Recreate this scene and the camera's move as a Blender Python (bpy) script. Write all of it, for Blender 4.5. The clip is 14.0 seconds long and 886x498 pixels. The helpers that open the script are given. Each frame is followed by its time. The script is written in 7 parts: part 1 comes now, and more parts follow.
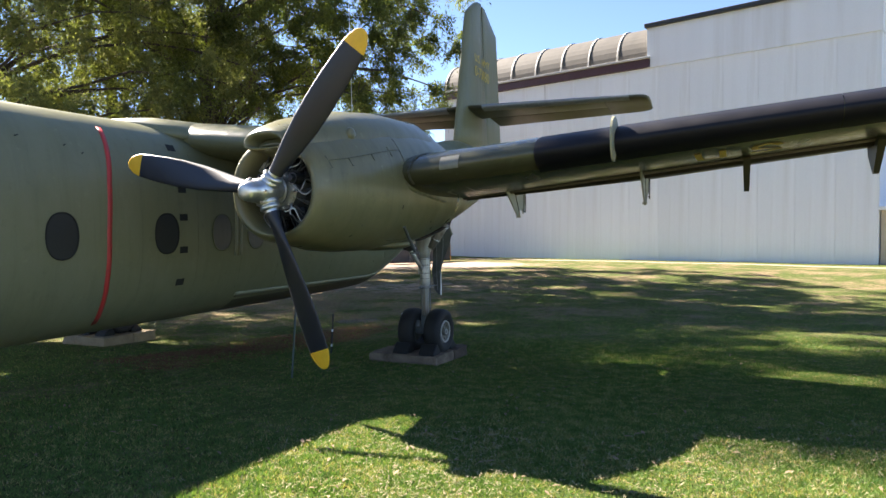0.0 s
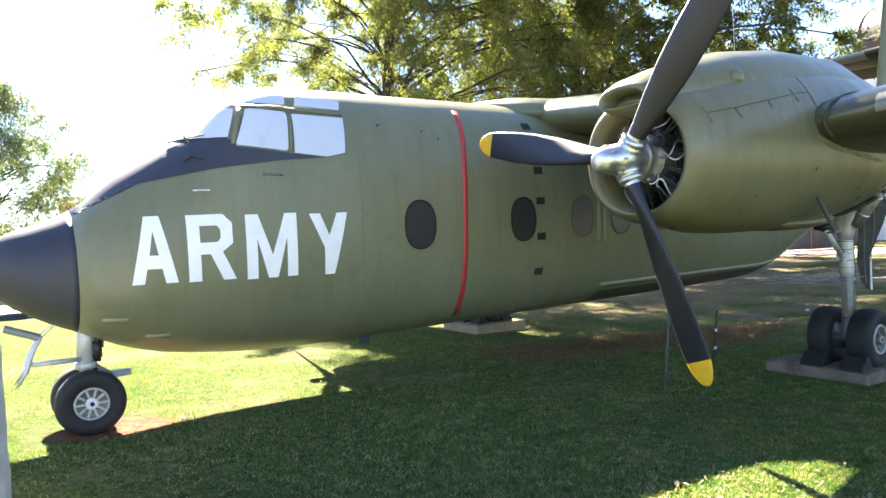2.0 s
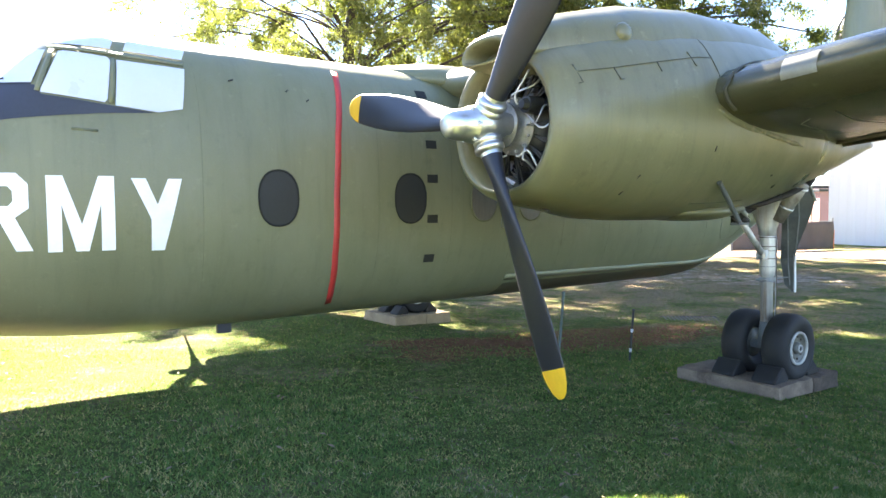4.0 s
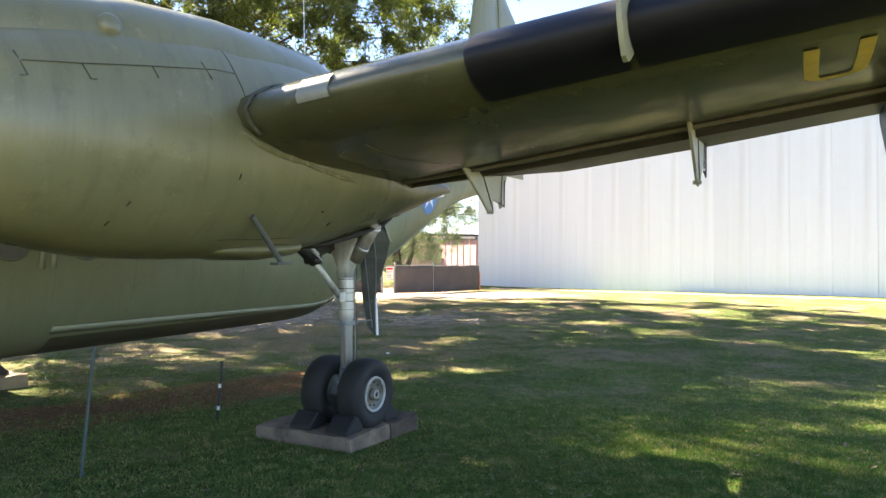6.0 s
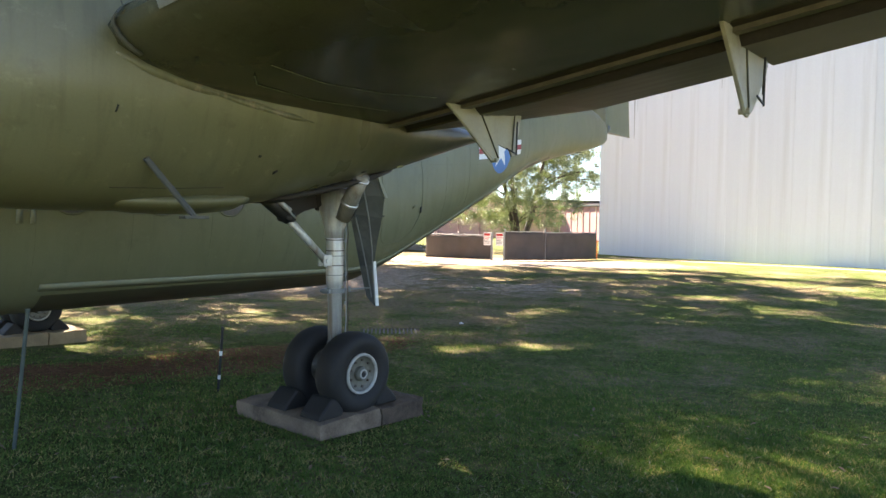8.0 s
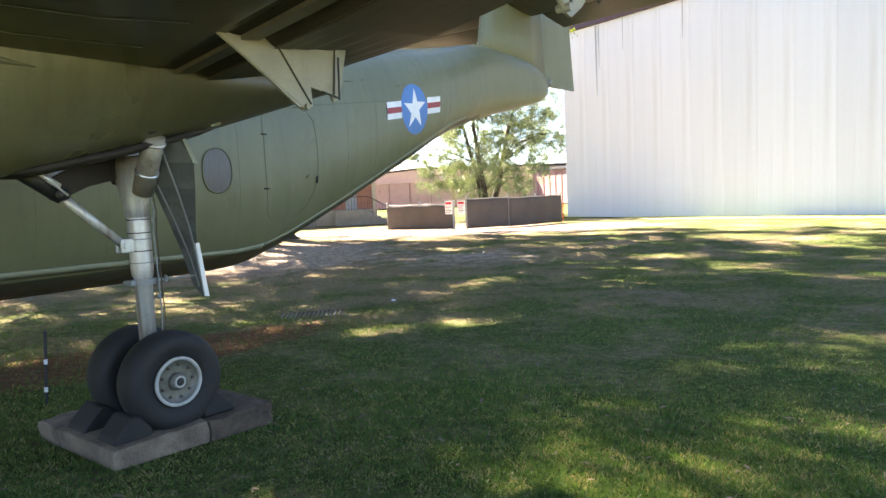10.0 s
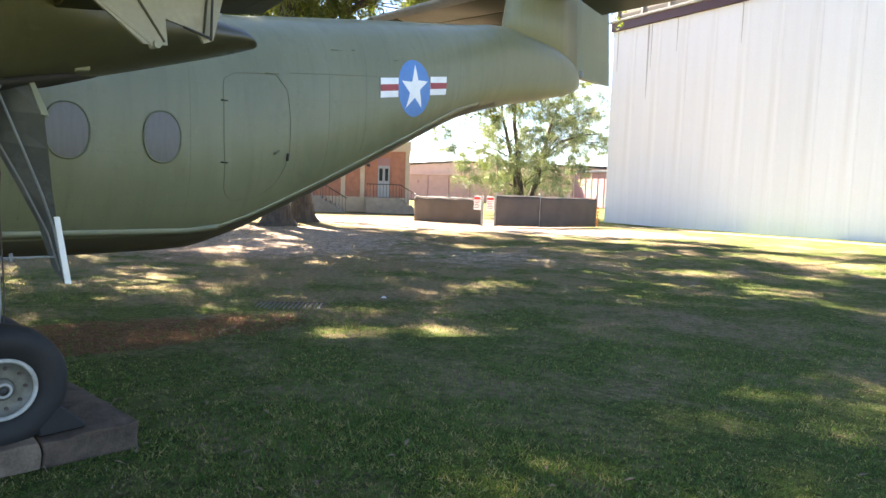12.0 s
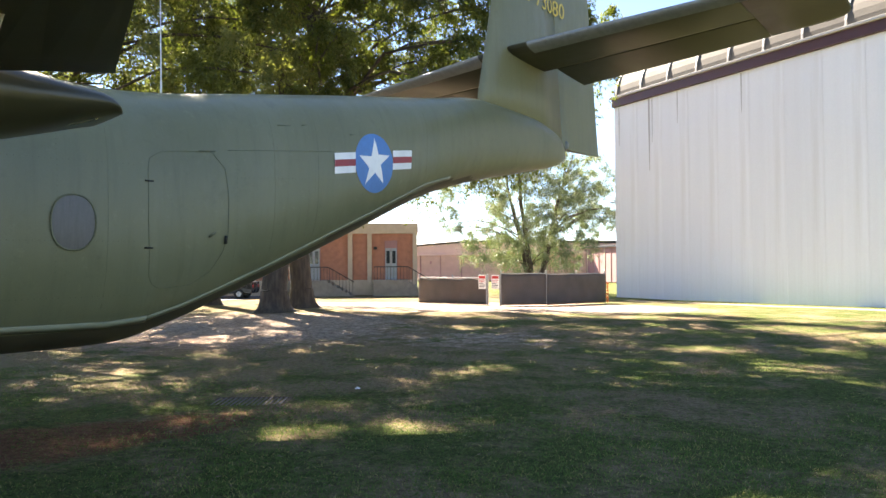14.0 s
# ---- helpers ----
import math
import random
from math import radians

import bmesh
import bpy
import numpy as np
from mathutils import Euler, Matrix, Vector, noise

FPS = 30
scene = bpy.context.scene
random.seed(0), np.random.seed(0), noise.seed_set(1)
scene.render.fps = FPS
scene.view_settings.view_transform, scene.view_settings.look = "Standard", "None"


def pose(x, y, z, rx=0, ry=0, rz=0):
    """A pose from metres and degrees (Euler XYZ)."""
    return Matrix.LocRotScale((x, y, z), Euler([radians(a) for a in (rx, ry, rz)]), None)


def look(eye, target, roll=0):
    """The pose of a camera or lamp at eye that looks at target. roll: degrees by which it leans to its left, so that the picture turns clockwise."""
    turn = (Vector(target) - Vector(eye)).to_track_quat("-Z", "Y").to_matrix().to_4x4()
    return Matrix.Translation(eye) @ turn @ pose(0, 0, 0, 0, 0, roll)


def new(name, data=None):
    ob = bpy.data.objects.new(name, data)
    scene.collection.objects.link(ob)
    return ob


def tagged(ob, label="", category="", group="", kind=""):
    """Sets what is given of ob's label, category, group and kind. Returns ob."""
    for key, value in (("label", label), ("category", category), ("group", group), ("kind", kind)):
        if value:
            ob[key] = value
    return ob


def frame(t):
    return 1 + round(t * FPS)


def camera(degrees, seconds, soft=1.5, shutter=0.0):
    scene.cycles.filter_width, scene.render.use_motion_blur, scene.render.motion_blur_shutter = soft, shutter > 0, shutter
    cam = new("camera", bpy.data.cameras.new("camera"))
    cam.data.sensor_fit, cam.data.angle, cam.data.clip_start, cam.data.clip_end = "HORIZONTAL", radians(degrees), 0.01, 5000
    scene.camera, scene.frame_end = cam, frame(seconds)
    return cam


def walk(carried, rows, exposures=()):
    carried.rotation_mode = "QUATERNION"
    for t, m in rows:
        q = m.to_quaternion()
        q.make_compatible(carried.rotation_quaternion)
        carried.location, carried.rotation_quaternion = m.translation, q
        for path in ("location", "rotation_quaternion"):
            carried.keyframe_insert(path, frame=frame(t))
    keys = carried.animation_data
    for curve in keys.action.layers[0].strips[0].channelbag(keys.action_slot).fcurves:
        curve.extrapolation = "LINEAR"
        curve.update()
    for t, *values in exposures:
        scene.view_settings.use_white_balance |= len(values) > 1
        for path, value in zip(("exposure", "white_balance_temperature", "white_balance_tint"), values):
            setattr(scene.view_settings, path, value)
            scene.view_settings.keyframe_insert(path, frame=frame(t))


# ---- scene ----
cam = camera(67.1, 14.0)
PATH = [
    (0, (-0.031, -0.024, 1.592), (-0.019, 1.974, 1.511), -0.5),
    (0.5, (-0.035, 0.309, 1.558), (-0.129, 2.306, 1.509), -4.3),
    (1, (-0.084, 0.669, 1.559), (-0.600, 2.602, 1.595), -2.2),
    (1.5, (-0.211, 0.985, 1.542), (-1.057, 2.797, 1.531), 2.6),
    (2, (-0.252, 1.318, 1.478), (-1.286, 3.028, 1.399), -3.0),
    (2.2, (-0.244, 1.455, 1.450), (-1.375, 3.098, 1.296), -3.2),
    (4.3, (0.358, 2.9, 1.306), (-0.55, 4.68, 1.221), 0.8),
    (4.5, (0.415, 3.023, 1.297), (-0.359, 4.866, 1.238), 3.0),
    (5, (0.627, 3.293, 1.33), (0.277, 5.262, 1.352), -0.7),
    (5.5, (0.909, 3.535, 1.308), (0.669, 5.515, 1.454), 0.5),
    (6, (1.184, 3.875, 1.264), (1.051, 5.87, 1.277), -0.1),
    (6.5, (1.489, 4.145, 1.25), (1.61, 6.141, 1.183), -5.4),
    (7, (1.795, 4.465, 1.247), (1.656, 6.458, 1.156), -2.1),
    (7.5, (1.983, 4.856, 1.226), (1.726, 6.837, 1.147), 0.8),
    (8, (2.215, 5.177, 1.19), (1.692, 7.105, 1.103), 0.6),
    (8.5, (2.432, 5.492, 1.194), (1.784, 7.38, 1.07), -0.4),
    (9, (2.584, 5.838, 1.176), (2.139, 7.778, 0.989), 1.0),
    (9.2, (2.653, 5.945, 1.158), (2.262, 7.897, 0.966), -1.4),
    (11.3, (3.386, 7.386, 1.076), (2.759, 9.278, 0.917), -0.7),
    (11.5, (3.349, 7.486, 1.073), (2.707, 9.372, 0.897), -0.1),
    (12, (3.432, 7.781, 1.064), (2.844, 9.683, 0.872), 1.7),
    (12.5, (3.63, 8.022, 1.035), (2.965, 9.907, 0.955), 0.4),
    (13, (3.808, 8.25, 1.054), (3.094, 10.118, 1.051), -1.5),
    (13.5, (3.831, 8.513, 1.04), (3.204, 10.41, 1.136), 4.1),
    (13.6, (3.847, 8.572, 1.046), (3.229, 10.472, 1.146), 3.6),
    (14, (3.877, 8.777, 1.042), (3.23, 10.669, 1.09), -0.4),
]
EXPOSURES = [(t, s + 1.55, k + 180, 15) for t, s, k in ((0.0, 1.08, 6530), (0.5, 1.5, 6530), (1.0, 1.88, 6500), (1.5, 2.03, 6600), (2.2, 2.15, 6700), (4.3, 2.8, 6800), (5.0, 2.92, 6900), (5.5, 2.5, 6900), (6.0, 2.15, 7150), (6.5, 2.0, 7200), (7.5, 1.85, 7250), (8.5, 2.0, 7250), (9.0, 2.17, 7250), (11.5, 2.15, 7300), (12.5, 2.22, 7300), (13.0, 2.15, 7300), (13.5, 1.9, 7000), (14.0, 1.7, 7130))]
walk(cam, [(t, look(eye, target, roll)) for t, eye, target, roll in PATH], EXPOSURES)

# ---------------------------------------------------------------- light
SHADOW = (0.94, -0.818)                      # run of a shadow per metre of height
SUN_EL = math.atan2(1.0, math.hypot(*SHADOW))
SUN_AZ = math.atan2(-SHADOW[0], -SHADOW[1])   # compass bearing of the sun, from +y towards +x
world = bpy.data.worlds.new("sky")
scene.world = world
world.use_nodes = True
wn = world.node_tree.nodes
sky = wn.new("ShaderNodeTexSky")
sky.sky_type, sky.sun_disc = "NISHITA", False
sky.sun_elevation, sky.sun_rotation = SUN_EL, SUN_AZ
sky.air_density, sky.dust_density, sky.ozone_density = 0.75, 0.1, 3.2
sky.altitude = 900
world.node_tree.links.new(sky.outputs[0], wn["Background"].inputs[0])
wn["Background"].inputs[1].default_value = 0.05
sun = new("sun", bpy.data.lights.new("sun", "SUN"))
sun.data.energy, sun.data.angle, sun.data.color = 5.0, radians(0.53), (1.0, 0.94, 0.83)
sun.matrix_world = look((-60 * SHADOW[0], -60 * SHADOW[1], 60), (0, 0, 0))


# ---------------------------------------------------------------- materials
def material(name, color, rough=0.6, metal=0.0, vary=0.15, scale=3.0, fine=40.0, bump=0.05, spec=0.5, tint=None, tint_amount=0.3, per_object=0.0, streak=None, wave=0.0, soot=None, grime=0.0):
    """A surface with its base colour, blotches at a coarse and a fine scale, optional stains of another colour and a fine relief."""
    m = bpy.data.materials.new(name)
    m.use_nodes = True
    t, l = m.node_tree.nodes, m.node_tree.links
    p = t["Principled BSDF"]
    p.inputs["Roughness"].default_value, p.inputs["Metallic"].default_value = rough, metal
    p.inputs["Specular IOR Level"].default_value = spec
    co = t.new("ShaderNodeTexCoord")
    mp = t.new("ShaderNodeMapping")
    l.new(co.outputs["Object"], mp.inputs[0])
    if streak:
        mp.inputs["Scale"].default_value = streak
    a, b = t.new("ShaderNodeTexNoise"), t.new("ShaderNodeTexNoise")
    a.inputs["Scale"].default_value, a.inputs["Detail"].default_value = scale, 6
    b.inputs["Scale"].default_value, b.inputs["Detail"].default_value = fine, 4
    l.new(mp.outputs[0], a.inputs["Vector"]), l.new(co.outputs["Object"], b.inputs["Vector"])
    mix = t.new("ShaderNodeMath")
    mix.operation = "MULTIPLY_ADD"
    l.new(a.outputs[0], mix.inputs[0])
    mix.inputs[1].default_value = 0.7
    sc = t.new("ShaderNodeMath")
    sc.operation = "MULTIPLY"
    sc.inputs[1].default_value = 0.3
    l.new(b.outputs[0], sc.inputs[0]), l.new(sc.outputs[0], mix.inputs[2])
    ramp = t.new("ShaderNodeValToRGB")
    ramp.color_ramp.elements[0].position, ramp.color_ramp.elements[1].position = 0.3, 0.7
    lo, hi = 1 - vary, 1 + vary
    ramp.color_ramp.elements[0].color = (*[min(1, c * lo) for c in color], 1)
    ramp.color_ramp.elements[1].color = (*[min(1, c * hi) for c in color], 1)
    l.new(mix.outputs[0], ramp.inputs[0])
    out = ramp.outputs[0]
    if tint:
        s = t.new("ShaderNodeTexNoise")
        s.inputs["Scale"].default_value, s.inputs["Detail"].default_value, s.inputs["Roughness"].default_value = scale * 0.6, 8, 0.7
        l.new(mp.outputs[0], s.inputs["Vector"])
        r2 = t.new("ShaderNodeValToRGB")
        r2.color_ramp.elements[0].position, r2.color_ramp.elements[1].position = 0.5, 0.72
        r2.color_ramp.elements[0].color, r2.color_ramp.elements[1].color = (0, 0, 0, 1), (tint_amount,) * 3 + (1,)
        l.new(s.outputs[0], r2.inputs[0])
        mx = t.new("ShaderNodeMixRGB")
        l.new(r2.outputs[0], mx.inputs[0]), l.new(out, mx.inputs[1])
        mx.inputs[2].default_value = (*tint, 1)
        out = mx.outputs[0]
    if grime:
        # rain streaks running down the skin, and small worn and dirty marks
        gm = t.new("ShaderNodeMapping")
        gm.inputs["Scale"].default_value = (7.0, 2.0, 0.55)
        l.new(co.outputs["Object"], gm.inputs[0])
        for src, sc_, p0, p1, amt, col in ((gm.outputs[0], 1.3, 0.5, 0.74, grime, [c * 0.5 for c in color]), (co.outputs["Object"], 5.5, 0.57, 0.73, grime * 0.9, [c * 0.45 for c in color]), (co.outputs["Object"], 9.0, 0.6, 0.72, grime * 0.8, [min(1, c * 1.7 + 0.02) for c in color])):
            gn = t.new("ShaderNodeTexNoise")
            gn.inputs["Scale"].default_value, gn.inputs["Detail"].default_value, gn.inputs["Roughness"].default_value = sc_, 7, 0.68
            l.new(src, gn.inputs["Vector"])
            gr = t.new("ShaderNodeMapRange")
            gr.inputs[1].default_value, gr.inputs[2].default_value, gr.inputs[4].default_value = p0, p1, amt
            l.new(gn.outputs[0], gr.inputs[0])
            gx = t.new("ShaderNodeMixRGB")
            l.new(gr.outputs[0], gx.inputs[0]), l.new(out, gx.inputs[1])
            gx.inputs[2].default_value = (*col, 1)
            out = gx.outputs[0]
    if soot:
        # a near-black tone that gains from one station to another, with an uneven edge
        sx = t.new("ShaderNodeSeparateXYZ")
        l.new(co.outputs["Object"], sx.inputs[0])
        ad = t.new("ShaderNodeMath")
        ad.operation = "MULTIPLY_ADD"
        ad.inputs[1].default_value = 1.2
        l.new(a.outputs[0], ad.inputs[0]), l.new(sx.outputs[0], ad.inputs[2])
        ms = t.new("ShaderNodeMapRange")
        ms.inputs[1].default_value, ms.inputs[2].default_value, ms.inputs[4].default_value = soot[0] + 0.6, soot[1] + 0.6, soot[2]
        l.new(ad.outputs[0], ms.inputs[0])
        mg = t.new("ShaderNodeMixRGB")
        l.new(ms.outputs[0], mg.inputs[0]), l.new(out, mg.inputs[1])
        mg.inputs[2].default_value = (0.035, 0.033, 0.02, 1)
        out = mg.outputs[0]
    if per_object:
        oi = t.new("ShaderNodeObjectInfo")
        hs = t.new("ShaderNodeHueSaturation")
        mr = t.new("ShaderNodeMapRange")
        mr.inputs[3].default_value, mr.inputs[4].default_value = 1 - per_object, 1 + per_object
        l.new(oi.outputs["Random"], mr.inputs[0]), l.new(mr.outputs[0], hs.inputs["Value"]), l.new(out, hs.inputs["Color"])
        out = hs.outputs[0]
    l.new(out, p.inputs["Base Color"])
    if vary:
        rr = t.new("ShaderNodeMapRange")
        rr.inputs[3].default_value, rr.inputs[4].default_value = max(0.02, rough - 0.1), min(1, rough + 0.12)
        l.new(a.outputs[0], rr.inputs[0]), l.new(rr.outputs[0], p.inputs["Roughness"])
    if bump:
        bp = t.new("ShaderNodeBump")
        bp.inputs["Strength"].default_value, bp.inputs["Distance"].default_value = bump, 0.02
        l.new(mix.outputs[0], bp.inputs["Height"]), l.new(bp.outputs[0], p.inputs["Normal"])
        if wave:
            # slow buckling of thin sheet between its frames
            wv = t.new("ShaderNodeTexNoise")
            wv.inputs["Scale"].default_value, wv.inputs["Detail"].default_value = 2.6, 1
            l.new(co.outputs["Object"], wv.inputs["Vector"])
            b2 = t.new("ShaderNodeBump")
            b2.inputs["Strength"].default_value, b2.inputs["Distance"].default_value = wave, 0.05
            l.new(wv.outputs[0], b2.inputs["Height"]), l.new(b2.outputs[0], bp.inputs["Normal"])
    return m


OLIVE = material("olive_paint", (0.155, 0.157, 0.087), 0.37, vary=0.1, scale=1.6, fine=70, bump=0.03, spec=0.38, tint=(0.225, 0.225, 0.155), tint_amount=0.35, streak=(1, 1, 0.35), wave=0.22, grime=0.28)
NACELLE = material("olive_paint_aft_dark", (0.142, 0.136, 0.069), 0.3, vary=0.12, scale=1.6, fine=70, bump=0.03, tint=(0.23, 0.23, 0.15), tint_amount=0.45, streak=(1, 1, 0.35), wave=0.32, soot=(4.6, 6.9, 0.85), grime=0.5)
# olive darkened for the wing, with the shade of its underside painted in
WING_SHADED = material("olive_wing_shaded", (0.06, 0.061, 0.032), 0.22, vary=0.16, scale=1.8, fine=70, bump=0.03, tint=(0.07, 0.065, 0.04), tint_amount=0.6, streak=(0.5, 1.5, 1), wave=0.2, grime=0.4)
# darker copy of the olive: shade below belly, flaps and tail as colour
OLIVE_DARK = material("olive_paint_shaded", (0.058, 0.054, 0.03), 0.45, vary=0.16, scale=2, bump=0.03, tint=(0.035, 0.03, 0.02), tint_amount=0.6)
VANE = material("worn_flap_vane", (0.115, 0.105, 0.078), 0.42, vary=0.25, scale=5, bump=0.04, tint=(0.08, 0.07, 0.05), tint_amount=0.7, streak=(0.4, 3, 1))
SEAM = material("cowl_seam", (0.055, 0.054, 0.034), 0.7, vary=0.3, scale=12)
SILLPAINT = material("pale_olive_sill", (0.23, 0.235, 0.155), 0.42, vary=0.14, scale=5, bump=0.03)
OLIVE_PALE = material("olive_paint_worn", (0.26, 0.255, 0.17), 0.5, vary=0.15, scale=4, bump=0.03)
BRACKET = material("cream_bracket_paint", (0.35, 0.335, 0.255), 0.5, vary=0.12, scale=5, bump=0.03, tint=(0.16, 0.14, 0.09), tint_amount=0.6)
GLARE = material("anti_glare_black", (0.028, 0.031, 0.042), 0.55, vary=0.2, scale=3, bump=0.03)
BOOT = material("deicing_boot_rubber", (0.007, 0.007, 0.01), 0.5, vary=0.25, scale=5, bump=0.05, spec=0.25)
BLADE = material("blade_black", (0.014, 0.015, 0.021), 0.42, vary=0.2, scale=4, bump=0.03)
YELLOW = material("yellow_paint", (0.75, 0.42, 0.02), 0.5, vary=0.1, scale=8)
YELLOW_DULL = material("faded_yellow_paint", (0.6, 0.45, 0.1), 0.6, vary=0.15, scale=8)
WHITE = material("white_paint", (0.8, 0.8, 0.78), 0.5, vary=0.05, scale=6, tint=(0.5, 0.5, 0.46), tint_amount=0.35)
COVER = material("window_cover_white", (0.55, 0.57, 0.62), 0.3, vary=0.04, scale=3, bump=0.02)
RED = material("red_stripe_paint", (0.42, 0.035, 0.03), 0.5, vary=0.12, scale=9)
RED_BAR = material("red_bar_paint", (0.33, 0.05, 0.055), 0.55, vary=0.12, scale=9)
BLUE = material("insignia_blue", (0.065, 0.2, 0.46), 0.5, vary=0.12, scale=9)
LINE = material("panel_gap_dark", (0.012, 0.013, 0.009), 0.8, vary=0.2, scale=10)
RIVET = material("panel_seam", (0.112, 0.116, 0.06), 0.6, vary=0.2, scale=10)
PANE = material("dark_window_cover", (0.014, 0.016, 0.016), 0.55, vary=0.2, scale=8, bump=0.01)
PANE_GREY = material("grey_window_cover", (0.082, 0.077, 0.074), 0.35, vary=0.18, scale=7, bump=0.02, streak=(6, 6, 0.6))
ALU = material("bare_aluminium", (0.62, 0.62, 0.6), 0.32, metal=0.9, vary=0.14, scale=7, bump=0.03, tint=(0.3, 0.27, 0.22), tint_amount=0.4)
STEEL = material("weathered_silver_paint", (0.54, 0.54, 0.51), 0.4, metal=0.35, vary=0.22, scale=11, bump=0.04, tint=(0.24, 0.14, 0.06), tint_amount=0.85, streak=(1.6, 1.6, 0.14))
SLEEVE = material("dull_grey_sleeve", (0.29, 0.27, 0.23), 0.45, metal=0.2, vary=0.25, scale=8, bump=0.04, tint=(0.11, 0.07, 0.04), tint_amount=0.85, streak=(1.6, 1.6, 0.3))
DOORGREY = material("dark_grey_gear_door", (0.07, 0.076, 0.07), 0.5, vary=0.18, scale=6, bump=0.04, tint=(0.2, 0.2, 0.18), tint_amount=0.5)
GREYMETAL = material("grey_metal", (0.22, 0.23, 0.23), 0.5, metal=0.3, vary=0.2, scale=9, bump=0.04)
LEPANEL = material("bare_leading_edge", (0.17, 0.175, 0.145), 0.4, metal=0.2, vary=0.2, scale=6, bump=0.05, tint=(0.2, 0.2, 0.13), tint_amount=0.7)
SCUFF = material("scuffed_olive_paint", (0.142, 0.136, 0.069), 0.45, vary=0.2, scale=14, fine=90, bump=0.1, tint=(0.38, 0.31, 0.22), tint_amount=0.9, streak=(1, 1, 0.4))
# near-black colour that stands for the shade inside gear bay and flap slots
BAY = material("bay_and_slot_shade", (0.032, 0.026, 0.02), 0.85, vary=0.4, scale=8, bump=0.3)
ENGINE = material("engine_metal_dark", (0.045, 0.045, 0.045), 0.5, metal=0.6, vary=0.35, scale=12, bump=0.1)
FLANGE = material("dulled_white_rim", (0.42, 0.41, 0.37), 0.5, vary=0.2, scale=14, bump=0.03, tint=(0.2, 0.17, 0.12), tint_amount=0.8)
DISH = material("dull_wheel_paint", (0.145, 0.138, 0.112), 0.45, metal=0.3, vary=0.4, scale=14, bump=0.05, tint=(0.1, 0.08, 0.05), tint_amount=0.7)
STAIN = material("grey_run_off_stain", (0.4, 0.39, 0.38), 0.7, vary=0.2, scale=3, streak=(1, 1, 0.1))
RUBBER = material("tyre_rubber", (0.013, 0.0125, 0.012), 0.72, vary=0.3, scale=6, bump=0.08, tint=(0.034, 0.028, 0.022), tint_amount=0.5)
CONCRETE = material("weathered_concrete", (0.2, 0.15, 0.108), 0.95, vary=0.45, scale=4, fine=60, bump=0.7, spec=0.2, tint=(0.05, 0.04, 0.028), tint_amount=0.85)
CONCRETE_DARK = material("dark_stained_concrete", (0.1, 0.073, 0.053), 0.95, vary=0.4, scale=7, fine=60, bump=0.7, spec=0.2, tint=(0.03, 0.024, 0.018), tint_amount=0.85)
CONCRETE_TAN = material("tan_timber_and_concrete", (0.3, 0.22, 0.13), 0.9, vary=0.25, scale=4, fine=70, bump=0.3, tint=(0.14, 0.1, 0.06), tint_amount=0.6)
STRAW = material("dry_grass_clippings", (0.27, 0.23, 0.13), 0.85, vary=0.3, scale=30)
GRATEBAR = material("worn_grey_iron", (0.1, 0.075, 0.062), 0.6, vary=0.3, scale=9, bump=0.1)
RUST = material("rusty_iron", (0.07, 0.05, 0.038), 0.8, vary=0.3, scale=12, bump=0.15)
GRANITE = material("grey_granite", (0.37, 0.35, 0.32), 0.8, vary=0.16, scale=6, fine=120, bump=0.3, tint=(0.3, 0.28, 0.25), tint_amount=0.6)
WALLWHITE = material("white_metal_siding", (0.7, 0.71, 0.735), 0.85, spec=0.15, vary=0.05, scale=0.9, fine=14, bump=0.02, tint=(0.42, 0.39, 0.34), tint_amount=0.4, streak=(1, 1, 0.04), per_object=0.035)
FASCIA = material("maroon_fascia", (0.06, 0.022, 0.026), 0.5, vary=0.15, scale=2)
ROOFGREY = material("grey_vault_roof", (0.09, 0.083, 0.072), 0.75, vary=0.25, scale=1.2, bump=0.05, spec=0.25, tint=(0.05, 0.045, 0.04), tint_amount=0.5)
ROOFRIB = material("pale_roof_seam", (0.42, 0.4, 0.37), 0.6, vary=0.15, scale=4)
BRICK = material("red_brick", (0.36, 0.16, 0.105), 0.85, vary=0.22, scale=3, fine=30, bump=0.2, per_object=0.1)
PINKWALL = material("pink_painted_wall", (0.55, 0.36, 0.31), 0.8, vary=0.08, scale=0.8, bump=0.05)
PINKDOOR = material("dull_pink_door", (0.42, 0.26, 0.22), 0.7, vary=0.1, scale=1.5, bump=0.05)
PINKDARK = material("mauve_siding", (0.3, 0.16, 0.16), 0.8, vary=0.12, scale=0.8, bump=0.05)
CREAM = material("cream_trim", (0.45, 0.37, 0.28), 0.7, vary=0.1, scale=3)
GREYDOOR = material("blue_grey_door_paint", (0.27, 0.3, 0.32), 0.5, vary=0.1, scale=3)
GLASS_DARK = material("dark_glass", (0.02, 0.025, 0.03), 0.08, vary=0, bump=0)
MESHSCREEN = material("black_fence_screen", (0.075, 0.062, 0.055), 0.75, vary=0.3, scale=1.2, bump=0.25, tint=(0.09, 0.06, 0.045), tint_amount=0.6)
POST = material("galvanised_post", (0.3, 0.3, 0.3), 0.5, metal=0.5, vary=0.15, scale=6)
BLACKMETAL = material("black_metal", (0.02, 0.02, 0.02), 0.5, vary=0.2, scale=6)
GREENPOST = material("dark_green_post", (0.05, 0.07, 0.062), 0.6, vary=0.2, scale=8)
SIGNWHITE = material("white_sign", (0.8, 0.78, 0.76), 0.5, vary=0.05, scale=6)
SIGNRED = material("red_sign_ink", (0.5, 0.03, 0.03), 0.5, vary=0.05)
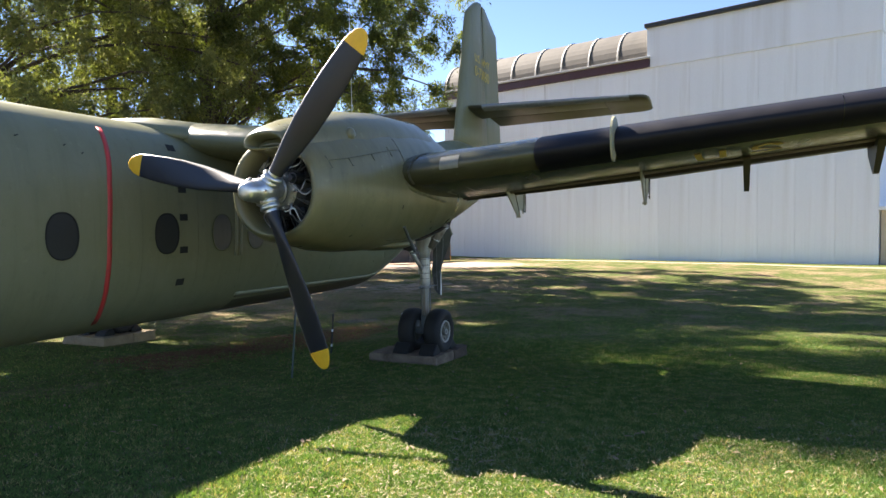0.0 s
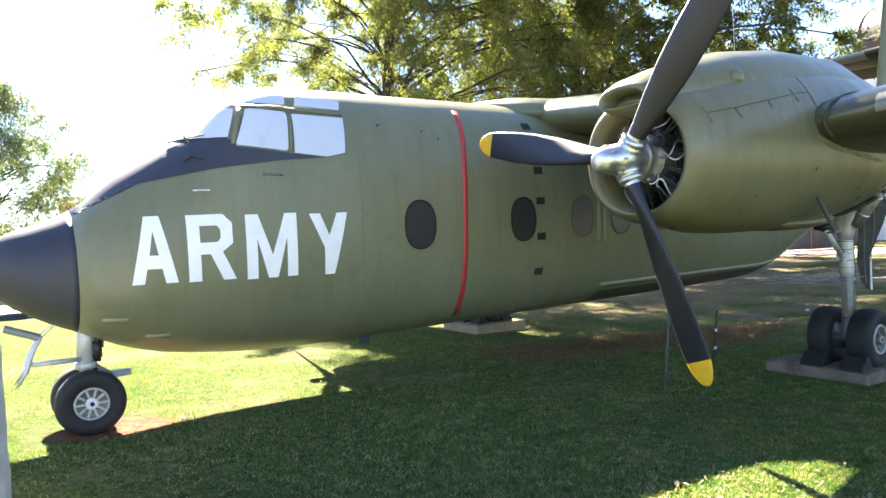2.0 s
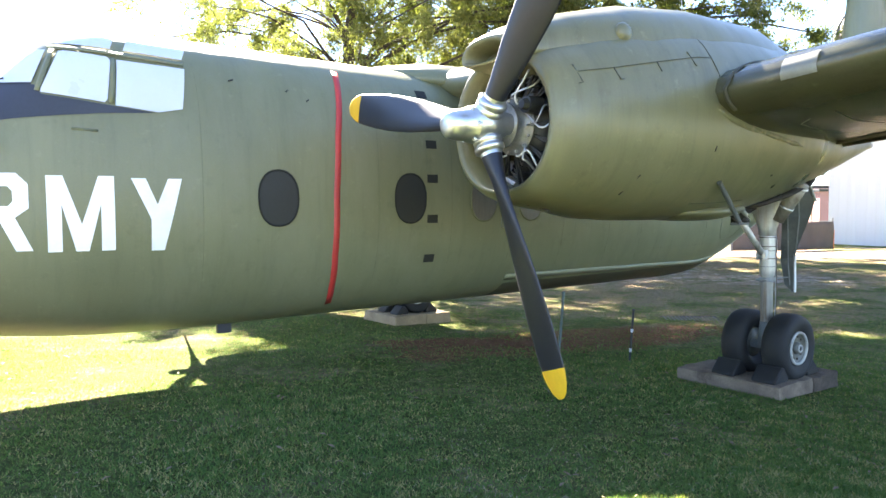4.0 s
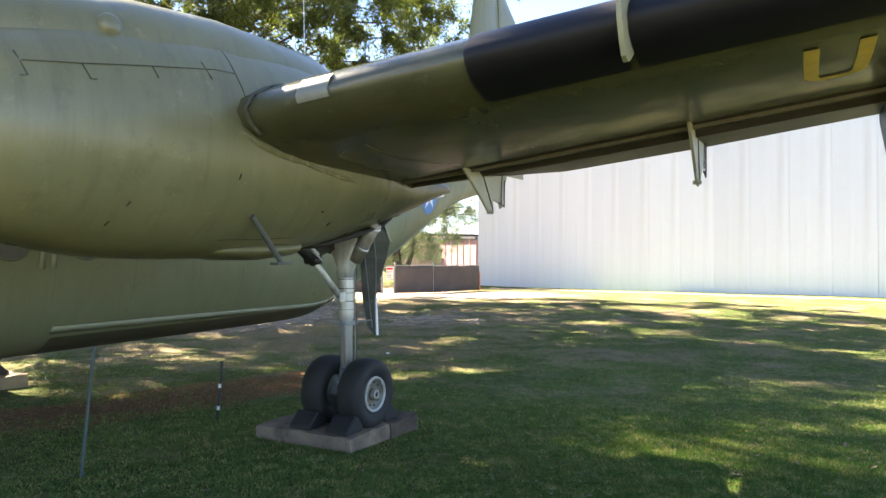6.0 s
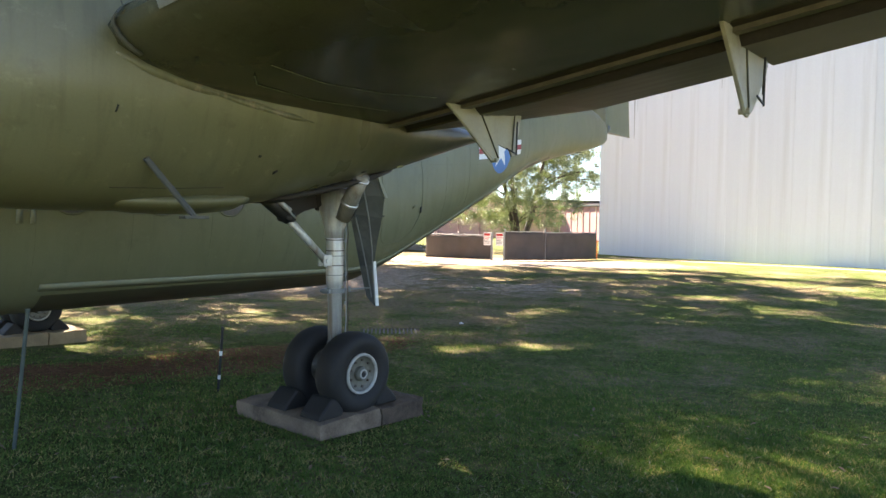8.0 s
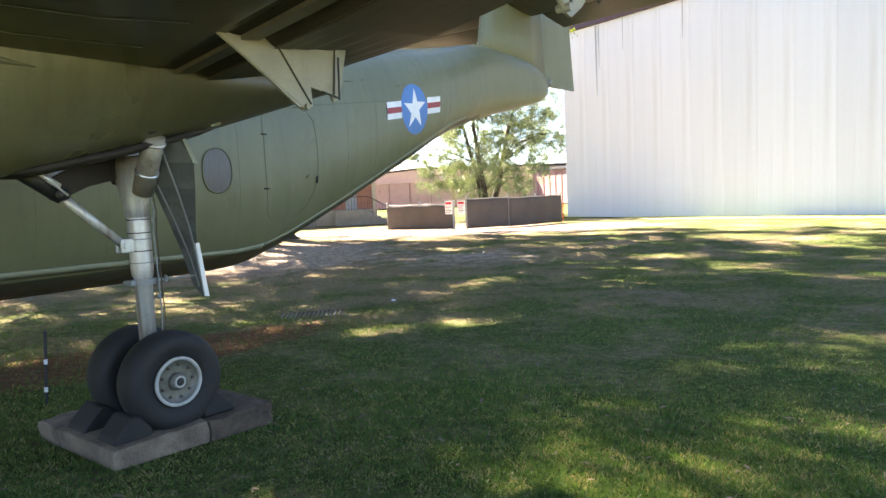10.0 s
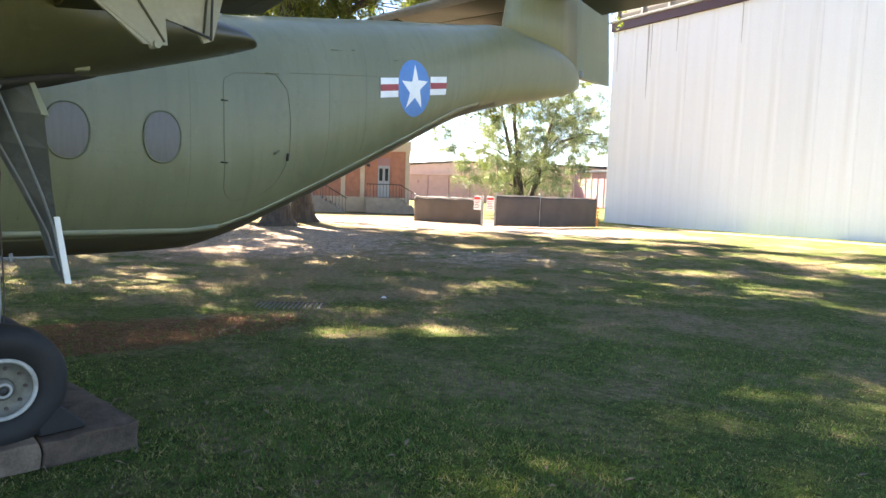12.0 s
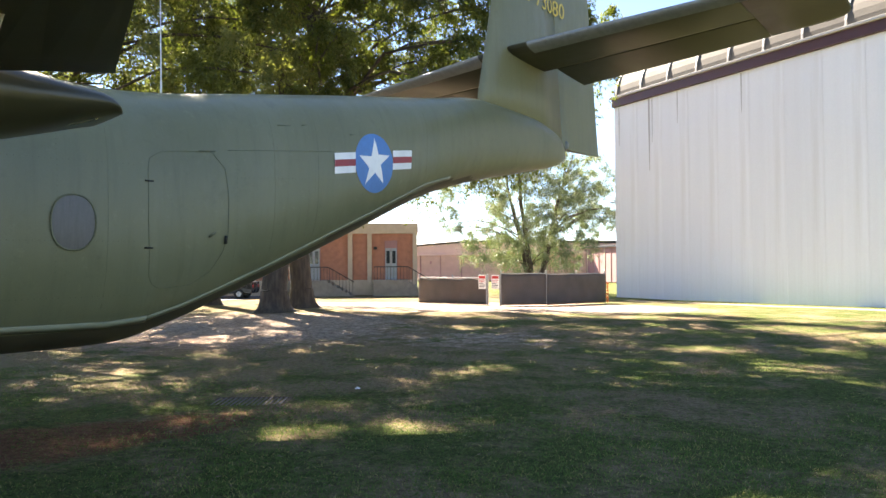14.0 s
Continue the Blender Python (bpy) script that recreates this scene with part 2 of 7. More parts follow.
ORANGE = material("orange_barrier", (0.7, 0.16, 0.04), 0.6, vary=0.15)
BARK = material("tree_bark", (0.058, 0.046, 0.036), 0.95, vary=0.65, scale=6, fine=50, bump=0.9, streak=(1.6, 1.6, 0.3))
CAR_BLUE = material("blue_grey_car_paint", (0.25, 0.31, 0.38), 0.22, metal=0.4, vary=0.03, scale=2, bump=0)
CAR_DARK = material("dark_car_paint", (0.03, 0.033, 0.04), 0.25, metal=0.3, vary=0.03, scale=2, bump=0)
STEPSTONE = material("grey_concrete_steps", (0.27, 0.235, 0.2), 0.9, vary=0.2, scale=3, bump=0.2)
CASE = material("oily_grey_engine_case", (0.3, 0.3, 0.29), 0.45, metal=0.5, vary=0.3, scale=11, bump=0.06, tint=(0.09, 0.075, 0.055), tint_amount=0.8)
CHROME = material("chrome", (0.7, 0.7, 0.7), 0.15, metal=1.0, vary=0.02)
PAVE = material("asphalt", (0.06, 0.06, 0.058), 0.9, vary=0.2, scale=2, fine=90, bump=0.3)


def leaf_material(name, color, warm, through_light=0.35, rough=0.5, spec=0.35, patch=0.6, dry=None):
    m = bpy.data.materials.new(name)
    m.use_nodes = True
    t, l = m.node_tree.nodes, m.node_tree.links
    p = t["Principled BSDF"]
    p.inputs["Roughness"].default_value = rough
    p.inputs["Specular IOR Level"].default_value = spec
    g = t.new("ShaderNodeNewGeometry")
    n = t.new("ShaderNodeTexNoise")
    n.inputs["Scale"].default_value, n.inputs["Detail"].default_value = patch, 4
    oc = t.new("ShaderNodeTexCoord")
    l.new(oc.outputs["Object"], n.inputs["Vector"])
    add = t.new("ShaderNodeMath")
    add.operation = "MULTIPLY_ADD"
    add.inputs[1].default_value = 0.55
    l.new(g.outputs["Random Per Island"], add.inputs[0]), l.new(n.outputs[0], add.inputs[2])
    r = t.new("ShaderNodeValToRGB")
    r.color_ramp.elements[0].position, r.color_ramp.elements[1].position = 0.35, 1.0
    r.color_ramp.elements[0].color, r.color_ramp.elements[1].color = (*color, 1), (*warm, 1)
    if dry:
        r.color_ramp.elements.new(0.96).color = (*warm, 1)
        r.color_ramp.elements[2].color = (*dry, 1)
    l.new(add.outputs[0], r.inputs[0]), l.new(r.outputs[0], p.inputs["Base Color"])
    tr = t.new("ShaderNodeBsdfTranslucent")
    mixc = t.new("ShaderNodeMixRGB")
    mixc.blend_type = "MULTIPLY"
    mixc.inputs[0].default_value = 1
    mixc.inputs[2].default_value = (1.25, 1.4, 0.55, 1)
    l.new(r.outputs[0], mixc.inputs[1]), l.new(mixc.outputs[0], tr.inputs[0])
    ms = t.new("ShaderNodeMixShader")
    ms.inputs[0].default_value = through_light
    l.new(p.outputs[0], ms.inputs[1]), l.new(tr.outputs[0], ms.inputs[2])
    l.new(ms.outputs[0], t["Material Output"].inputs[0])
    return m


LEAF = leaf_material("oak_leaves", (0.04, 0.06, 0.018), (0.13, 0.138, 0.045), 0.5, 0.6, 0.2)
LEAF_GREY = leaf_material("grey_green_leaves", (0.085, 0.112, 0.07), (0.165, 0.188, 0.12), 0.3)
LEAF_LIGHT = leaf_material("pale_oak_leaves", (0.088, 0.102, 0.044), (0.195, 0.195, 0.09), 0.55, 0.6, 0.2)
BLADES = leaf_material("grass_blades", (0.042, 0.11, 0.03), (0.168, 0.226, 0.074), 0.34, 0.8, 0.06, 6.0, (0.34, 0.28, 0.14))
DEADLEAF = material("fallen_leaf", (0.2, 0.14, 0.08), 0.8, vary=0.3, scale=20)


def ground_material():
    m = bpy.data.materials.new("lawn")
    m.use_nodes = True
    t, l = m.node_tree.nodes, m.node_tree.links
    p = t["Principled BSDF"]
    p.inputs["Roughness"].default_value, p.inputs["Specular IOR Level"].default_value = 0.95, 0.04
    co = t.new("ShaderNodeTexCoord")

    def nz(scale, detail=5, rough=0.55):
        n = t.new("ShaderNodeTexNoise")
        n.inputs["Scale"].default_value, n.inputs["Detail"].default_value, n.inputs["Roughness"].default_value = scale, detail, rough
        l.new(co.outputs["Object"], n.inputs["Vector"])
        return n.outputs[0]

    def ramp(src, p0, c0, p1, c1):
        r = t.new("ShaderNodeValToRGB")
        r.color_ramp.elements[0].position, r.color_ramp.elements[1].position = p0, p1
        r.color_ramp.elements[0].color, r.color_ramp.elements[1].color = (*c0, 1), (*c1, 1)
        l.new(src, r.inputs[0])
        return r.outputs[0]

    def mixc(f, a, b):
        x = t.new("ShaderNodeMixRGB")
        l.new(f, x.inputs[0]), l.new(a, x.inputs[1]), l.new(b, x.inputs[2])
        return x.outputs[0]

    grass = ramp(nz(60, 8, 0.8), 0.35, (0.036, 0.062, 0.018), 0.7, (0.145, 0.16, 0.052))
    dry = ramp(nz(75, 8, 0.8), 0.35, (0.105, 0.073, 0.042), 0.7, (0.38, 0.285, 0.18))
    th = t.new("ShaderNodeAttribute")
    th.attribute_name = "thatch"
    m0 = t.new("ShaderNodeMath")
    l.new(nz(0.8, 9, 0.72), m0.inputs[0]), l.new(th.outputs["Fac"], m0.inputs[1])
    base = mixc(ramp(m0.outputs[0], 0.47, (0, 0, 0), 0.61, (0.9,) * 3), grass, dry)
    # worn red earth below and behind the aircraft, spread by an attribute
    at = t.new("ShaderNodeAttribute")
    at.attribute_name = "earth"
    soil = ramp(nz(34, 10, 0.85), 0.36, (0.08, 0.032, 0.017), 0.66, (0.31, 0.16, 0.09))
    tan = ramp(nz(7, 8, 0.75), 0.3, (0.13, 0.085, 0.062), 0.68, (0.56, 0.45, 0.36))
    sx = t.new("ShaderNodeSeparateXYZ")
    l.new(co.outputs["Object"], sx.inputs[0])
    mr = t.new("ShaderNodeMapRange")
    mr.inputs[1].default_value, mr.inputs[2].default_value = 17.5, 26.0
    l.new(sx.outputs[1], mr.inputs[0])
    soil = mixc(mr.outputs[0], soil, tan)
    m1 = t.new("ShaderNodeMath")
    m1.operation = "MULTIPLY_ADD"
    l.new(nz(2.5, 8, 0.75), m1.inputs[0])
    m1.inputs[1].default_value = 0.9
    l.new(at.outputs["Fac"], m1.inputs[2])
    base = mixc(ramp(m1.outputs[0], 0.85, (0, 0, 0), 1.15, (1, 1, 1)), base, soil)
    tuft = t.new("ShaderNodeMixRGB")
    tuft.blend_type = "MULTIPLY"
    tuft.inputs[0].default_value = 1
    l.new(base, tuft.inputs[1]), l.new(ramp(nz(11, 8, 0.8), 0.36, (0.5,) * 3, 0.64, (1.45,) * 3), tuft.inputs[2])
    base = tuft.outputs[0]
    l.new(base, p.inputs["Base Color"])
    bp = t.new("ShaderNodeBump")
    bp.inputs["Strength"].default_value, bp.inputs["Distance"].default_value = 0.8, 0.06
    l.new(nz(45, 8, 0.8), bp.inputs["Height"]), l.new(bp.outputs[0], p.inputs["Normal"])
    return m


LAWN = ground_material()


# ---------------------------------------------------------------- mesh helpers
def mesh(name, verts, faces, mats, parent=None, label="", smooth=True, index=None):
    """One mesh object from vertices and faces; index gives each face its material."""
    me = bpy.data.meshes.new(name)
    me.from_pydata([tuple(v) for v in verts], [], [tuple(f) for f in faces])
    for m in (mats if isinstance(mats, (list, tuple)) else [mats]):
        me.materials.append(m)
    if index is not None:
        me.polygons.foreach_set("material_index", index)
    me.polygons.foreach_set("use_smooth", [smooth] * len(faces))
    me.update()
    ob = new(name, me)
    if parent:
        ob.parent = parent
    if label:
        tagged(ob, label)
    return ob


def part(name, bm, mat, parent, label="", smooth=False):
    """Links a bmesh as one mesh object under a thing or under a part."""
    me = bpy.data.meshes.new(name)
    bmesh.ops.recalc_face_normals(bm, faces=bm.faces)
    for f in bm.faces:
        f.smooth = smooth
    bm.to_mesh(me)
    bm.free()
    for m in (mat if isinstance(mat, (list, tuple)) else [mat]):
        me.materials.append(m)
    ob = new(name, me)
    if parent:
        ob.parent = parent
    if label:
        tagged(ob, label)
    return ob


def thing(name, label, category, place=(0, 0, 0), turn=0, kind="", group=""):
    ob = new(name)
    ob.empty_display_size = 0.2
    ob.matrix_basis = pose(*place, 0, 0, turn)
    return tagged(ob, label, category, group, kind)


def ring_faces(n_rings, n, caps=(True, True), closed=True):
    out = []
    for i in range(n_rings - 1):
        for j in range(n if closed else n - 1):
            k = (j + 1) % n
            out.append((i * n + j, i * n + k, (i + 1) * n + k, (i + 1) * n + j))
    if caps[0]:
        out.append(tuple(range(n))[::-1])
    if caps[1]:
        out.append(tuple((n_rings - 1) * n + j for j in range(n)))
    return out


def loft(rings, caps=(True, True), closed=True):
    return [v for r in rings for v in r], ring_faces(len(rings), len(rings[0]), caps, closed)


def box(bm, x0, x1, y0, y1, z0, z1, bevel=0.0, m=None):
    r = bmesh.ops.create_cube(bm, size=1)
    mm = Matrix.Translation(((x0 + x1) / 2, (y0 + y1) / 2, (z0 + z1) / 2)) @ Matrix.Diagonal((abs(x1 - x0), abs(y1 - y0), abs(z1 - z0), 1))
    bmesh.ops.transform(bm, matrix=(m @ mm) if m else mm, verts=r["verts"])
    if bevel:
        ed = {e for v in r["verts"] for e in v.link_edges}
        bmesh.ops.bevel(bm, geom=list(ed), offset=bevel, segments=2, affect="EDGES", profile=0.6)
    return bm


def rod(bm, a, b, r0, r1=None, seg=12, caps=True):
    """A tapered rod from a to b."""
    a, b = Vector(a), Vector(b)
    d = b - a
    m = Matrix.Translation((a + b) / 2) @ d.to_track_quat("Z", "Y").to_matrix().to_4x4()
    bmesh.ops.create_cone(bm, cap_ends=caps, segments=seg, radius1=r0, radius2=r0 if r1 is None else r1, depth=d.length, matrix=m)
    return bm


def turned(profile, seg=32, axis="y", place=(0, 0, 0)):
    """A body of revolution: profile of (along, radius) round an axis."""
    rings = []
    for s, r in profile:
        ring = []
        for j in range(seg):
            c, q = r * math.cos(2 * math.pi * j / seg), r * math.sin(2 * math.pi * j / seg)
            v = {"x": (s, c, q), "y": (c, s, q), "z": (c, q, s)}[axis]
            ring.append((v[0] + place[0], v[1] + place[1], v[2] + place[2]))
        rings.append(ring)
    return loft(rings)


def curve_at(x, xs, ys):
    """A smooth line through given knots, with no overshoot."""
    xs, ys = np.asarray(xs, float), np.asarray(ys, float)
    h, d = np.diff(xs), np.diff(ys) / np.diff(xs)
    m = np.zeros(len(xs))
    m[0], m[-1] = d[0], d[-1]
    for i in range(1, len(xs) - 1):
        if d[i - 1] * d[i] > 0:
            w1, w2 = 2 * h[i] + h[i - 1], h[i] + 2 * h[i - 1]
            m[i] = (w1 + w2) / (w1 / d[i - 1] + w2 / d[i])
    i = int(np.clip(np.searchsorted(xs, x) - 1, 0, len(xs) - 2))
    t = np.clip((x - xs[i]) / h[i], 0, 1)
    return float((2 * t**3 - 3 * t**2 + 1) * ys[i] + (t**3 - 2 * t**2 + t) * h[i] * m[i] + (-2 * t**3 + 3 * t**2) * ys[i + 1] + (t**3 - t**2) * h[i] * m[i + 1])


# ---------------------------------------------------------------- ground
def ground_z(x, y):
    z = curve_at(y, (-60, -10, 0, 10, 19, 24, 31, 56, 120), (0.6, 0.3, -0.08, -0.58, -1.0, -1.0, -0.8, -1.15, -1.0))
    return z + 0.02 * math.sin(0.7 * x + 0.3) * math.sin(0.5 * y) - 0.06 * math.exp(-((x + 6.65) ** 2 + (y - 5.04) ** 2) / 2.5)


def earth(x, y):
    """How bare the soil is: under the fuselage, below the trees, at the fence."""
    a, p = (x + 5.802) * 0.4147 + (y - 6.908) * 0.91, (x + 5.802) * 0.91 - (y - 6.908) * 0.4147
    g = lambda u, c, w: math.exp(-((u - c) / w) ** 2)
    e = 1.0 * g(a, 6.8, 4.2) * g(p, -0.1, 1.25)
    e = max(e, 1.35 * g(a, 5.2, 1.7) * g(p, -0.25 + 0.6 * (a - 5.4), 0.62))
    e = max(e, 0.72 * g(x, -9.5, 8.0) * g(y, 27, 7.5), 1.1 * g(x, -5, 11) * g(y, 38.5, 5), 0.5 * g(x, -1, 5) * g(y, 26, 4))
    e = max(e, 1.15 * g(a, -1.8, 0.6) * g(p, 0.15, 0.5), 0.8 * g(0.656 * x + 0.755 * y, 37.9, 0.8) * (1 if x > 1 else 0))
    return e


def thatch(x, y):
    """How much dry thatch shows: little beside the aircraft, more below the trees, none in the damp strip along the hangar."""
    d = 40.4 - 0.656 * x - 0.755 * y
    far = min(1, max(0, (y - 11) / 7)) * min(1, max(0, (d - 1) / 4)) * (1 - 0.6 * min(1, max(0, (x + 3) / 8)))
    start = min(1, max(0, (3.2 - y) / 2.0))
    return 0.12 * far + 0.09 * start - 0.035 - 0.3 * (1 if -0.5 < d < 1.6 else 0)


def build_ground():
    near = [i * 0.5 for i in range(-60, 101)]
    far = [1, 2.5, 5, 9, 16, 30, 60, 120, 260, 600, 1500, 3000]
    xs = [near[0] - f for f in far[::-1]] + near + [near[-1] + f for f in far]
    ys = [-20 - f for f in far[::-1]] + [-20 + i * 0.5 for i in range(0, 181)] + [70 + f for f in far]
    verts = [(x, y, ground_z(x, y)) for y in ys for x in xs]
    n = len(xs)
    faces = [(j * n + i, j * n + i + 1, (j + 1) * n + i + 1, (j + 1) * n + i) for j in range(len(ys) - 1) for i in range(n - 1)]
    ob = mesh("ground", verts, faces, LAWN)
    at = ob.data.attributes.new("earth", "FLOAT", "POINT")
    at.data.foreach_set("value", [earth(v[0], v[1]) for v in verts])
    th = ob.data.attributes.new("thatch", "FLOAT", "POINT")
    th.data.foreach_set("value", [thatch(v[0], v[1]) for v in verts])
    return tagged(ob, "mown lawn with dry patches and bare red soil", "lawn", kind="structure")


build_ground()

# ---------------------------------------------------------------- the aircraft: x aft, y to starboard, z up
plane = thing("transport_aircraft", "olive drab twin-engine army transport aircraft on concrete pads", "aircraft", (-5.802, 6.908, 0), 65.5)

ST_A = (-2.86, -2.8, -2.65, -2.4, -2.1, -1.7, -1.35, -1.03, -0.56, -0.15, 0.5, 1.5, 4.0, 8.0, 8.5, 9.0, 10.0, 11.6, 13.6, 15.0, 16.5, 17.7, 18.05)
ST_W = (0.03, 0.2, 0.36, 0.51, 0.65, 0.83, 0.95, 1.04, 1.12, 1.17, 1.2, 1.2, 1.2, 1.2, 1.2, 1.19, 1.16, 1.07, 0.84, 0.62, 0.4, 0.2, 0.05)
ST_T = (1.3, 1.45, 1.57, 1.66, 1.78, 2.11, 2.35, 2.555, 2.95, 3.05, 3.05, 3.04, 3.03, 3.0, 3.02, 3.07, 3.24, 3.51, 3.84, 4.07, 4.04, 3.8, 3.55)
ST_B = (1.24, 1.08, 0.92, 0.75, 0.6, 0.41, 0.31, 0.26, 0.21, 0.185, 0.17, 0.17, 0.17, 0.18, 0.2, 0.33, 0.72, 1.4, 2.22, 2.58, 2.88, 3.15, 3.3)


def hull(a):
    return curve_at(a, ST_A, ST_W), curve_at(a, ST_A, ST_T), curve_at(a, ST_A, ST_B)


def power(a):
    return 2.1 + 0.6 * min(1, max(0, (a + 2.6) / 2.0)) - 0.4 * min(1, max(0, (a - 12) / 4))


def side(a, z, proud=0.0):
    """The point of the port side at station a and height z, standing proud of the skin."""
    w, t, b = hull(a)
    c, h, n = (t + b) / 2, (t - b) / 2, power(a)
    u = max(-0.999, min(0.999, (z - c) / h))
    p = w * (1 - abs(u) ** n) ** (1 / n)
    k = Vector((0, p / max(w, 0.05) ** 2, (z - c) / h**2)).normalized()
    return (a, -(p + proud * k.y), z + proud * k.z)


def hull_ring(a, seg=56):
    w, t, b = hull(a)
    c, h, n = (t + b) / 2, (t - b) / 2, power(a)
    out = []
    for j in range(seg):
        q = 2 * math.pi * j / seg
        cs, sn = math.cos(q), math.sin(q)
        out.append((a, w * math.copysign(abs(cs) ** (2 / n), cs), c + h * math.copysign(abs(sn) ** (2 / n), sn)))
    return out


def hull_body(name, a0, a1, step, mat, caps, label=""):
    k = max(2, round((a1 - a0) / step) + 1)
    v, f = loft([hull_ring(a0 + (a1 - a0) * i / (k - 1)) for i in range(k)], caps)
    return mesh(name, v, f, mat, plane, label)


radome = hull_body("radome", -2.86, -2.12, 0.05, GLARE, (True, True), "black radome on the nose")
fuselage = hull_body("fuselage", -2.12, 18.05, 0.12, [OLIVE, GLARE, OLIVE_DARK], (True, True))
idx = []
# faces below the sill take the darkened olive as the belly's painted shade
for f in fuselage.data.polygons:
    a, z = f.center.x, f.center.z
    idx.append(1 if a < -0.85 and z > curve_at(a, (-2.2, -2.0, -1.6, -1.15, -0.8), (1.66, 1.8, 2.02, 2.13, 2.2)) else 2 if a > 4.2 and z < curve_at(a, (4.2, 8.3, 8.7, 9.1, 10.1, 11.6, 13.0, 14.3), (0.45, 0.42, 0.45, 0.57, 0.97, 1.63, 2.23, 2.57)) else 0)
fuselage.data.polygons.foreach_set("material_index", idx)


def skin(name, outline, mat, parent, proud=0.006, fine=0.06, label=""):
    """A painted or fixed sheet on the port side, from an outline in (station, height)."""
    bm = bmesh.new()
    f = bm.faces.new([bm.verts.new((a, 0, z)) for a, z in outline])
    f.normal_update()
    bmesh.ops.triangulate(bm, faces=[f], ngon_method="EAR_CLIP")
    for _ in range(6):
        long = [e for e in bm.edges if e.calc_length() > fine]
        if not long or len(bm.faces) > 4000:
            break
        bmesh.ops.subdivide_edges(bm, edges=long, cuts=1)
        bmesh.ops.triangulate(bm, faces=[x for x in bm.faces if len(x.verts) > 3])
    for v in bm.verts:
        v.co = side(v.co.x, v.co.z, proud)
    return part(name, bm, mat, parent, label, smooth=True)


def skin_line(name, points, width, mat, parent, proud=0.006, closed=False, depth=0.004, label=""):
    """A band of given width along points on the port side."""
    pts = list(points) + ([points[0], points[1]] if closed else [])
    fine = []
    for (a0, z0), (a1, z1) in zip(pts[:-1], pts[1:]):
        k = max(1, int(math.hypot(a1 - a0, z1 - z0) / 0.07))
        fine += [(a0 + (a1 - a0) * i / k, z0 + (z1 - z0) * i / k) for i in range(k)]
    fine.append(pts[-1])
    rings = []
    for i, (a, z) in enumerate(fine):
        a0, z0 = fine[max(0, i - 1)]
        a1, z1 = fine[min(len(fine) - 1, i + 1)]
        d = math.hypot(a1 - a0, z1 - z0) or 1
        na, nz_ = -(z1 - z0) / d * width / 2, (a1 - a0) / d * width / 2
        rings.append([side(a + na, z + nz_, proud - depth), side(a + na, z + nz_, proud), side(a - na, z - nz_, proud), side(a - na, z - nz_, proud - depth)])
    v, f = loft(rings)
    return mesh(name, v, f, mat, parent, label)


def oval(a, z, ra, rz, n=28, e=2.3):
    return [(a + ra * math.copysign(abs(math.cos(q)) ** (2 / e), math.cos(q)), z + rz * math.copysign(abs(math.sin(q)) ** (2 / e), math.sin(q))) for q in (2 * math.pi * i / n for i in range(n))]


for a in (1.15, 2.64, 3.665, 4.41, 5.3, 6.12, 6.98, 7.89):
    w = skin("window", oval(a, 1.47, 0.19, 0.255), PANE if a < 3 else PANE_GREY, fuselage, 0.006, label="dark oval cabin window" if a < 3 else "grey covered oval cabin window")
    skin_line("window_frame", oval(a, 1.47, 0.196, 0.262), 0.018, LINE if a < 3 else RIVET, w, 0.012, closed=True)
skin_line("stripe", [(1.93, 2.8), (1.87, 2.5), (1.8, 2.1), (1.76, 1.5), (1.76, 0.9), (1.79, 0.55), (1.83, 0.36)], 0.065, RED, fuselage, 0.005, label="red warning stripe round the fuselage")
for z in (2.63, 2.06, 1.685, 1.245, 0.805):
    skin("vent", [(2.86, z - 0.045), (3.0, z - 0.045), (3.0, z + 0.045), (2.86, z + 0.045)], LINE, fuselage, 0.005, label="small dark square recess")

# emergency exit panel: pale raised post and frame between two windows
for a0, wd in ((3.96, 0.05), (4.07, 0.04)):
    skin_line("exit_post", [(a0, 1.12), (a0, 1.3), (a0 + 0.01, 1.9)], wd, SILLPAINT, fuselage, 0.014, depth=0.018, label="pale raised post of the emergency exit")

LETTERS = {
    "A": [[(0, 0), (0.27, 0), (0.34, 0.22), (0.66, 0.22), (0.73, 0), (1, 0), (0.66, 1), (0.34, 1)], [(0.4, 0.42), (0.6, 0.42), (0.5, 0.78)]],
    "R": [[(0, 0), (0.26, 0), (0.26, 0.4), (0.46, 0.4), (0.72, 0), (1, 0), (0.72, 0.43), (0.95, 0.55), (0.95, 0.86), (0.76, 1), (0, 1)], [(0.26, 0.58), (0.62, 0.58), (0.69, 0.64), (0.69, 0.77), (0.62, 0.83), (0.26, 0.83)]],
    "M": [[(0, 0), (0.21, 0), (0.21, 0.62), (0.41, 0), (0.6, 0), (0.79, 0.62), (0.79, 0), (1, 0), (1, 1), (0.76, 1), (0.5, 0.36), (0.24, 1), (0, 1)]],
    "Y": [[(0.37, 0), (0.63, 0), (0.63, 0.44), (1, 1), (0.72, 1), (0.5, 0.64), (0.28, 1), (0, 1), (0.37, 0.44)]],
}


